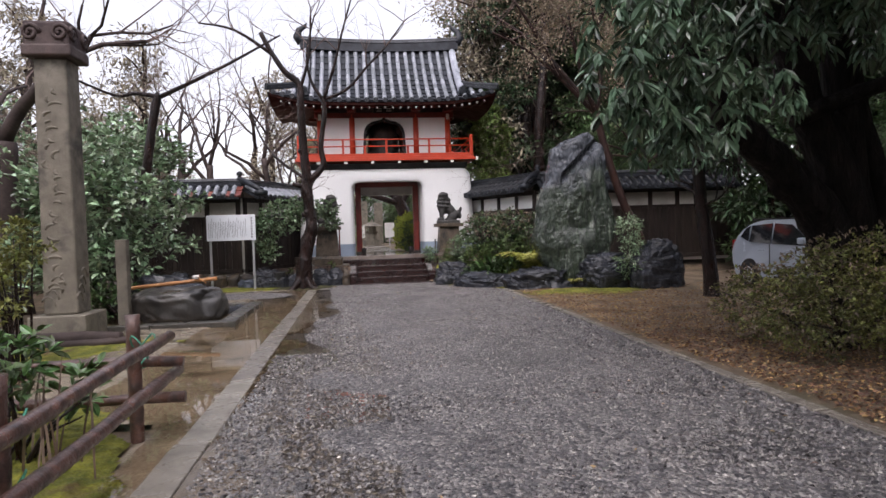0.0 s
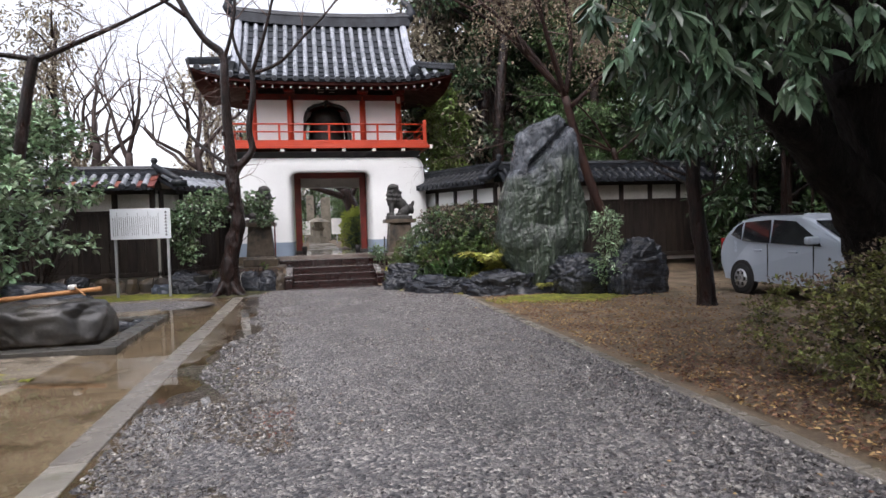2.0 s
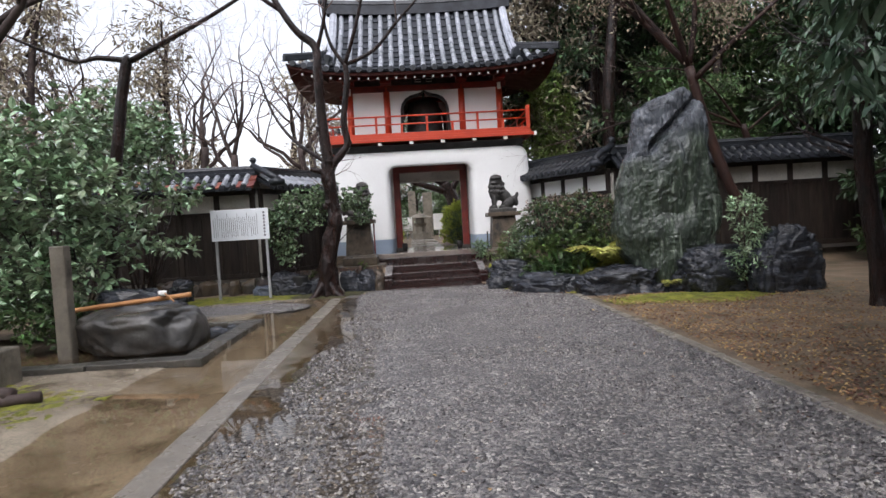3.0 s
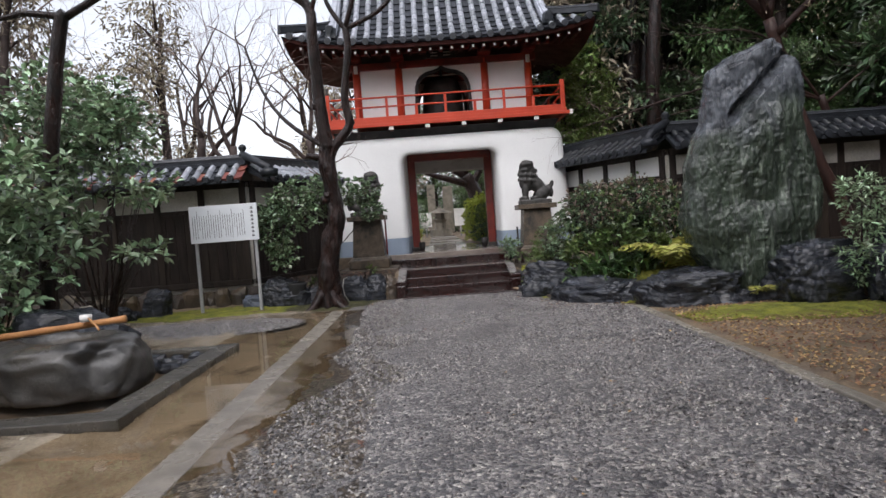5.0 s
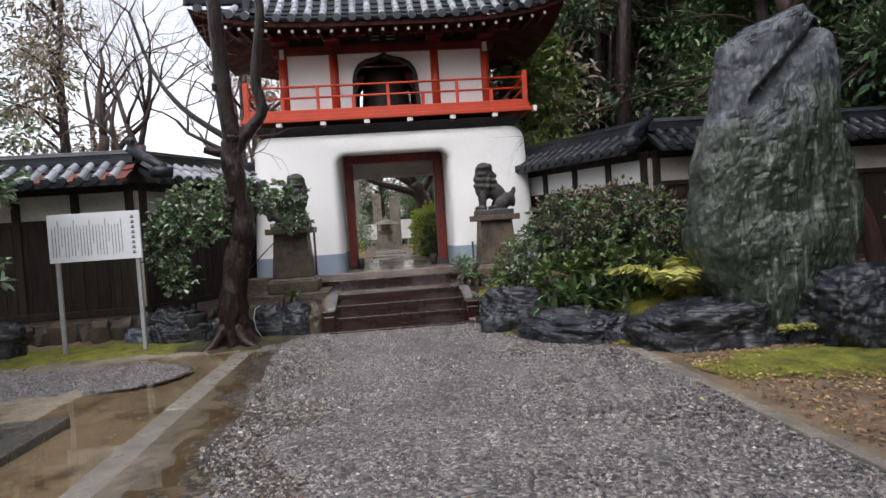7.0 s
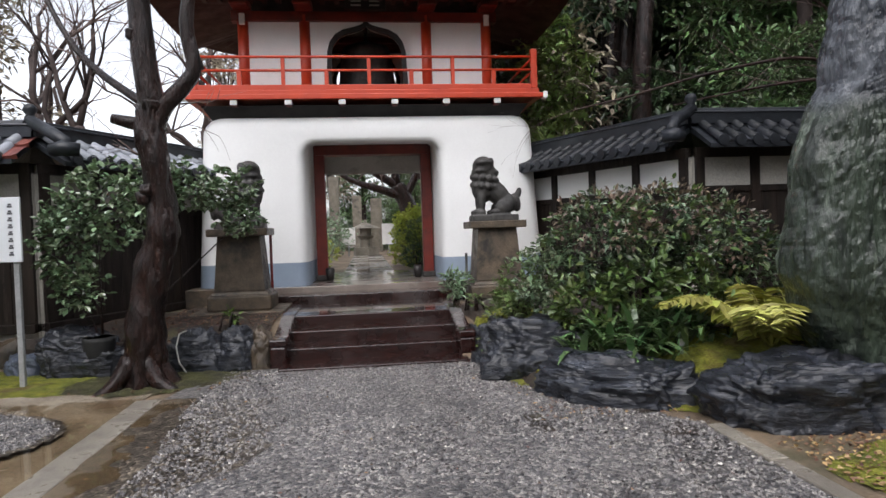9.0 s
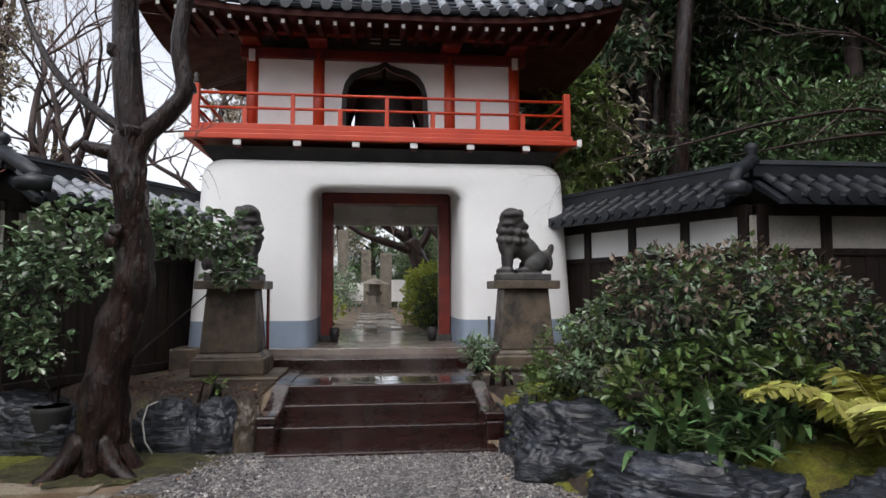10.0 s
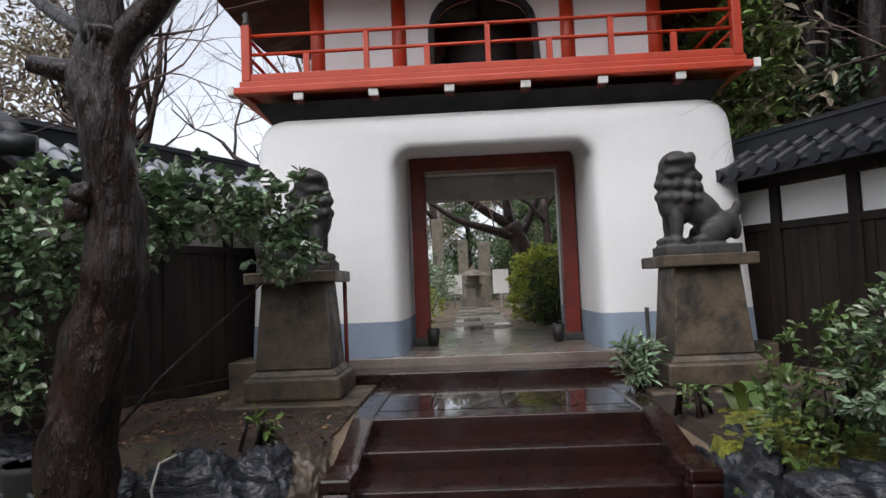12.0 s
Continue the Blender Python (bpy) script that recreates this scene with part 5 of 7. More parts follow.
def lion_dog(cx, flip, label):
    ped = thing("pedestal", (cx, PY, 0.45), "tapered granite pedestal with a projecting cap slab", "pedestal", "pedestals before the gate")
    block("footing", (cx - 0.66, PY - 0.56, 0.20), (cx + 0.66, PY + 0.50, 0.50), GRANITE_WET, ped, 0.02)
    block("base", (cx - 0.46, PY - 0.40, 0.50), (cx + 0.46, PY + 0.40, 0.72), GRANITE_WET, ped, 0.03)
    block("shoulder", (cx - 0.43, PY - 0.37, 0.72), (cx + 0.43, PY + 0.37, 0.78), GRANITE_WET, ped, 0.02, taper=0.05)
    block("shaft", (cx - 0.365, PY - 0.32, 0.78), (cx + 0.365, PY + 0.32, 1.595), GRANITE_WET, ped, 0.015, taper=0.06)
    block("cap", (cx - 0.435, PY - 0.38, 1.595), (cx + 0.435, PY + 0.38, 1.705), GRANITE_WET, ped, 0.012)
    bm = bmesh.new()

    def ball(x, y, z, rx, ry, rz, tilt=0.0):
        m = Matrix.Translation((cx + flip * x * 1.1, PY + y * 1.1, 1.70 + (z - 1.665) * 1.1)) @ Matrix.Scale(1.1, 4) @ Matrix.Rotation(flip * tilt, 4, "Y") @ Matrix.Diagonal((rx, ry, rz, 1))
        bmesh.ops.create_icosphere(bm, subdivisions=3, radius=1.0, matrix=m)

    solid(bm, (cx - 0.36, PY - 0.22, 1.705), (cx + 0.36, PY + 0.22, 1.80))
    ball(-0.14, -0.03, 2.45, 0.155, 0.165, 0.15)
    ball(-0.16, -0.14, 2.50, 0.12, 0.09, 0.055)
    ball(-0.18, -0.12, 2.385, 0.10, 0.08, 0.045)
    ball(-0.04, 0.10, 2.52, 0.05, 0.04, 0.07)
    ball(-0.05, -0.14, 2.50, 0.05, 0.03, 0.07)
    for i in range(22):
        a = i * 0.62
        ball(-0.12 + 0.16 * math.cos(a), 0.16 * math.sin(a), 2.36 - 0.011 * i, 0.055, 0.055, 0.05)
    ball(-0.12, 0.01, 2.36, 0.19, 0.18, 0.13)
    ball(-0.13, 0.0, 2.18, 0.18, 0.17, 0.25, 0.15)
    ball(-0.11, 0.0, 2.33, 0.15, 0.15, 0.14)
    ball(0.04, 0.0, 2.08, 0.26, 0.15, 0.15, 0.75)
    ball(0.18, 0.0, 1.92, 0.17, 0.17, 0.15)
    for y in (-0.10, 0.10):
        ball(-0.19, y, 1.97, 0.06, 0.055, 0.20)
        ball(-0.22, y, 1.80, 0.10, 0.065, 0.045)
        ball(0.12, y * 1.4, 1.86, 0.13, 0.06, 0.10)
        ball(0.02, y * 1.4, 1.80, 0.10, 0.05, 0.04)
    ball(0.33, 0.0, 1.93, 0.07, 0.06, 0.14, -0.2)
    ball(0.37, 0.0, 2.06, 0.045, 0.04, 0.09, 0.3)
    lion = part("lion_dog_statue", bm, GRANITE_DARK)
    rm = lion.modifiers.new("blend", "REMESH")
    rm.mode, rm.voxel_size, rm.use_smooth_shade = "VOXEL", 0.016, True
    tagged(lion, label, "statue", "lion-dogs before the gate")


lion_dog(PX, 1, "dark weathered stone lion-dog seated on a pedestal")
lion_dog(-0.95, -1, "dark stone lion-dog half hidden by evergreen leaves")
for x, h, m, lab in ((-0.58, 1.0, REDBROWN, "thin rusty red stake beside the pedestal"), (2.55, 0.5, GRANITE_DARK, "short dark green stake beside the pedestal")):
    s = thing("stake", (x, 21.0, 0.6), lab, "stake")
    tubes("rod", [([(x, 21.0, 0.5), (x, 21.0, 0.9), (x, 21.0, 0.7 + h)], [0.022] * 3, 8)], m, s)
for x in (0.22, 1.90):
    p = thing("flower_pot", (x, 23.0, 0.70), "small dark pot beside the door post", "pot")
    tubes("pot", [([(x, 23.0, 0.701), (x, 23.0, 0.81), (x, 23.0, 0.92), (x, 23.0, 0.94), (x, 23.0, 0.87)], [0.06, 0.08, 0.09, 0.075, 0.06], 12)], BLACK_AND_SHADE, p)

# ---------------------------------------------------------------- notice board
sign = thing("notice_board", (-3.4, 18.0, 0), "white enamel notice board with columns of small writing on two posts", "notice board")
brd = block("board", (-4.05, 17.985, 1.38), (-2.76, 18.02, 2.08), SIGNWHITE, sign, 0.006)
for x in (-3.97, -2.84):
    block("post", (x - 0.028, 18.022, -0.15), (x + 0.028, 18.075, 2.05), STEEL, sign, 0.006)
rs = random.Random(2)
for i in range(23):
    x = -3.02 - i * 0.044
    top = 2.0 - (0.09 if i % 5 else 0.0) - rs.uniform(0, 0.03)
    bot = 1.46 + (rs.uniform(0.0, 0.30) if i % 5 == 4 else rs.uniform(0, 0.03))
    bm, z = bmesh.new(), top
    while z > bot:
        hgt = rs.uniform(0.014, 0.022)
        solid(bm, (x - 0.006, 17.9815, z - hgt), (x + 0.006 * rs.uniform(0.6, 1), 17.9845, z))
        z -= hgt + 0.006
    part("text_column", bm, INK, brd)
bm, z = bmesh.new(), 2.02
for i in range(8):
    solid(bm, (-2.885, 17.9815, z - 0.052), (-2.835, 17.9845, z - 0.03))
    solid(bm, (-2.875, 17.9815, z - 0.027), (-2.842, 17.9845, z - 0.008))
    z -= 0.074
part("title_column", bm, INK, brd)

# ---------------------------------------------------------------- stone pillar
pil = thing("stone_pillar", (-4.36, 10.3, 0), "tall square carved granite pillar with a brown scrolled capital", "stone pillar")
px0, px1, py0, py1 = -4.60, -4.12, 10.02, 10.5
block("plinth", (px0 - 0.16, py0 - 0.16, -0.1), (px1 + 0.16, py1 + 0.16, 0.42), GRANITE, pil, 0.02)
shaft = block("shaft", (px0, py0, 0.42), (px1, py1, 4.18), GRANITE, pil, 0.03, taper=0.015)
cap = block("capital", (px0 - 0.08, py0 - 0.08, 4.18), (px1 + 0.08, py1 + 0.08, 4.70), CAPSTONE, pil, 0.05)
block("band", (px0 - 0.10, py0 - 0.10, 4.19), (px1 + 0.10, py1 + 0.10, 4.36), CAPSTONE, pil, 0.03)


def scroll(c, r, turns, sx=Vector((1, 0, 0))):
    return [Vector(c) + sx * (r * (1 - k / 18) * math.cos(k * turns)) + Vector((0, 0, r * (1 - k / 18) * math.sin(k * turns))) for k in range(16)]


for f in (-0.2, 0.2):
    tubes("scroll", [(scroll((-4.36 + f, py0 - 0.085, 4.52), 0.13, 0.7), [0.03] * 16, 6)], CAPSTONE, cap)
    tubes("scroll", [(scroll((px1 + 0.085, 10.26 + f, 4.52), 0.13, 0.7, Vector((0, 1, 0))), [0.03] * 16, 6)], CAPSTONE, cap)
rp = random.Random(8)
for i in range(26):
    z = 0.75 + i * 0.118
    x = -4.36 + rp.uniform(-0.08, 0.08)
    r = rp.uniform(0.05, 0.11)
    a0 = rp.uniform(0, 3)
    pts = [Vector((x + r * math.cos(a0 + k * 0.5), py0 + 0.004 + 0.004 * z, z + r * 0.7 * math.sin(a0 + k * 0.5))) for k in range(6)]
    tubes("carving", [(pts, [0.014, 0.022, 0.026, 0.024, 0.018, 0.008], 5)], GRANITE, shaft)
for k in range(4):
    tubes("carving", [([Vector((-4.53 + 0.05 * k + 0.10 * math.cos(a), py0 + 0.003, 0.55 + 0.10 * k + (0.14) * math.sin(a))) for a in np.linspace(0, 2.6, 8)], [0.016] * 8, 5)], GRANITE, shaft)
    tubes("carving", [([Vector((px1 - 0.003, 10.10 + 0.06 * k + 0.10 * math.cos(a), 0.60 + 0.12 * k + 0.14 * math.sin(a))) for a in np.linspace(0, 2.6, 8)], [0.016] * 8, 5)], GRANITE, shaft)
post = tagged(block("standing_post", (-4.22, 11.82, -0.1), (-4.03, 12.0, 1.5), GRANITE, None, 0.02), "plain grey stone post beside the water basin", "stone post")
post2 = tagged(block("standing_post", (-5.05, 15.8, -0.1), (-4.9, 15.95, 0.55), KERB, None, 0.02), "short pale post under the shrub", "stone post")
for (a, b, r) in (((-4.9, 9.75, 0.14), (-3.35, 9.45, 0.13), 0.10), ((-4.7, 9.25, 0.06), (-3.1, 9.5, 0.09), 0.07)):
    lg = thing("fallen_log", ((a[0] + b[0]) / 2, a[1], 0), "mossy grey-brown log lying by the pillar", "log")
    mid = [(a[i] + b[i]) / 2 for i in range(3)]
    tubes("trunk", [([a, (mid[0] - 0.3, mid[1] + 0.05, mid[2] - 0.02), (mid[0] + 0.3, mid[1] - 0.02, mid[2]), b], [r, r * 0.95, r * 0.9, r * 0.8], 10)], BARK_FAR, lg)

# ---------------------------------------------------------------- water basin
basin = thing("water_basin", (-3.25, 12.35, 0), "natural grey boulder hollowed as a water basin", "water basin")
bm = bmesh.new()
bmesh.ops.create_icosphere(bm, subdivisions=5, radius=1.0)
for v in bm.verts:
    p = v.co.copy()
    q = Vector([math.copysign(abs(c) ** 0.7, c) for c in p])
    q *= 1 + 0.20 * noise.noise(p * 1.5 + Vector((3, 1, 2))) - 0.07 * max(0, 0.18 - abs(noise.noise(p * 1.7 + Vector((7, 7, 1))))) * 4 + 0.03 * noise.noise(p * 7)
    q.z = max(q.z, -0.55)
    e = (q.x / 0.62) ** 2 + ((q.y - 0.1) / 0.6) ** 2
    if q.z > 0.3 and e < 1:
        q.z -= 0.45 * min(1.0, (1 - e) * 2.5)
    v.co = Vector((q.x * 0.76 - 3.3, q.y * 0.62 + 12.4, (q.z + 0.55) * 0.41))
part("boulder", bm, BASINROCK, basin, smooth=True)
mesh_part("water_surface", [(-3.3 + 0.50 * math.cos(a), 12.46 + 0.4 * math.sin(a), 0.50) for a in np.linspace(0, 6.28, 24, endpoint=False)], [tuple(range(24))], PUDDLE, basin)
backstone = tagged(rock("boulder", (-3.75, 13.15, -0.05), (0.75, 0.40, 0.85), BLUEROCK, 11.3, None, 0.2, 3), "dark boulder standing behind the water basin", "boulder", "boulders of the planted beds")
pole = thing("bamboo_pole", (-3.3, 12.3, 0.6), "honey-coloured bamboo pole laid across the basin", "bamboo pole")
pa, pb = Vector((-4.25, 12.28, 0.60)), Vector((-2.62, 12.32, 0.725))
tubes("pole", [([pa.lerp(pb, k / 12) for k in range(13)], [0.033 if k % 3 else 0.038 for k in range(13)], 10)], BAMBOO, pole)
ladle = thing("ladle", (-2.95, 12.25, 0.75), "pale wooden ladle with a white cup resting on the pole", "ladle")
tubes("cup", [([(-2.98, 12.24, 0.735), (-2.98, 12.24, 0.80), (-2.98, 12.24, 0.805), (-2.98, 12.24, 0.76)], [0.055, 0.058, 0.05, 0.045], 14)], WHITEPAINT, ladle)
tubes("handle", [([(-2.95, 12.22, 0.775), (-2.85, 12.14, 0.72), (-2.76, 12.06, 0.665)], [0.011] * 3, 6)], BAMBOO, ladle)
surround = thing("basin_border", (-2.3, 12.5, 0), "flat grey stone border round the basin drain", "stone border", kind="structure")
for a, b in (((-2.36, 11.18, -0.05), (-2.08, 12.75, 0.085)), ((-2.36, 12.77, -0.05), (-2.08, 14.15, 0.08)), ((-3.4, 10.90, -0.05), (-2.06, 11.17, 0.09)), ((-4.9, 10.90, -0.05), (-3.42, 11.17, 0.085)), ((-3.6, 14.0, -0.05), (-2.38, 14.16, 0.07))):
    block("border_stone", a, b, BORDER, surround, 0.012)
dr = thing("drain_pebbles", (-2.75, 13.5, 0), "dark stones in the basin drain", "stones", kind="stuff")
for i in range(26):
    rock("stone", (-2.45 - rt.uniform(0, 0.9), 13.1 + rt.uniform(0, 0.8), -0.04), (rt.uniform(0.07, 0.14), rt.uniform(0.07, 0.12), rt.uniform(0.06, 0.13)), BLUEROCK, i * 1.3, dr, 0.2, 2)
# ---------------------------------------------------------------- log fence
fence = thing("log_fence", (-1.7, 5.0, 0), "low fence of wet reddish logs tied with green twine", "fence")


def log_run(name, a, b, r, seed, mat=LOG):
    a, b = Vector(a), Vector(b)
    return tubes(name, [([a.lerp(b, k / 8) + Vector((0, 0, 0.008 * math.sin(k * 1.7 + seed))) for k in range(9)], [r * (1 + 0.06 * math.sin(k * 2.3 + seed)) for k in range(9)], 12)], mat, fence)


log_run("post", (-1.69, 5.02, -0.15), (-1.69, 5.02, 0.93), 0.052, 1)
log_run("post", (-1.62, 3.02, -0.15), (-1.62, 3.02, 0.92), 0.065, 2)
log_run("post", (-3.2, 5.05, -0.15), (-3.2, 5.05, 0.9), 0.05, 3)
tops = []
log_run("rail", (-1.50, 5.28, 0.735), (-1.49, 1.2, 0.66), 0.043, 4)
log_run("rail", (-1.46, 5.35, 0.45), (-1.48, 1.2, 0.40), 0.045, 5)
log_run("rail", (-1.36, 5.10, 0.555), (-4.3, 5.14, 0.60), 0.042, 6)
log_run("rail", (-1.36, 5.12, 0.27), (-4.3, 5.14, 0.30), 0.042, 7)
for c, ang in (((-1.60, 4.95, 0.74), 0), ((-1.58, 3.05, 0.70), 1), ((-1.6, 3.06, 0.42), 1), ((-1.69, 5.06, 0.56), 2)):
    pts = [Vector(c) + Vector((0.085 * math.cos(t), 0.06 * math.sin(t), 0.055 * math.sin(t * 2 + ang))) for t in np.linspace(0, 6.28, 14)]
    tubes("twine", [(pts, [0.006] * 14, 5)], ROPE, fence)

# ---------------------------------------------------------------- parked car
car = thing("car", (8.55, 12.0, 0), "silver-blue compact hatchback with wet paint parked under trees", "car")
HALF = 0.84
side = ((14.02, 0.36), (14.12, 0.55), (14.13, 0.78), (14.08, 0.96), (13.97, 1.14), (13.82, 1.30), (13.60, 1.41), (13.30, 1.475), (12.9, 1.505), (12.5, 1.51), (12.1, 1.49), (11.8, 1.425), (11.45, 1.27), (11.15, 1.11), (10.95, 1.0), (10.6, 0.935), (10.3, 0.84), (10.17, 0.68), (10.13, 0.48), (10.2, 0.28), (14.0, 0.26))
CARX = 8.55 + HALF
V, F, rings = [], [], []
for k, (xo, ins) in enumerate(((-HALF, 0.0), (-HALF * 0.975, 0.0), (-HALF * 0.9, 0.0), (0, 0), (HALF * 0.9, 0), (HALF * 0.975, 0), (HALF, 0))):
    ring = []
    for y, z in side:
        tuck = 0.16 * max(0.0, (z - 0.92) / 0.6)
        x = xo * (1 - tuck) if abs(xo) > 0.1 else 0
        edge_in = 0.085 if abs(xo) == HALF else 0.03 if abs(xo) > HALF * 0.95 else 0.0
        yy = y + (edge_in if y < 12 else -edge_in)
        ring.append(len(V))
        V.append((CARX + x, yy, z - edge_in * (0.75 if z > 1.2 else 0) + (0.02 if abs(xo) < 0.1 and z > 1.3 else 0)))
    rings.append(ring)
m = len(side)
for a, b in zip(rings, rings[1:]):
    F += [(a[i], a[(i + 1) % m], b[(i + 1) % m], b[i]) for i in range(m)]
F += [tuple(rings[0]), tuple(rings[-1][::-1])]
body = mesh_part("body", V, F, CARPAINT, car, "silver-blue metallic paint", False)
bv = body.modifiers.new("edge", "BEVEL")
bv.width, bv.segments, bv.limit_method, bv.angle_limit = 0.03, 3, "ANGLE", 0.6


def side_x(z, off=-0.006):
    return CARX - HALF * (1 - 0.16 * max(0.0, (z - 0.92) / 0.6)) + off + 0.004


for name, pts in (("rear_quarter_glass", ((13.50, 1.04), (13.80, 1.13), (13.66, 1.30), (13.50, 1.37))), ("rear_door_glass", ((13.44, 1.02), (13.44, 1.38), (12.74, 1.42), (12.70, 0.99))),
                  ("front_door_glass", ((12.64, 0.99), (12.66, 1.42), (12.12, 1.39), (11.55, 1.08), (11.45, 0.96)))):
    V = [(side_x(z), y, z) for y, z in pts] + [(side_x(z) + 0.02, y, z) for y, z in pts]
    k = len(pts)
    mesh_part(name, V, [tuple(range(k))[::-1], *[(i, (i + 1) % k, k + (i + 1) % k, k + i) for i in range(k)]], CARGLASS, car)
mesh_part("windscreen", [(CARX + x, y, z + 0.012) for x, y, z in ((-0.70, 11.70, 1.385), (0.70, 11.70, 1.385), (0.76, 11.03, 1.045), (-0.76, 11.03, 1.045))], [(0, 1, 2, 3)], CARGLASS, car)
mesh_part("rear_glass", [(CARX + x, y + 0.03, z) for x, y, z in ((-0.62, 13.74, 1.40), (0.62, 13.74, 1.40), (0.68, 14.03, 1.08), (-0.68, 14.03, 1.08))], [(0, 1, 2, 3)], CARGLASS, car)
for y0 in (12.70, 11.60):
    block("door_seam", (side_x(0.7) - 0.003, y0, 0.38), (side_x(0.7) + 0.01, y0 + 0.012, 0.98), BLACK_AND_SHADE, car, 0.0)
for y0 in (12.85, 11.95):
    block("door_handle", (side_x(0.85) - 0.03, y0, 0.83), (side_x(0.85), y0 + 0.2, 0.87), CARPAINT, car, 0.01)
block("wing_mirror", (side_x(1.0) - 0.20, 11.48, 1.0), (side_x(1.0) + 0.02, 11.62, 1.13), CARPAINT, car, 0.035)
block("tail_lamp", (side_x(0.95) + 0.03, 13.97, 0.80), (side_x(0.95) + 0.13, 14.12, 1.06), LAMPRED, car, 0.02)
block("roof_rail", (side_x(1.5) + 0.02, 12.0, 1.50), (side_x(1.5) + 0.05, 13.5, 1.53), BLACK_AND_SHADE, car, 0.008)
for sx in (-1, 1):
    for y0 in (13.42, 10.92):
        x = CARX + sx * (HALF - 0.07)
        tyre = tubes("wheel", [([(x - 0.1, y0, 0.29), (x - 0.08, y0, 0.29), (x, y0, 0.29), (x + 0.08, y0, 0.29), (x + 0.1, y0, 0.29)], [0.25, 0.29, 0.295, 0.29, 0.25], 24)], RUBBER, car, "black tyre")
        tubes("rim", [([(x + sx * 0.085, y0, 0.29), (x + sx * 0.104, y0, 0.29), (x + sx * 0.108, y0, 0.29)], [0.19, 0.185, 0.06], 18)], RIM, tyre)
        for k in range(6):
            a = k * 1.047
            block("spoke_gap", (x + sx * 0.109 - 0.002, y0 + 0.12 * math.cos(a) - 0.03, 0.29 + 0.12 * math.sin(a) - 0.03), (x + sx * 0.109 + 0.002, y0 + 0.12 * math.cos(a) + 0.03, 0.29 + 0.12 * math.sin(a) + 0.03), BLACK_AND_SHADE, tyre, 0.0)
    for y0 in (13.42, 10.92):
        tubes("wheel_arch", [([(CARX + sx * (HALF - 0.05), y0, 0.30), (CARX + sx * (HALF + 0.002), y0, 0.30), (CARX + sx * (HALF + 0.004), y0, 0.30)], [0.35, 0.35, 0.34], 24)], BLACK_AND_SHADE, car)
car.location = (8.68, 11.82, 0)
# things beside the wall
for c, s, lab, mt in (((8.7, 17.9, 0), (0.3, 0.25, 0.55), "rusty brown drum by the wall", CAPSTONE), ((7.9, 17.6, 0), (0.25, 0.25, 0.5), "old brown crate by the wall", DARKWOOD)):
    d = thing("drum" if "drum" in lab else "crate", c, lab, "drum" if "drum" in lab else "crate")
    if "drum" in lab:
        tubes("body", [([(c[0], c[1], z) for z in (0, 0.02, 0.27, 0.29, 0.53, 0.55)], [0.24, 0.25, 0.25, 0.26, 0.25, 0.24], 18)], mt, d)
    else:
        for k in range(4):
            block("slat", (c[0] - 0.3, c[1] - 0.25, 0.02 + 0.13 * k), (c[0] + 0.3, c[1] + 0.25, 0.13 + 0.13 * k), mt, d, 0.01)
for k in range(3):
    st = thing("timber_pole", (8.0, 16.6 + 0.15 * k, 0.1), "loose wooden pole lying near the wall", "pole", "loose poles")
    tubes("pole", [([(7.2, 17.3 + 0.1 * k, 0.45), (7.9, 16.8 + 0.12 * k, 0.28), (8.7, 16.2 + 0.15 * k, 0.06)], [0.03, 0.03, 0.028], 8)], BARK_RED, st)
# ---------------------------------------------------------------- trees
def tree(name, at, label, runs, mat, leaf=None, category="tree", group=""):
    """runs: tubes in world coordinates; leaf: (positions, directions, length, width, material, extra)."""
    t = thing(name, at, label, category, group)
    for i, r in enumerate([r for r in runs if max(r[1]) > 0.1]):
        tubes("trunk" if i == 0 else "limb", [r], mat, t, gnarl=0.26 if r[2] > 30 else 0.16 if r[2] > 12 else 0.08)
    mid = [r for r in runs if 0.03 < max(r[1]) <= 0.1]
    thin = [r for r in runs if max(r[1]) <= 0.03]
    if mid:
        tagged(tubes("branchwork", mid, mat, t), kind="stuff")
    if thin:
        tagged(tubes("twig_mass", thin, TWIG if leaf is None else mat, t), kind="stuff")
    if leaf is not None:
        rng, p, d, ln, wd, lm, kw = leaf
        leaves("crown", rng, p, d, ln, wd, lm, t, **kw)
    return t


def limb(points, r0, r1, sides=10):
    n = len(points)
    return ([Vector(p) for p in points], [r0 + (r1 - r0) * i / (n - 1) for i in range(n)], sides)


def smooth_path(points, per=4):
    out = []
    P = [np.array(p, float) for p in points]
    for i in range(len(P) - 1):
        a, b, c, d = P[max(i - 1, 0)], P[i], P[i + 1], P[min(i + 2, len(P) - 1)]
        for k in range(per):
            t = k / per
            out.append(0.5 * ((2 * b) + (c - a) * t + (2 * a - 5 * b + 4 * c - d) * t * t + (3 * b - a - 3 * c + d) * t ** 3))
    out.append(P[-1])
    return out


# bare tree beside the drive, forked above head height
rng = np.random.default_rng(31)
Y0 = 17.82
runs, tips = [], []
trunk = smooth_path([(-1.42, Y0, -0.1), (-1.40, Y0, 0.12), (-1.36, Y0, 0.5), (-1.25, Y0, 1.2), (-1.14, Y0, 1.7), (-1.17, Y0, 2.35), (-1.20, Y0, 2.7), (-1.17, Y0, 3.05)], 10)
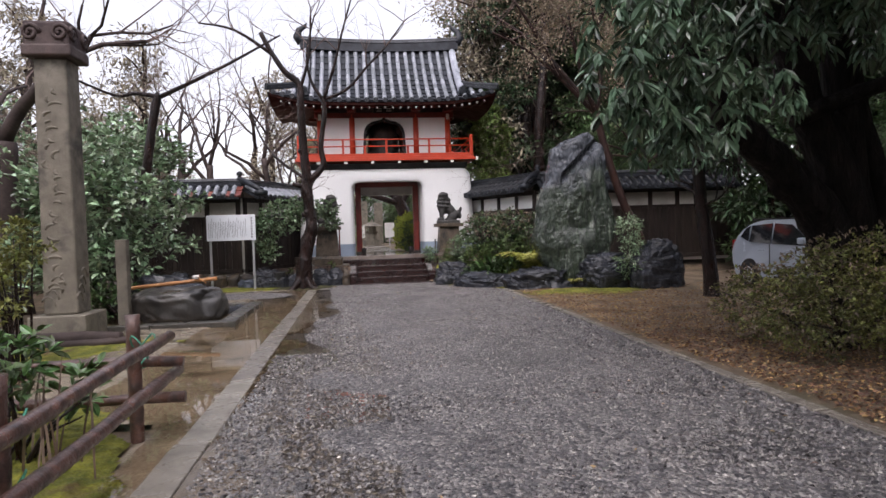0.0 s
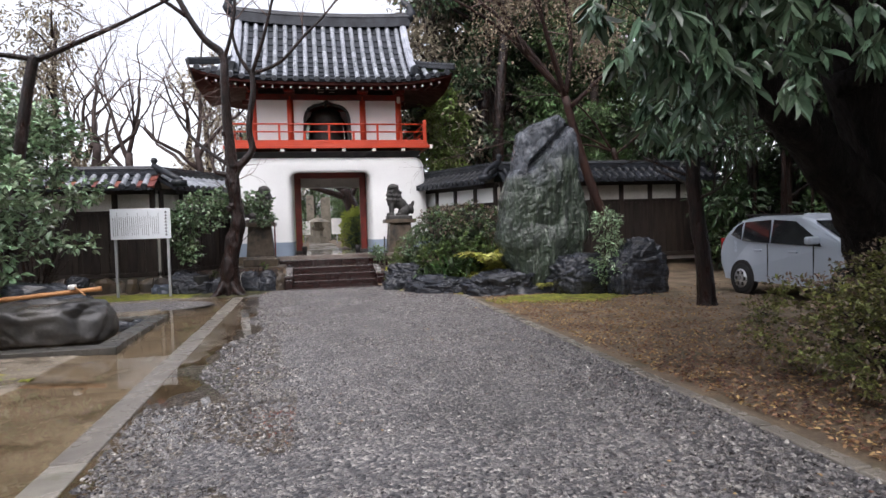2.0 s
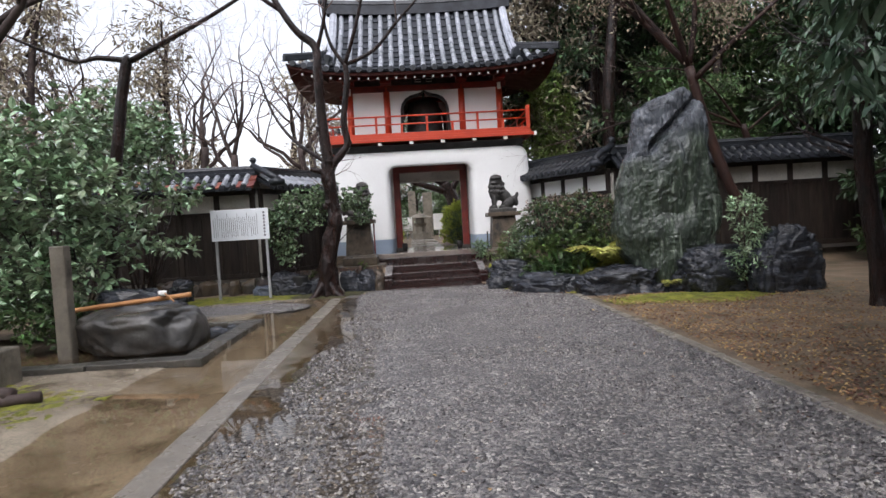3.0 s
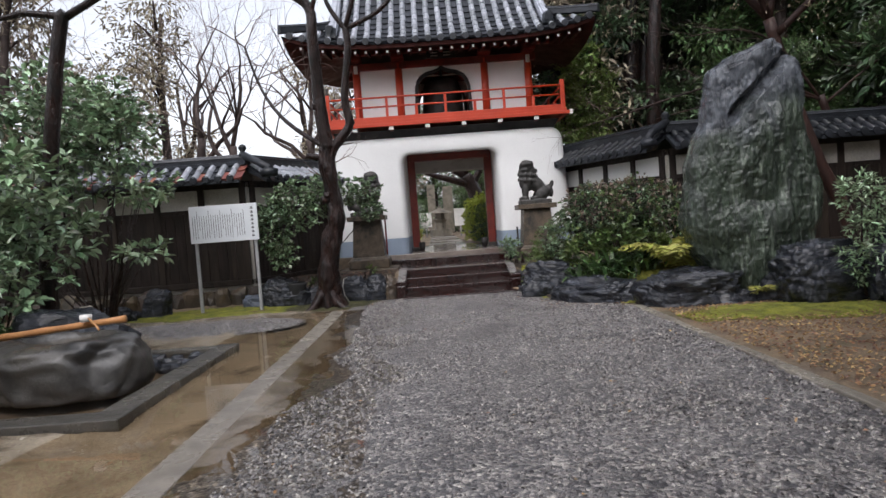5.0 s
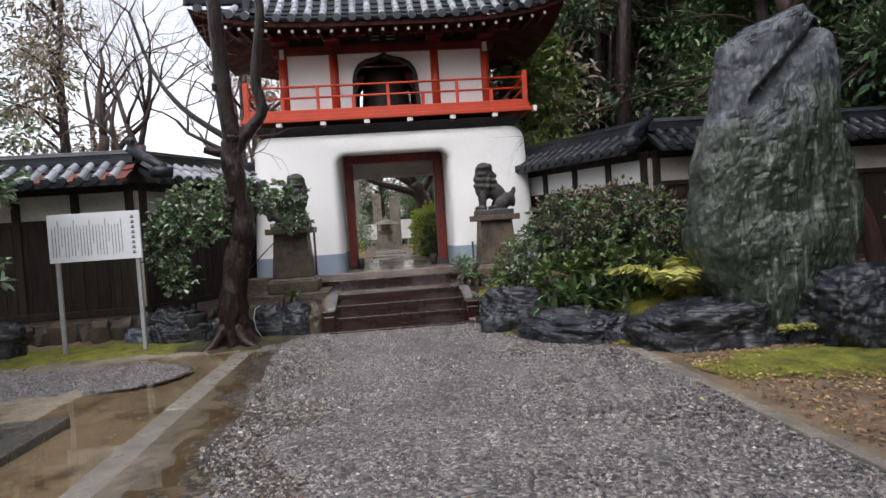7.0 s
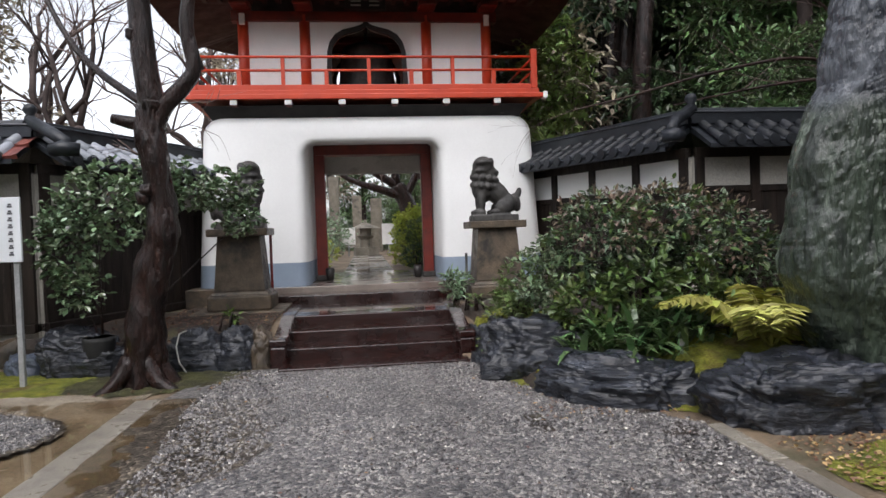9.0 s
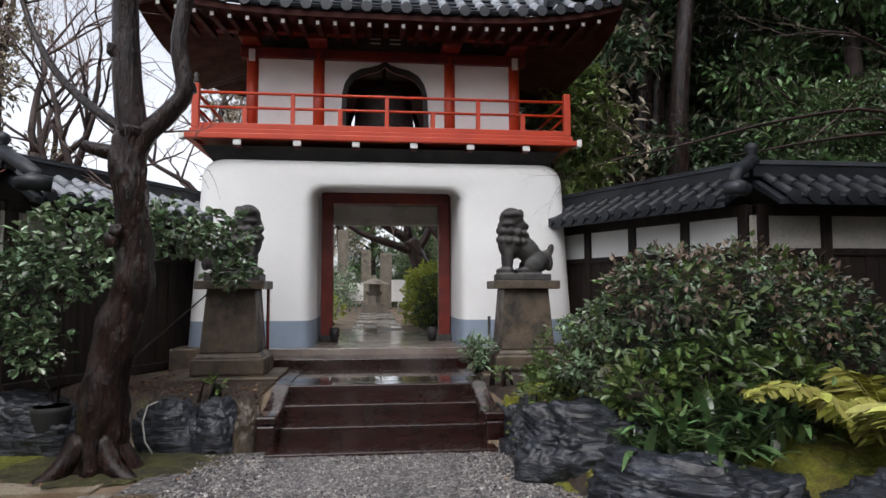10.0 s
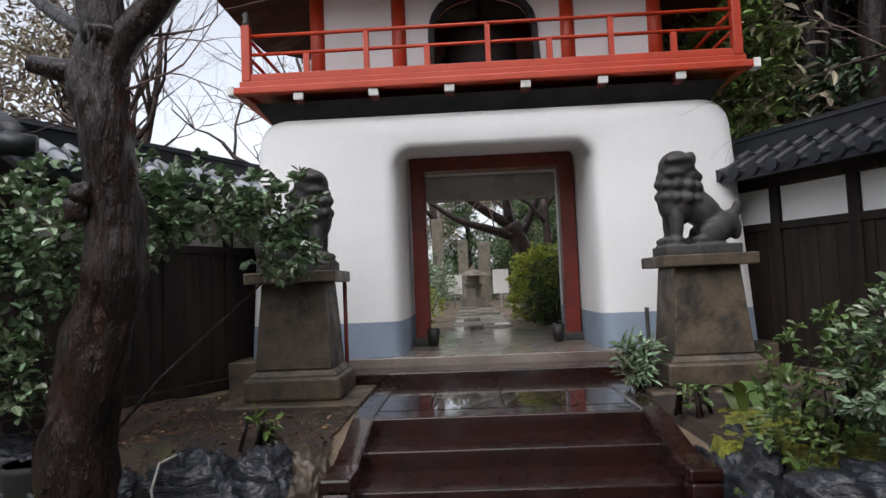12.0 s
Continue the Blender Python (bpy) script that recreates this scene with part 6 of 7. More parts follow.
runs.append((trunk, list(np.interp(np.linspace(0, 1, len(trunk)), [0, 0.06, 0.16, 0.3, 0.5, 0.56, 0.6, 0.66, 0.8, 0.86, 0.93, 1], [0.36, 0.26, 0.225, 0.205, 0.165, 0.178, 0.16, 0.15, 0.155, 0.175, 0.155, 0.14])), 40))
runs.append(limb(smooth_path([(-1.17, Y0, 2.95), (-1.24, Y0, 3.5), (-1.27, Y0, 4.1), (-1.28, Y0 - 0.1, 5.0), (-1.30, Y0 - 0.1, 5.55), (-1.66, Y0 - 0.15, 5.87), (-1.99, Y0 - 0.2, 6.37), (-2.25, Y0 - 0.2, 6.9)]), 0.135, 0.06))
runs.append(limb(smooth_path([(-1.17, Y0, 2.75), (-1.05, Y0, 3.0), (-0.86, Y0, 3.2), (-0.73, Y0, 3.42), (-0.79, Y0, 3.9), (-0.66, Y0, 4.75), (-0.68, Y0, 5.2)]), 0.105, 0.06))
for e in ([(-0.68, Y0, 5.15), (-0.98, Y0, 5.65), (-1.08, Y0, 6.4), (-0.85, Y0, 7.4)], [(-0.68, Y0, 5.15), (-0.02, Y0, 5.45), (0.53, Y0, 6.05), (1.06, Y0, 6.6), (1.6, Y0, 7.3)],
          [(-0.68, Y0, 5.15), (-0.37, Y0 - 0.2, 5.95), (-0.1, Y0 - 0.3, 6.9), (0.2, Y0 - 0.3, 7.9)], [(-1.28, Y0 - 0.1, 5.4), (-1.0, Y0 - 0.3, 6.3), (-0.9, Y0 - 0.4, 7.5)],
          [(-2.0, Y0 - 0.2, 6.35), (-2.9, Y0 - 0.4, 6.9), (-3.8, Y0 - 0.3, 7.1)], [(-1.22, Y0, 3.0), (-2.0, Y0 + 0.5, 3.6), (-2.5, Y0 + 0.8, 4.3), (-2.8, Y0 + 0.9, 5.2)]):
    path = smooth_path(e)
    runs.append(limb(path, 0.052, 0.02, 8))
    for q in (len(path) // 2, len(path) * 3 // 4, len(path) - 1):
        for _ in range(2):
            grow(rng, path[q], np.array((rng.normal(0, 0.7), rng.normal(0, 0.5), 0.6)), 0.8, 0.016, 2, runs, tips, 0.3, 0.1, (2, 3))
for q in trunk[-20::8]:
    grow(rng, q, (rng.normal(0, 1), 0.2, 0.3), 0.5, 0.014, 2, runs, tips)
runs.append(limb([(-1.18, Y0, 2.78), (-1.42, Y0 - 0.03, 2.83), (-1.58, Y0 - 0.05, 2.87)], 0.085, 0.05))
for a in range(5):
    an = a * 1.25 + (0.0, 0.5, -0.3, 0.2, 0.6)[a]
    runs.append(limb(smooth_path([(-1.41 + 0.1 * math.cos(an), Y0 + 0.1 * math.sin(an), 0.30), (-1.41 + 0.3 * math.cos(an), Y0 + 0.28 * math.sin(an), 0.06), (-1.41 + (0.42 + 0.05 * a) * math.cos(an), Y0 + 0.42 * math.sin(an), -0.06)], 3), 0.12, 0.05))
tree("bare_tree", (-1.41, Y0, 0), "leafless tree with dark wet bark forking before the gate", runs, BARK)
for i, (x, y, z, s) in enumerate(((-1.29, Y0 - 0.10, 2.02, 0.10), (-1.24, Y0 - 0.13, 2.10, 0.085), (-1.12, Y0 - 0.12, 2.30, 0.07), (-1.28, Y0 - 0.06, 2.70, 0.11), (-1.34, Y0 - 0.06, 3.75, 0.09), (-0.70, Y0, 3.44, 0.085))):
    rock("burl", (x, y + 0.03, z - s * 0.7), (s * 0.75, s * 0.75, s * 1.5), BARK, 20 + i, bpy.data.objects["bare_tree"], 0.16, 4, flat=0.95)

bpy.data.objects["bare_tree"].location.x -= 0.12

# reddish leaning tree behind the standing stone, with a twiggy head
rng = np.random.default_rng(5)
runs, tips = [], []
runs.append(limb(smooth_path([(8.0, 17.0, 0.0), (7.86, 17.0, 1.07), (7.45, 17.0, 1.95), (7.02, 17.0, 3.18), (6.63, 16.96, 4.55)]), 0.135, 0.10))
for e in ([(6.2, 15.85, 4.35), (5.2, 15.6, 5.2), (4.3, 15.2, 5.75), (3.3, 14.8, 6.1)], [(6.2, 15.85, 4.35), (6.3, 15.7, 5.46), (6.1, 15.6, 6.8), (5.8, 15.5, 8)], [(6.3, 15.8, 4.1), (7.1, 15.3, 4.9), (7.9, 15.0, 5.6)], [(6.2, 15.85, 4.3), (5.5, 15.2, 5.6), (5.2, 14.9, 6.6)],
          [(6.2, 15.85, 4.35), (5.0, 16.2, 6.0), (3.8, 16.5, 7.0), (2.7, 16.6, 7.5)], [(6.2, 15.85, 4.35), (5.6, 16.0, 6.5), (4.8, 16.2, 8.0)], [(5.2, 15.6, 5.2), (4.4, 15.2, 6.3), (3.7, 15.0, 7.2)], [(6.1, 15.6, 6.4), (6.6, 15.4, 7.4), (7.2, 15.2, 8.4)]):
    path = smooth_path([(x * 1.07, y * 1.07, 1.5 + (z - 1.5) * 1.07) for x, y, z in e])
    runs.append(limb(path, 0.065, 0.022, 8))
    for q in path[4::2]:
        grow(rng, q, np.array((rng.normal(0, 0.8), rng.normal(0, 0.6), 0.45)), 0.85, 0.016, 3, runs, tips, 0.35, 0.05, (2, 3), 0.7, 0.8)
tp = np.array([t[0] for t in tips])
tree("red_barked_tree", (8.0, 17.0, 0.2), "red-brown leaning tree with a bare twiggy crown behind the stone", runs, BARK_RED)
t = bpy.data.objects["red_barked_tree"]
sel = tp[rng.integers(0, len(tp), 17000)] + rng.normal(0, 0.24, (17000, 3))
leaves("withered_foliage", rng, sel, rng.normal(0, 1, (17000, 3)), 0.075, 0.018, leafmat("withered_buff_leaf", (0.34, 0.27, 0.19), (0.2, 0.155, 0.11), 0.6), t, "few withered buff leaves", droop=0.5)

# evergreen with large drooping leaves over the verge, on a cluster of dark trunks
rng = np.random.default_rng(12)
runs, tips = [], []
for e, r0, r1 in (([(7.15, 8.45, -0.1), (7.0, 8.45, 0.7), (6.65, 8.4, 1.5), (5.9, 8.25, 2.2), (5.1, 8.0, 2.75), (4.5, 7.8, 3.25), (4.0, 7.4, 4.2)], 0.40, 0.13),
                  ([(7.35, 8.6, -0.1), (7.25, 8.6, 1.0), (6.95, 8.5, 2.1), (6.4, 8.4, 3.2), (5.7, 8.2, 5.0)], 0.42, 0.20),
                  ([(7.55, 8.75, -0.1), (7.5, 8.8, 1.2), (7.25, 8.7, 2.6), (7.0, 8.5, 4.2), (6.7, 8.2, 6)], 0.38, 0.18),
                  ([(8.1, 8.6, -0.1), (8.05, 8.7, 0.9), (7.75, 8.7, 2.2), (7.3, 8.6, 3.6), (7.0, 8.2, 5.4)], 0.24, 0.13),
                  ([(6.1, 8.3, 2.9), (7.2, 7.9, 3.3), (8.4, 7.4, 3.5), (9.2, 7.0, 3.9)], 0.14, 0.06),
                  ([(5.4, 8.1, 3.6), (4.6, 7.2, 4.2), (3.6, 6.6, 4.4), (2.9, 6.2, 4.2)], 0.09, 0.03), ([(5.9, 8.2, 4.0), (5.4, 7.0, 4.6), (5.2, 5.8, 4.8), (5.1, 5.0, 4.5)], 0.09, 0.03)):
    path = smooth_path(e)
    runs.append(limb(path, r0, r1, 18))
    for q in path[len(path) // 2::3]:
        if q[2] > 2.6:
            grow(rng, q, np.array((rng.normal(-0.4, 0.8), rng.normal(-0.4, 0.7), 0.2)), 0.9, 0.022, 2, runs, tips, 0.3, 0.0, (2, 2), 0.7, 0.7)
blobs = [(2.9, 6.5, 3.2, 0.50, 0.6, 0.7), (3.05, 6.6, 2.75, 0.45, 0.45, 0.35), (3.7, 6.5, 2.65, 0.45, 0.45, 0.35), (3.35, 6.5, 3.2, 0.5, 0.5, 0.4), (4.6, 6.6, 2.9, 0.5, 0.5, 0.3), (3.4, 6.4, 3.9, 0.8, 0.8, 0.7), (4.1, 6.6, 3.1, 0.6, 0.6, 0.5), (4.2, 6.6, 4.2, 1.0, 0.9, 0.8), (5.1, 6.6, 3.9, 0.9, 1.0, 0.6), (6.0, 6.8, 3.9, 1.0, 0.9, 0.6), (7.0, 7.0, 4.2, 1.1, 0.9, 0.7),
         (5.3, 7.0, 5.0, 1.7, 1.3, 0.7), (8.0, 7.2, 4.3, 1.0, 1.0, 0.7), (3.7, 7.3, 2.7, 0.5, 0.5, 0.45), (4.7, 7.6, 4.6, 1.2, 0.9, 0.8), (9.0, 7.5, 4.6, 1.0, 0.9, 0.8), (6.8, 7.4, 5.4, 1.6, 1.2, 0.7), (4.3, 8.3, 2.6, 0.4, 0.4, 0.4)]
bp_, bd_ = blob_points(rng, blobs, 620, 0.2)
rosette = np.repeat(bp_, 12, 0) + rng.normal(0, 0.03, (620 * 12, 3))
ang = rng.uniform(0, 6.28, 620 * 12)
rd = np.stack([np.cos(ang), np.sin(ang), -0.25 + 0 * ang], 1)
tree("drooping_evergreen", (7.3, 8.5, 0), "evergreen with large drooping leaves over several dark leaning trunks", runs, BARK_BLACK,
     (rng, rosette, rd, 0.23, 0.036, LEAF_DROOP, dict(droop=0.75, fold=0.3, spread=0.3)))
tt = bpy.data.objects["drooping_evergreen"]
# last three clumps are out of view, added to darken the ground
extra, ed = blob_points(rng, [(5.6, 8.6, 5.6, 3.2, 1.6, 1.2), (8.0, 8.6, 5.0, 2.2, 1.4, 1.2), (10.0, 8.0, 4.6, 1.6, 1.4, 1.3), (6.0, 5.2, 5.6, 2.2, 1.5, 0.9), (8.2, 4.6, 5.2, 2.0, 1.6, 1.0), (5.6, 2.6, 5.8, 2.2, 1.6, 0.9)], 13000, 0.1)
leaves("upper_crown", rng, extra, ed, 0.19, 0.034, LEAF_DARK, tt, "", droop=0.6)

# unseen overhead leaves, added only to shade the near verge and gravel
over, od = blob_points(rng, [(5.6, 4.6, 5.2, 2.1, 2.2, 0.6), (7.8, 3.6, 5.0, 2.0, 2.2, 0.7), (5.0, 1.6, 5.5, 2.0, 2.0, 0.6)], 4200, 0.1)
leaves("lower_crown", rng, over, od, 0.24, 0.05, LEAF_DROOP, tt, "", droop=0.6)

# young tree on the verge
rng = np.random.default_rng(14)
runs, tips = [], []
pth = smooth_path([(7.08, 12.0, -0.1), (7.05, 12.0, 0.15), (6.98, 12.0, 0.9), (6.85, 12.0, 1.8), (6.75, 11.9, 2.6), (6.7, 11.8, 3.6)])
runs.append((pth, list(np.interp(np.linspace(0, 1, len(pth)), [0, 0.08, 0.2, 1], [0.30, 0.2, 0.155, 0.10])), 12))
for q in pth[12:]:
    grow(rng, q, (rng.normal(0, 1), rng.normal(0, 1), 0.5), 0.9, 0.03, 2, runs, tips)
p_, d_ = blob_points(rng, [(6.7, 11.8, 3.6, 1.0, 1.0, 0.8), (6.3, 11.4, 3.0, 0.6, 0.6, 0.5), (7.4, 12.0, 4.4, 1.3, 1.2, 0.9), (7.2, 11.6, 2.7, 0.5, 0.5, 0.4)], 1800, 0.2)
tree("verge_tree", (7.08, 12.0, 0), "dark-trunked young evergreen on the bare verge", runs, BARK, (rng, p_, d_, 0.17, 0.03, LEAF_DROOP, dict(droop=0.6)))

# slender red trunk at the edge of the wood
rng = np.random.default_rng(15)
runs, tips = [], []
runs.append(limb(smooth_path([(9.06, 9.0, -0.1), (9.03, 9.0, 1.5), (9.02, 9.0, 3.0), (8.9, 9.0, 5.0), (8.9, 9.0, 9.0)]), 0.15, 0.09))
tree("red_trunk_tree", (9.06, 9.0, 0), "slender straight red-brown trunk at the wood's edge", runs, material("rust_red_bark", (0.24, 0.075, 0.04), (0.13, 0.045, 0.03), 3, (0.5, 0.8), 0.6, 30, stretch=(1, 1, 0.3)))

# ---------------------------------------------------------------- shrubs
shrub("azalea_bush", (5.4, 6.6, 0), [(-0.35, -0.3, 0.55, 0.85, 0.9, 0.52), (0.7, 0.3, 0.70, 1.1, 1.0, 0.60), (-0.30, 0.85, 0.45, 0.70, 0.6, 0.45), (1.6, -0.2, 0.65, 1.2, 1.1, 0.65), (0.3, -1.2, 0.55, 1.0, 0.8, 0.55), (2.2, 1.0, 0.7, 1.1, 1.0, 0.65)],
      30000, (0.052, 0.013), LEAF_OLIVE, "rounded olive-green azalea bush with bronze leaf tips on the verge", seed=3, stems=30, shell=0.55)
tagged(leaves("bronze_foliage", np.random.default_rng(77), *blob_points(np.random.default_rng(78), [(5.05, 6.3, 0.55, 0.85, 0.9, 0.52), (6.1, 6.9, 0.70, 1.1, 1.0, 0.60), (5.1, 7.45, 0.45, 0.70, 0.6, 0.45)], 3500, 0.9), 0.05, 0.013, LEAF_BRONZE,
              bpy.data.objects["azalea_bush"], "bronze and russet leaf tips"))
# bed beside the standing stone
shrub("nandina_shrub", (3.9, 17.5, 0.4), [(-0.45, 0.0, 1.0, 0.6, 0.5, 0.55), (0.3, 0.1, 1.15, 0.65, 0.5, 0.5), (0.9, -0.1, 0.9, 0.6, 0.5, 0.55), (-0.9, 0.05, 0.6, 0.45, 0.4, 0.5), (0.1, 0.1, 0.6, 0.8, 0.4, 0.5), (1.4, -0.2, 0.55, 0.5, 0.5, 0.5)],
      8200, (0.078, 0.021), LEAF_MIXED, "dense green shrub with purplish tips on the bed", seed=5, stems=26, shell=0.4)
tagged(leaves("bronze_foliage", np.random.default_rng(7), *blob_points(np.random.default_rng(8), [(3.5, 17.4, 1.62, 0.55, 0.45, 0.35), (4.3, 17.5, 1.72, 0.6, 0.45, 0.3), (4.9, 17.3, 1.4, 0.5, 0.4, 0.4)], 1100, 0.7), 0.08, 0.02, LEAF_BRONZE,
              bpy.data.objects["nandina_shrub"], "purplish bronze leaf tips"))
shrub("nandina_shrub", (3.75, 17.15, 0.3), [(-0.5, 0.0, 0.45, 0.45, 0.35, 0.35), (0.1, -0.05, 0.55, 0.5, 0.35, 0.4), (0.65, -0.05, 0.5, 0.4, 0.35, 0.38)], 900, (0.12, 0.032), LEAF_FRESH, "lower shoots with fresh green whorled leaves on the bed", seed=51, stems=12, shell=0.4)
shrub("small_leaved_shrub", (2.75, 18.2, 0.3), [(0.0, 0.0, 0.55, 0.40, 0.35, 0.45), (0.3, -0.1, 0.75, 0.35, 0.3, 0.4), (-0.2, -0.2, 0.35, 0.3, 0.3, 0.3)], 1700, (0.06, 0.016), LEAF_FRESH, "light green small-leaved shrub beside the pedestal", seed=6, stems=14, shell=0.3)


def blades(name, at, count, length, width, mat, label, seed, lean=0.9, category="plant"):
    """A clump of broad strap leaves arching from the ground."""
    r = np.random.default_rng(seed)
    root = thing(name, at, label, category)
    V, F = [], []
    for i in range(count):
        a, ln, wd = r.uniform(0, 6.28), length * r.uniform(0.6, 1.2), width * r.uniform(0.7, 1.2)
        le = lean * r.uniform(0.4, 1.2)
        o = np.array(at) + np.array((r.normal(0, 0.16), r.normal(0, 0.12), 0.0))
        h, s = np.array((math.cos(a), math.sin(a), 0)), np.array((-math.sin(a), math.cos(a), 0))
        b = len(V)
        for k in range(6):
            t = k / 5
            c = o + h * ln * le * t ** 1.4 * 0.8 + np.array((0, 0, ln * (t - 0.62 * le * t * t)))
            w = wd * (math.sin(math.pi * min(1, 0.12 + t * 0.88)) ** 0.8) + 0.003
            V += [tuple(c - s * w + np.array((0, 0, 0.25 * w))), tuple(c), tuple(c + s * w + np.array((0, 0, 0.25 * w)))]
        F += [(b + k * 3 + j, b + k * 3 + j + 1, b + k * 3 + j + 4, b + k * 3 + j + 3) for k in range(5) for j in range(2)]
    mesh_part("leaf_clump", V, F, mat, root, smooth=True)
    return root


STRAPLEAF = wet(leafmat("dull_strap_leaf", (0.130, 0.205, 0.080), (0.052, 0.100, 0.036), 0.2, 0.7), 0.6, 0.12)
for i, (x, y) in enumerate(((3.15, 16.75), (3.55, 16.6), (3.9, 16.55), (3.35, 17.0), (3.75, 16.9), (4.15, 16.75))):
    blades("strap_leaf_plant", (x, y, ground_height(x, y)), 50, 0.58, 0.03, STRAPLEAF, "clump of arching dark green strap leaves on the bed", 40 + i, 1.15)


def fern(at, fronds, length, mat, label, seed):
    """Feathery fronds: a midrib with pairs of tapering leaflets."""
    r = np.random.default_rng(seed)
    root = thing("fern", at, label, "fern", "ferns of the bed")
    pos, dire, ribs, size = [], [], [], []
    for i in range(fronds):
        a, ln = r.uniform(0, 6.28), length * r.uniform(0.7, 1.15)
        h, s = np.array((math.cos(a), math.sin(a), 0)), np.array((-math.sin(a), math.cos(a), 0))
        pts = [np.array(at) + h * ln * t * 0.9 + np.array((0, 0, ln * (1.15 * t - 0.8 * t * t))) for t in np.linspace(0, 1, 22)]
        ribs.append((pts, [0.006 - 0.0002 * k for k in range(22)], 4))
        for k in range(3, 22):
            for sg in (-1, 1):
                for rep in range(1):
                    pos.append(pts[k] + r.normal(0, 0.006, 3))
                    dire.append(s * sg + h * 0.45 + np.array((0, 0, -0.1)))
                    size.append(0.25 + 0.95 * (1 - k / 22) ** 0.7 * min(1.0, k / 6))
    tubes("midrib", ribs, mat, root)
    n_ = len(pos)
    leaves("frond_foliage", r, np.array(pos), np.array(dire), length * 0.27 * np.array(size), length * 0.045 * np.array(size), mat, root, spread=0.08, fold=0.1)


fern((4.68, 16.2, 0.36), 18, 1.12, LEAF_YELLOW, "yellow-green fern beside the standing stone", 1)
fern((5.0, 16.35, 0.45), 7, 0.9, LEAF_YELLOW, "yellow-green fern beside the standing stone", 2)
fern((5.25, 15.0, 0.05), 7, 0.40, LEAF_YELLOW, "small yellow-green fern between the boulders", 3)
fern((5.6, 14.75, 0.05), 8, 0.35, LEAF_FRESH, "small green fern between the boulders", 4)
shrub("pale_rosette_shrub", (6.35, 14.35, 0.1), [(0.0, 0.0, 1.35, 0.36, 0.3, 0.32), (0.1, 0, 0.95, 0.3, 0.3, 0.25), (0.0, -0.1, 0.45, 0.5, 0.35, 0.36), (0.45, -0.1, 0.55, 0.35, 0.3, 0.3), (-0.2, 0, 0.25, 0.35, 0.3, 0.22)],
      2300, (0.10, 0.016), LEAF_PALE, "pale green shrub against the dark boulder", seed=9, stems=12, shell=0.3)
shrub("camellia_shrub", (-2.2, 18.75, 0.1), [(0.0, 0.0, 1.9, 0.65, 0.45, 0.55), (-0.45, 0.1, 1.5, 0.5, 0.4, 0.6), (0.4, 0.2, 2.05, 0.5, 0.4, 0.45), (0.85, 0.5, 2.15, 0.55, 0.4, 0.36), (1.3, 0.85, 2.1, 0.4, 0.32, 0.36), (-0.3, 0, 0.95, 0.35, 0.3, 0.35), (1.45, 0.8, 1.75, 0.3, 0.28, 0.25)],
      4600, (0.09, 0.032), LEAF_CAMELLIA, "glossy evergreen shrub growing over the wall and pedestal", seed=10, stems=3, shell=0.3)
for x, y, z, s in ((-1.95, 18.9, 0.3, 31), (-0.75, 18.85, 0.45, 32), (2.35, 19.2, 0.5, 33), (2.30, 18.0, 0.05, 34)):
    shrub("seedling", (x, y, z), [(0, 0, 0.12, 0.14, 0.12, 0.12)], 60, (0.075, 0.02), LEAF_FRESH, "small fresh green seedling on the bed", "plant", s, 5, shell=0.1)
shrub("dwarf_shrub", (2.28, 20.35, 0.5), [(0, 0, 0.3, 0.24, 0.2, 0.2), (-0.1, -0.1, 0.15, 0.2, 0.2, 0.12)], 260, (0.13, 0.02), LEAF_PALE, "small dark green shrub beside the landing", "shrub", 35, 8, shell=0.1)
blades("broad_leaf_plant", (2.85, 19.35, 0.48), 9, 0.34, 0.06, LEAF_FRESH, "few bright green rounded leaves by the pedestal", 36)
# big pale-leaved shrub behind the basin
shrub("pale_evergreen", (-4.75, 13.4, 0), [(0.0, -0.2, 2.3, 1.1, 0.9, 0.75), (-0.9, 0, 2.4, 1.0, 0.9, 0.8), (0.55, 0.3, 1.75, 0.8, 0.7, 0.5), (-0.4, 0.1, 3.1, 0.9, 0.8, 0.6), (-1.4, 0.2, 1.5, 0.9, 0.8, 0.8), (0.1, -0.3, 1.2, 0.9, 0.7, 0.5), (-0.7, -0.3, 0.8, 0.8, 0.6, 0.5)],
      5600, (0.155, 0.048), LEAF_PALE, "tall evergreen shrub with wet pale green leaves by the basin", seed=20, stems=22, shell=0.35)
shrub("pale_evergreen", (-5.2, 16.85, 0), [(0.0, 0.0, 3.1, 1.0, 0.8, 0.6), (-1.0, 0.2, 2.8, 1.0, 0.8, 0.8), (0.75, 0.0, 2.45, 0.75, 0.55, 0.40), (-0.5, 0, 4.0, 1.2, 1.0, 0.75), (-1.6, 0, 1.6, 0.9, 0.8, 0.8), (0.75, -0.1, 1.35, 0.5, 0.35, 0.2), (0.5, 0, 3.6, 0.7, 0.6, 0.4)],
      4600, (0.155, 0.048), LEAF_PALE, "tall thin evergreen with pale leaves before the wall", seed=21, stems=24, shell=0.3)
shrub("golden_shrub", (-3.75, 7.4, 0), [(0.0, 0.0, 1.45, 0.42, 0.4, 0.36), (-0.6, 0.2, 1.2, 0.7, 0.6, 0.6), (0.05, -0.2, 0.95, 0.3, 0.3, 0.28), (-1.2, 0, 1.2, 0.7, 0.6, 0.7)], 3600, (0.075, 0.018), leafmat("yellowing_leaf", (0.20, 0.20, 0.04), (0.10, 0.12, 0.03), 0.4, 0.5),
      "yellow-green shrub with thin stems by the fence", seed=22, stems=26, shell=0.3)
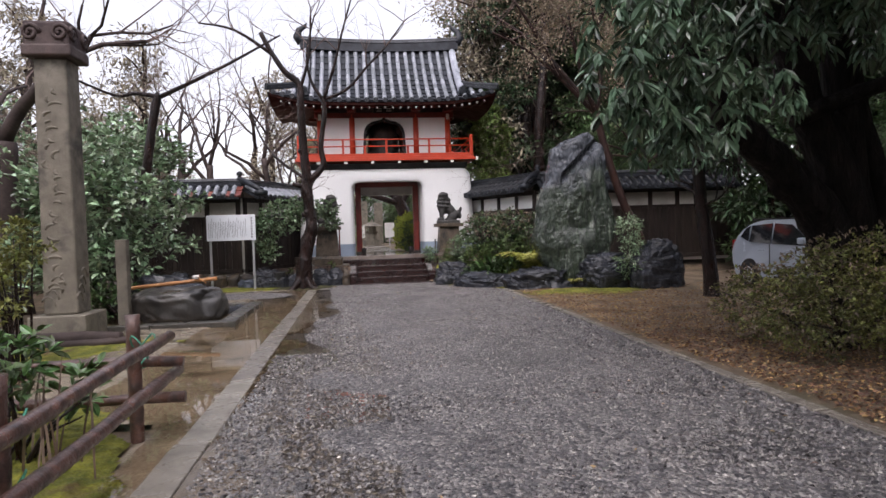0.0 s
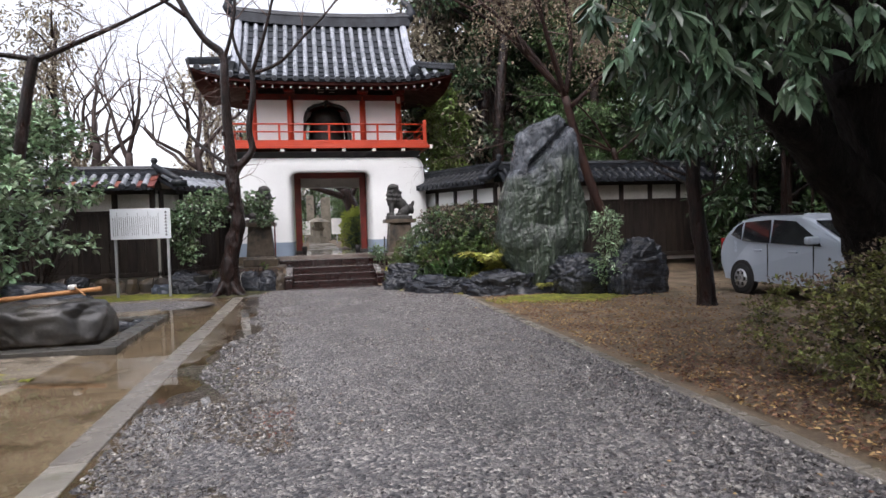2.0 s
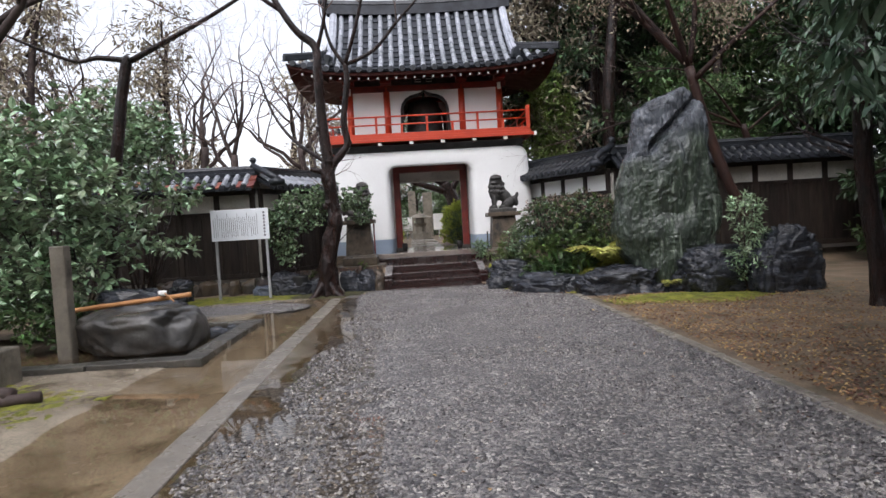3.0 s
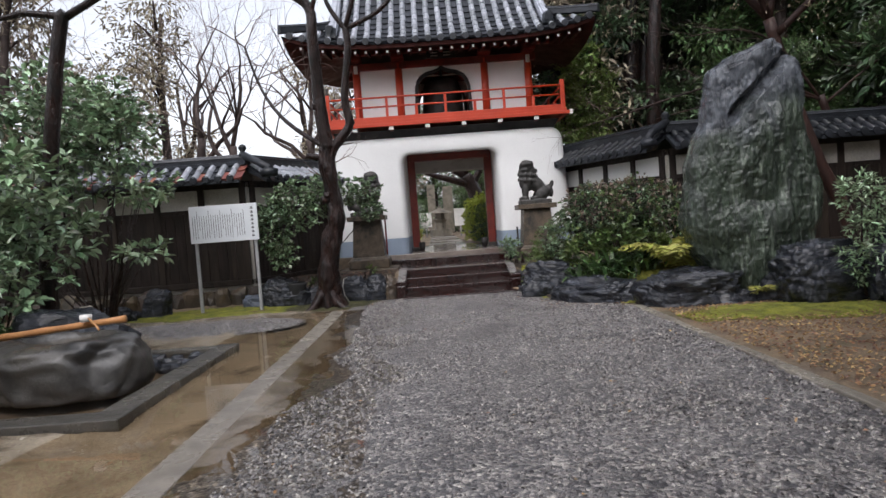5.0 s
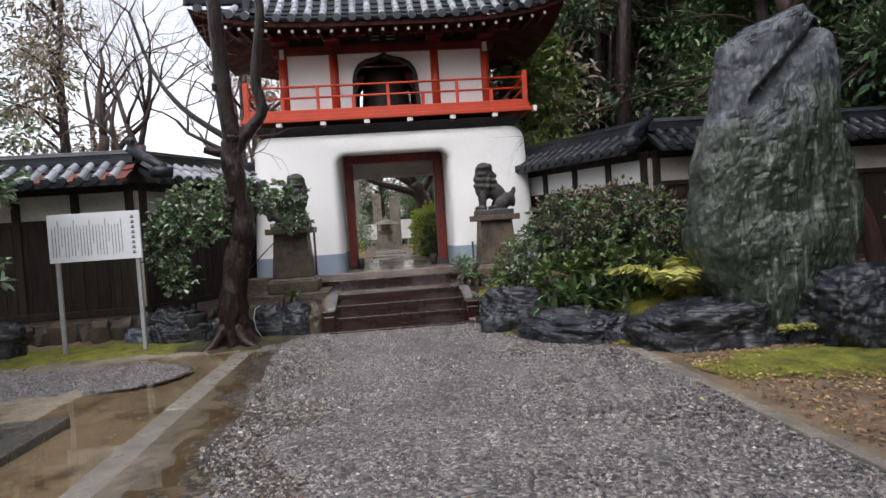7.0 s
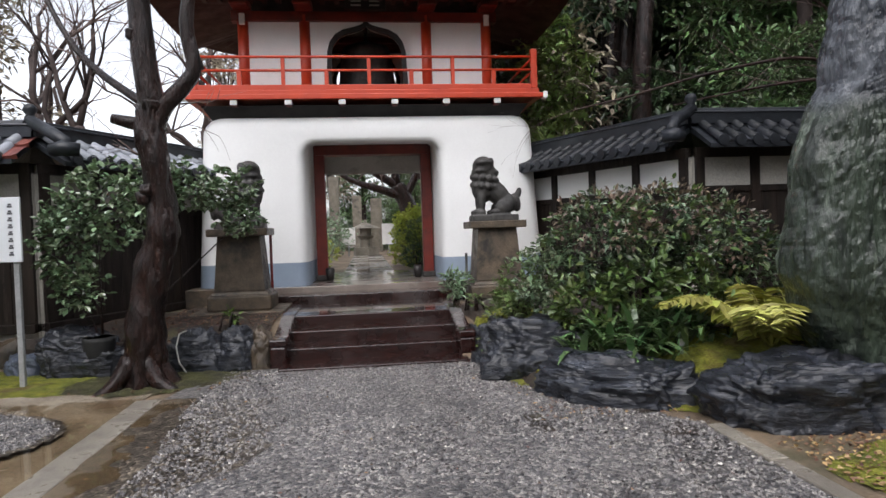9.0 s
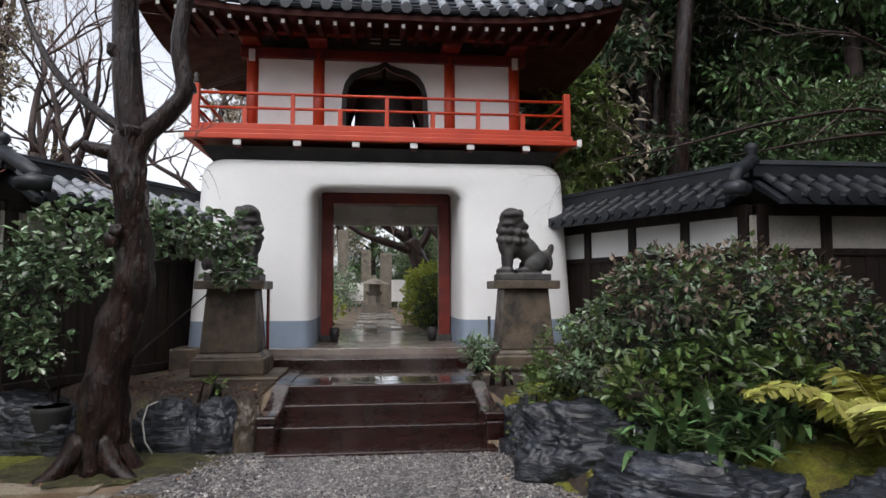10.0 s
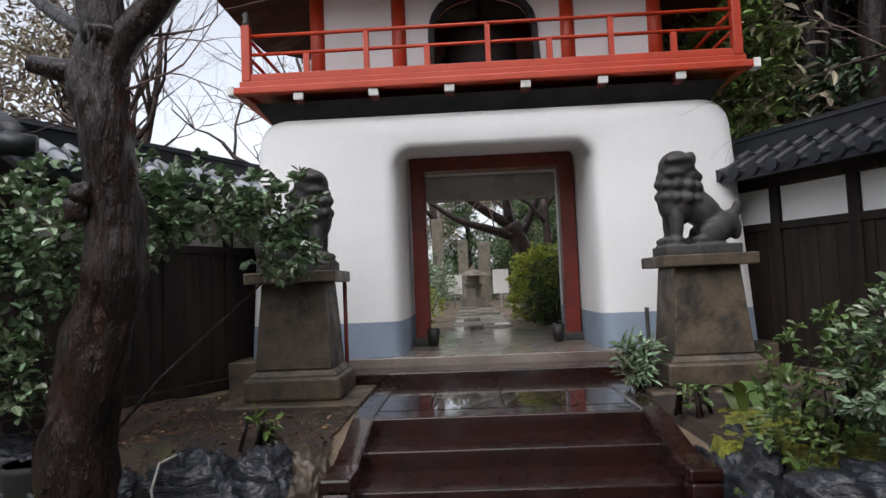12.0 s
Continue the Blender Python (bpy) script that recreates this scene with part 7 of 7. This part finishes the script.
shrub("glossy_shrub", (-2.3, 4.5, 0), [(0.0, 0.0, 0.75, 0.35, 0.3, 0.28), (-0.5, 0.1, 0.6, 0.5, 0.4, 0.4), (0.35, 0.2, 0.45, 0.25, 0.25, 0.2)], 520, (0.11, 0.028), LEAF_GLOSSY, "dark glossy shrub behind the log fence", seed=23, stems=16, shell=0.2)
blades("reed_stems", (-1.95, 4.3, 0.0), 14, 0.75, 0.006, LEAF_BRONZE, "thin brown stems by the fence", 24, 0.25)
shrub("low_shrub", (-4.4, 12.7, 0), [(0, 0, 0.4, 0.5, 0.5, 0.4), (-0.7, 0.2, 0.5, 0.6, 0.5, 0.5)], 1200, (0.10, 0.025), LEAF_GLOSSY, "dark low shrub beside the stone post", seed=25, stems=10, shell=0.2)

# ---------------------------------------------------------------- woods and far trees
def crown_tree(name, at, height, radius, trunk_r, mat, leafm, seed, label, count=2600, leaf=(0.30, 0.07), low=0.35, droop=0.2, bark=None, group=""):
    r = np.random.default_rng(seed)
    runs, tips = [], []
    x, y, z = at
    top = (x + r.normal(0, 0.5), y + r.normal(0, 0.5), z + height)
    pth = smooth_path([(x, y, z - 0.2), (x + r.normal(0, 0.1), y, z + height * 0.35), (x + r.normal(0, 0.25), y, z + height * 0.7), top])
    runs.append(limb(pth, trunk_r, trunk_r * 0.25, 10))
    bl = []
    for k in range(13):
        h = z + height * (low + (1 - low) * k / 12)
        a, q = r.uniform(0, 6.28), radius * r.uniform(0.35, 0.9) * (1 - 0.45 * (k / 12))
        c = (x + q * math.cos(a), y + q * math.sin(a), h)
        bl.append((*c, radius * r.uniform(0.35, 0.6), radius * r.uniform(0.35, 0.6), radius * r.uniform(0.22, 0.38)))
        runs.append(limb([(x, y, h - 0.9), ((x + c[0]) / 2, (y + c[1]) / 2, h - 0.35), c], trunk_r * 0.3, 0.03, 6))
    p, d = blob_points(r, bl, count, 0.15)
    return tree(name, at, label, runs, bark or mat, (r, p, d, leaf[0], leaf[1], leafm, dict(droop=droop)), "tree", group)


def move_copy(ob, x, y, z, turn, s):
    base = ob.matrix_basis.translation.copy()
    c = copy_thing(ob, Matrix.Translation((x, y, z)) @ Matrix.Rotation(turn, 4, "Z") @ Matrix.Diagonal((s, s, s, 1)))
    c.matrix_basis = Matrix.Translation((x, y, z)) @ Matrix.Rotation(turn, 4, "Z") @ Matrix.Diagonal((s, s, s, 1))
    return c


wood = [crown_tree("wood_tree", (7.6, 26.5, 0.6), 13, 3.0, 0.34, BARK, LEAF_DARK, 51, "tall dark evergreen in the wood behind the wall", 15000, (0.24, 0.05), 0.30, group="wood behind the wall"),
        crown_tree("wood_tree", (10.5, 23.5, 0.6), 10, 2.8, 0.26, BARK_FAR, LEAF_DARK2, 52, "mid-green evergreen in the wood behind the wall", 15000, (0.22, 0.048), 0.12, group="wood behind the wall"),
        crown_tree("wood_tree", (14.5, 17.0, 0.0), 11, 3.0, 0.24, BARK, LEAF_DARK, 53, "dark evergreen standing beyond the car", 8500, (0.32, 0.07), 0.08, group="wood behind the wall")]
rw = random.Random(17)
for x, y, k, s in ((8.6, 27.5, 0, 1.05), (12.0, 28.0, 0, 1.1), (9.5, 31, 0, 1.15), (13.5, 25.0, 1, 1.1), (15.5, 22.5, 2, 1.1), (17.5, 19.0, 2, 1.1), (13.2, 21.0, 2, 0.9), (12.2, 16.2, 2, 0.75), (16.0, 13.5, 2, 1.0),
                   (13.6, 12.4, 1, 0.8), (15.0, 9.5, 2, 1.0), (19.0, 15.0, 2, 1.2), (18.5, 10.5, 1, 1.1), (20.5, 24.0, 0, 1.2), (16.8, 28.5, 0, 1.2), (20.0, 20.0, 2, 1.3), (11.5, 35.0, 1, 1.4), (23.0, 12.0, 2, 1.3), (14.0, 33.0, 0, 1.3), (9.0, 21.6, 1, 0.45), (11.9, 20.8, 1, 0.5),
                   (12.5, 6.5, 2, 0.9), (16.5, 5.5, 1, 1.0), (21.0, 7.0, 2, 1.3), (10.9, 11.2, 1, 0.42)):
    move_copy(wood[k], x, y, 0.5 if y > 20 else 0.0, rw.uniform(0, 6.28), s)
for x, y, r0, sd in ((7.05, 24.3, 0.27, 54), (7.1, 26.0, 0.36, 55)):
    crown_tree("wood_tree", (x, y, 0.6), 13, 2.6, r0, BARK, LEAF_DARK, sd, "tall dark trunk of an evergreen behind the wall", 4200, (0.24, 0.05), 0.72, group="wood behind the wall")
# unseen copies behind the start, added to block front light; labels are inherited
for x, y, k, sc in ((-13.0, -5.0, 0, 1.0), (-8.5, -8.5, 1, 1.3), (-3.5, -10.5, 0, 1.0), (2.0, -11.0, 1, 1.4), (7.0, -9.0, 0, 1.05), (11.5, -5.5, 1, 1.3), (14.0, 0.5, 2, 1.1), (-15.0, 1.5, 1, 1.3), (0.0, -16.0, 0, 1.2), (-8.0, -15.0, 2, 1.2), (8.0, -15.5, 2, 1.2)):
    move_copy(wood[k], x, y, 0.0, rw.uniform(0, 6.28), sc)
# bamboo-like thin trunks at the wood's edge
for i in range(34):
    x, y = rw.uniform(10.5, 17.5), rw.uniform(13.5, 19.5)
    if y < 18.9 and x < 11.6:
        x += 2
    b = thing("thin_trunk", (x, y, 0), "thin dark trunk in the wood beyond the car", "tree trunk", "thin trunks in the wood")
    tubes("trunk", [limb([(x, y, -0.1), (x + rw.uniform(-0.15, 0.15), y, 3), (x + rw.uniform(-0.4, 0.4), y, 8)], rw.uniform(0.04, 0.09), 0.03, 7)], BARK, b)
# hedge-like undergrowth behind the right wall and beyond the car
for i, (x, y, w) in enumerate(((7.2, 20.9, 1.6), (10.0, 20.8, 1.6), (12.6, 18.2, 1.3), (13.0, 15.0, 1.2), (14.3, 11.2, 1.3))):
    shrub("undergrowth", (x, y, 0.4 if y > 19 else 0), [(0, 0, 1.6, w, 0.8, 1.2), (0.5, 0.2, 2.6, w * 0.8, 0.7, 0.9), (-0.6, 0, 0.8, w * 0.8, 0.7, 0.7)], 2600, (0.17, 0.04), LEAF_DARK2, "mid-green evergreen undergrowth at the wood's edge", seed=60 + i, shell=0.2, group="undergrowth")


def bare(name, at, height, r0, seed, label, lean=(0, 0), depth=5, group="bare trees behind the wall"):
    r = np.random.default_rng(seed)
    runs, tips = [], []
    x, y, z = at
    p = smooth_path([(x, y, z - 0.2), (x + lean[0] * 0.3 + r.normal(0, 0.1), y, z + height * 0.2), (x + lean[0] * 0.6, y + lean[1] * 0.5, z + height * 0.4)])
    runs.append(limb(p, r0, r0 * 0.75, 10))
    for k in range(3):
        grow(r, p[-1 - k], np.array((lean[0] * 0.3 + r.normal(0, 0.5), r.normal(0, 0.5), 1.0)), height * 0.25, r0 * 0.5, depth, runs, tips, 0.4, 0.10, (2, 3), 0.72, 0.7, 5)
    return tree(name, at, label, runs, BARK_FAR, None, "tree", group)


b1 = bare("bare_tree", (-5.9, 27.0, 0.6), 9.5, 0.17, 71, "leafless grey-brown tree behind the wall", (0.1, 0))
b2 = bare("bare_tree", (-7.3, 27.5, 0.6), 10.5, 0.18, 72, "leafless grey-brown tree behind the wall", (0.5, 0))
b3 = bare("bare_tree", (-7.1, 14.4, 0), 9.0, 0.33, 73, "large leafless tree with thick dark trunk beyond the pillar", (-0.2, 0), 5, "")
for k, (x, y, s, src) in enumerate(((-10.5, 25, 1.0, b1), (-13, 29, 1.2, b2), (-9.5, 33, 1.2, b1), (-4.5, 35, 1.2, b2), (-1.8, 38, 1.2, b1), (-12, 20.5, 0.9, b1), (-16, 26, 1.2, b2), (-3.2, 30, 0.8, b1), (3.5, 36, 0.9, b2), (-12.5, 15.5, 1.0, b2), (4.3, 27.5, 1.0, b1), (-19, 34, 1.4, b1), (-6, 42, 1.4, b2), (-0.8, 46, 1.3, b2), (5.0, 28.5, 1.0, b1), (6.2, 31.5, 1.15, b2), (7.4, 35, 1.3, b1), (4.2, 33, 1.1, b2))):
    move_copy(src, x, y, 0.5 if y > 20 else 0, k * 1.3, s)
# lopped trunk with one long bare branch over the shrub
rng = np.random.default_rng(80)
runs, tips = [], []
runs.append(limb(smooth_path([(-4.75, 14.5, -0.1), (-4.65, 14.5, 1.5), (-4.42, 14.5, 3.17), (-4.2, 14.5, 4.4), (-4.1, 14.5, 4.6)]), 0.12, 0.08))
for e in ([(-4.1, 14.5, 4.55), (-3.4, 14.4, 4.85), (-2.7, 14.4, 5.2), (-2.0, 14.3, 5.55), (-1.5, 14.2, 5.8)], [(-4.1, 14.5, 4.55), (-4.6, 14.4, 4.6), (-5.0, 14.3, 4.55), (-6.0, 14, 5.0)]):
    path = smooth_path(e)
    runs.append(limb(path, 0.055, 0.018, 8))
    for q in path[3::3]:
        grow(rng, q, (rng.normal(0, 0.6), rng.normal(0, 0.6), 0.5), 0.7, 0.013, 2, runs, tips, 0.3, 0.1)
tree("lopped_tree", (-4.75, 14.5, 0), "lopped dark trunk with long bare branches above the shrub", runs, BARK)
far_ev = crown_tree("far_evergreen", (-11.5, 24.5, 0.5), 9.5, 2.4, 0.22, BARK_FAR, leafmat("brown_green_conifer", (0.36, 0.31, 0.23), (0.20, 0.17, 0.12), 0.6, 0.4), 90, "brown-green conifer behind the wall", 3600, (0.24, 0.04), 0.35, group="far evergreens")
for x, y, s, tn in ((-14.5, 22.5, 1.0, 1), (-9.0, 29.5, 1.0, 2), (-17, 30, 1.3, 3), (-5.0, 40, 1.1, 4), (-10.2, 19.0, 0.7, 5), (-8.3, 22.4, 0.55, 2.5)):
    move_copy(far_ev, x, y, 0.5 if y > 20 else 0, tn, s)
ev2 = crown_tree("near_evergreen", (-9.2, 16.5, 0), 5.0, 1.9, 0.16, BARK, LEAF_PALE, 91, "pale green evergreen beyond the pillar", 3400, (0.16, 0.045), 0.15, group="evergreens beyond the pillar")
for x, y, s, tn in ((-7.6, 11.5, 0.8, 1), (-7.6, 21.6, 0.9, 2), (-11.5, 12.5, 1.0, 3), (-5.2, 22.0, 0.55, 4), (-9.6, 8.5, 0.9, 5)):
    move_copy(ev2, x, y, 0.5 if y > 20 else 0, tn, s)

# ---------------------------------------------------------------- court behind the gate
path2 = thing("garden_path", (0.95, 32, 0.6), "wet stone-paved path through the court behind the gate", "path", kind="structure")
rq = random.Random(3)
for j in range(20):
    for i in range(2):
        block("paving_stone", (0.35 + 0.62 * i + 0.01, 25.4 + 0.7 * j + 0.01, 0.5), (0.35 + 0.62 * (i + 1) - 0.01, 25.4 + 0.7 * (j + 1) - 0.01, 0.665 + rq.uniform(-0.006, 0.006)), PLATFORM if rq.random() < 0.4 else KERB, path2, 0.008)
lan = thing("stone_lantern", (0.9, 40.0, 0.65), "weathered stone lantern at the end of the path", "stone lantern")
for nm, a, r in (("base", (0.65, 1.0), (0.62, 0.58)), ("shaft", (1.0, 1.35), (0.30, 0.30)), ("platform", (1.35, 1.52), (0.28, 0.42)), ("firebox", (1.52, 1.86), (0.26, 0.26)), ("roof", (1.86, 2.10), (0.72, 0.16)), ("jewel", (2.10, 2.28), (0.12, 0.03))):
    tubes(nm, [([(0.9, 40, a[0]), (0.9, 40, (a[0] + a[1]) / 2), (0.9, 40, a[1])], [r[0], (r[0] + r[1]) / 2, r[1]], 6)], GRANITE, lan, smooth=False)
for x, y, h, w, lab in ((-0.65, 44, 4.0, 0.26, "tall pale stone pillar in the court"), (0.5, 44, 3.0, 0.24, "grey stone pillar in the court"), (1.5, 45, 2.9, 0.3, "grey stone pillar in the court")):
    tagged(block("court_pillar", (x - w, y - w, 0.6), (x + w, y + w, 0.6 + h), GRANITE, None, 0.03), lab, "stone pillar", "pillars of the court")
for x, y, w, h, lab in ((0.15, 39, 0.30, 0.75, "white signboard beside the lantern"), (1.85, 37, 0.28, 0.85, "white signboard beside the hedge")):
    s = thing("small_signboard", (x, y, 0.65), lab, "signboard")
    block("panel", (x - w, y - 0.02, 1.15), (x + w, y + 0.02, 1.15 + h), WHITEPAINT, s, 0.005)
    block("leg", (x - 0.03, y + 0.021, 0.5), (x + 0.03, y + 0.06, 1.2), STEEL, s, 0.004)
shrub("clipped_hedge", (2.30, 28.7, 0.6), [(0.0, 0.0, 0.9, 0.72, 0.7, 0.85), (0.2, 0.2, 1.15, 0.75, 0.7, 0.55), (0.5, 0.5, 0.8, 0.8, 0.8, 0.9), (-0.05, 0, 0.45, 0.68, 0.7, 0.45)], 22000, (0.05, 0.02), LEAF_HEDGE, "tall clipped yellow-green hedge by the path", "hedge", 95, 20, shell=0.7)
shrub("clipped_ball", (2.50, 27.6, 0.6), [(0, 0, 0.95, 0.55, 0.5, 0.45)], 2600, (0.055, 0.018), LEAF_FRESH, "rounded clipped shrub before the hedge", "shrub", 96, 10, shell=0.8)
shrub("dark_low_shrub", (2.34, 27.2, 0.6), [(0, 0, 0.35, 0.55, 0.5, 0.42)], 1300, (0.07, 0.022), LEAF_GLOSSY, "dark glossy low shrub before the hedge", "shrub", 97, 10, shell=0.5)
shrub("yellow_shrub", (-0.35, 29.5, 0.6), [(0, 0, 0.5, 0.5, 0.5, 0.5), (-0.4, 0.6, 0.7, 0.5, 0.6, 0.6)], 1700, (0.07, 0.02), LEAF_HEDGE, "yellow-green low shrub by the path", "shrub", 98, 10, shell=0.5)
shrub("court_shrub", (-0.9, 33, 0.6), [(0, 0, 0.9, 0.9, 0.8, 0.9), (0.3, 5, 1.0, 1.0, 1.0, 1.0)], 3000, (0.12, 0.03), LEAF_PALE, "mid-green shrub in the court", "shrub", 99, 10, shell=0.3)
rng = np.random.default_rng(100)
runs, tips = [], []
runs.append(limb(smooth_path([(3.3, 36, 0.4), (3.0, 36, 1.6), (2.5, 36, 2.9), (2.2, 36, 3.5)]), 0.42, 0.3))
for e in ([(2.3, 36, 3.4), (1.2, 35.8, 4.1), (0.0, 35.5, 5.0), (-1.5, 35.3, 5.6)], [(2.2, 36, 3.5), (2.1, 36, 5.0), (2.3, 36, 7.0)], [(2.5, 36, 3.0), (1.4, 35.6, 3.35), (0.4, 35.5, 3.7), (-0.6, 35.5, 4.4)], [(2.5, 36, 3.0), (3.2, 36, 4.4), (3.6, 36, 6.5)]):
    path = smooth_path(e)
    runs.append(limb(path, 0.19, 0.06, 9))
    for q in path[3::2]:
        grow(rng, q, (rng.normal(0, 0.7), rng.normal(0, 0.5), 0.5), 1.3, 0.03, 3, runs, tips, 0.3, 0.05)
tree("court_tree", (3.3, 36, 0.5), "old dark leafless cherry tree in the court", runs, BARK)
for x, y, s, tn in ((5.5, 41, 0.6, 1), (3.6, 44, 0.6, 2)):
    move_copy(wood[1], x, y, 0.5, tn, s)
for x, y, s, tn in ((5.2, 26.5, 1.15, 1), (6.6, 28.2, 1.25, 2.2), (7.2, 32.0, 1.2, 3.1)):
    move_copy(far_ev, x, y, 0.5, tn, s)
move_copy(far_ev, -2.5, 52, 0.5, 2, 1.2)
move_copy(far_ev, 3.5, 54, 0.5, 1, 1.2)
tagged(block("court_wall", (-14, 49.9, 0.3), (-1.6, 50.2, 2.8), OLDPLASTER, None, 0.02), "aged plaster wall far behind the court", "wall", kind="structure")
for i, (x, y, w, h, lm) in enumerate(((-3.2, 47, 1.6, 2.4, LEAF_BRONZE), (-0.6, 48.5, 1.7, 2.2, LEAF_DARK2), (2.0, 48, 1.7, 2.6, LEAF_DARK2), (4.4, 46, 1.6, 2.6, LEAF_DARK2))):
    shrub("court_hedge", (x, y, 0.55), [(0, 0, h * 0.35, w, 0.9, h * 0.45), (0.3, 0.2, h * 0.85, w * 0.8, 0.8, h * 0.35)], 2600, (0.17, 0.045), lm, "loose shrubbery closing the far end of the court", "shrub", 110 + i, 8, shell=0.2, group="court shrubbery")
shrub("bright_shrub", (5.2, 24.8, 0.5), [(0, 0, 2.6, 1.0, 0.8, 1.4), (0.2, 0.2, 4.4, 0.9, 0.8, 1.3), (-0.1, 0.1, 5.4, 0.8, 0.7, 0.9), (-0.2, 0, 1.3, 0.8, 0.7, 0.8)], 5600, (0.20, 0.038), leafmat("light_bushy_leaf", (0.27, 0.34, 0.10), (0.13, 0.19, 0.055), 0.35, 0.5), "light green bushy evergreen beside the gate", "tree", 120, 14, shell=0.2)
# bare arching branches above the right wall
rng = np.random.default_rng(130)
runs, tips = [], []
runs.append(limb(smooth_path([(10.2, 20.6, 0.3), (10.0, 20.5, 2.4), (9.6, 20.4, 3.7)]), 0.12, 0.09))
for e in ([(9.6, 20.4, 3.6), (8.2, 20.2, 4.15), (6.6, 20.1, 3.95), (5.0, 20.2, 3.55), (4.2, 20.4, 3.4)], [(9.6, 20.4, 3.6), (8.4, 19.9, 3.75), (7.0, 19.7, 3.6), (5.6, 19.8, 3.35)], [(9.7, 20.4, 3.5), (10.8, 20.0, 4.4), (12.0, 19.8, 4.8)], [(9.6, 20.4, 3.6), (8.6, 20.2, 4.8), (7.6, 20.0, 5.2), (6.4, 20.0, 5.1)]):
    path = smooth_path(e)
    runs.append(limb(path, 0.035, 0.010, 6))
    for q in path[3::2]:
        grow(rng, q, (-0.8 + rng.normal(0, 0.5), rng.normal(0, 0.4), 0.25 + rng.normal(0, 0.25)), 0.75, 0.009, 2, runs, tips, 0.2, 0.0, (2, 3), 0.75, 0.5)
tree("arching_bare_shrub", (10.2, 20.6, 0.3), "bare reddish branches arching above the wall roof", runs, BARK_RED)
for x, y, s, tn in ((-3.5, 57, 0.9, 1.0), (0.8, 59, 1.0, 2.0), (5.0, 56, 1.0, 3.0)):
    move_copy(wood[1], x, y, 0.5, tn, s)
tagged(leaves("young_foliage", np.random.default_rng(170), *blob_points(np.random.default_rng(171), [(3.5, 17.3, 1.3, 0.65, 0.5, 0.6), (4.3, 17.3, 1.45, 0.7, 0.5, 0.5), (4.9, 17.2, 1.1, 0.6, 0.5, 0.5)], 650, 0.8), 0.10, 0.026, LEAF_FRESH,
              bpy.data.objects["nandina_shrub"], "lighter yellow-green young leaves"))
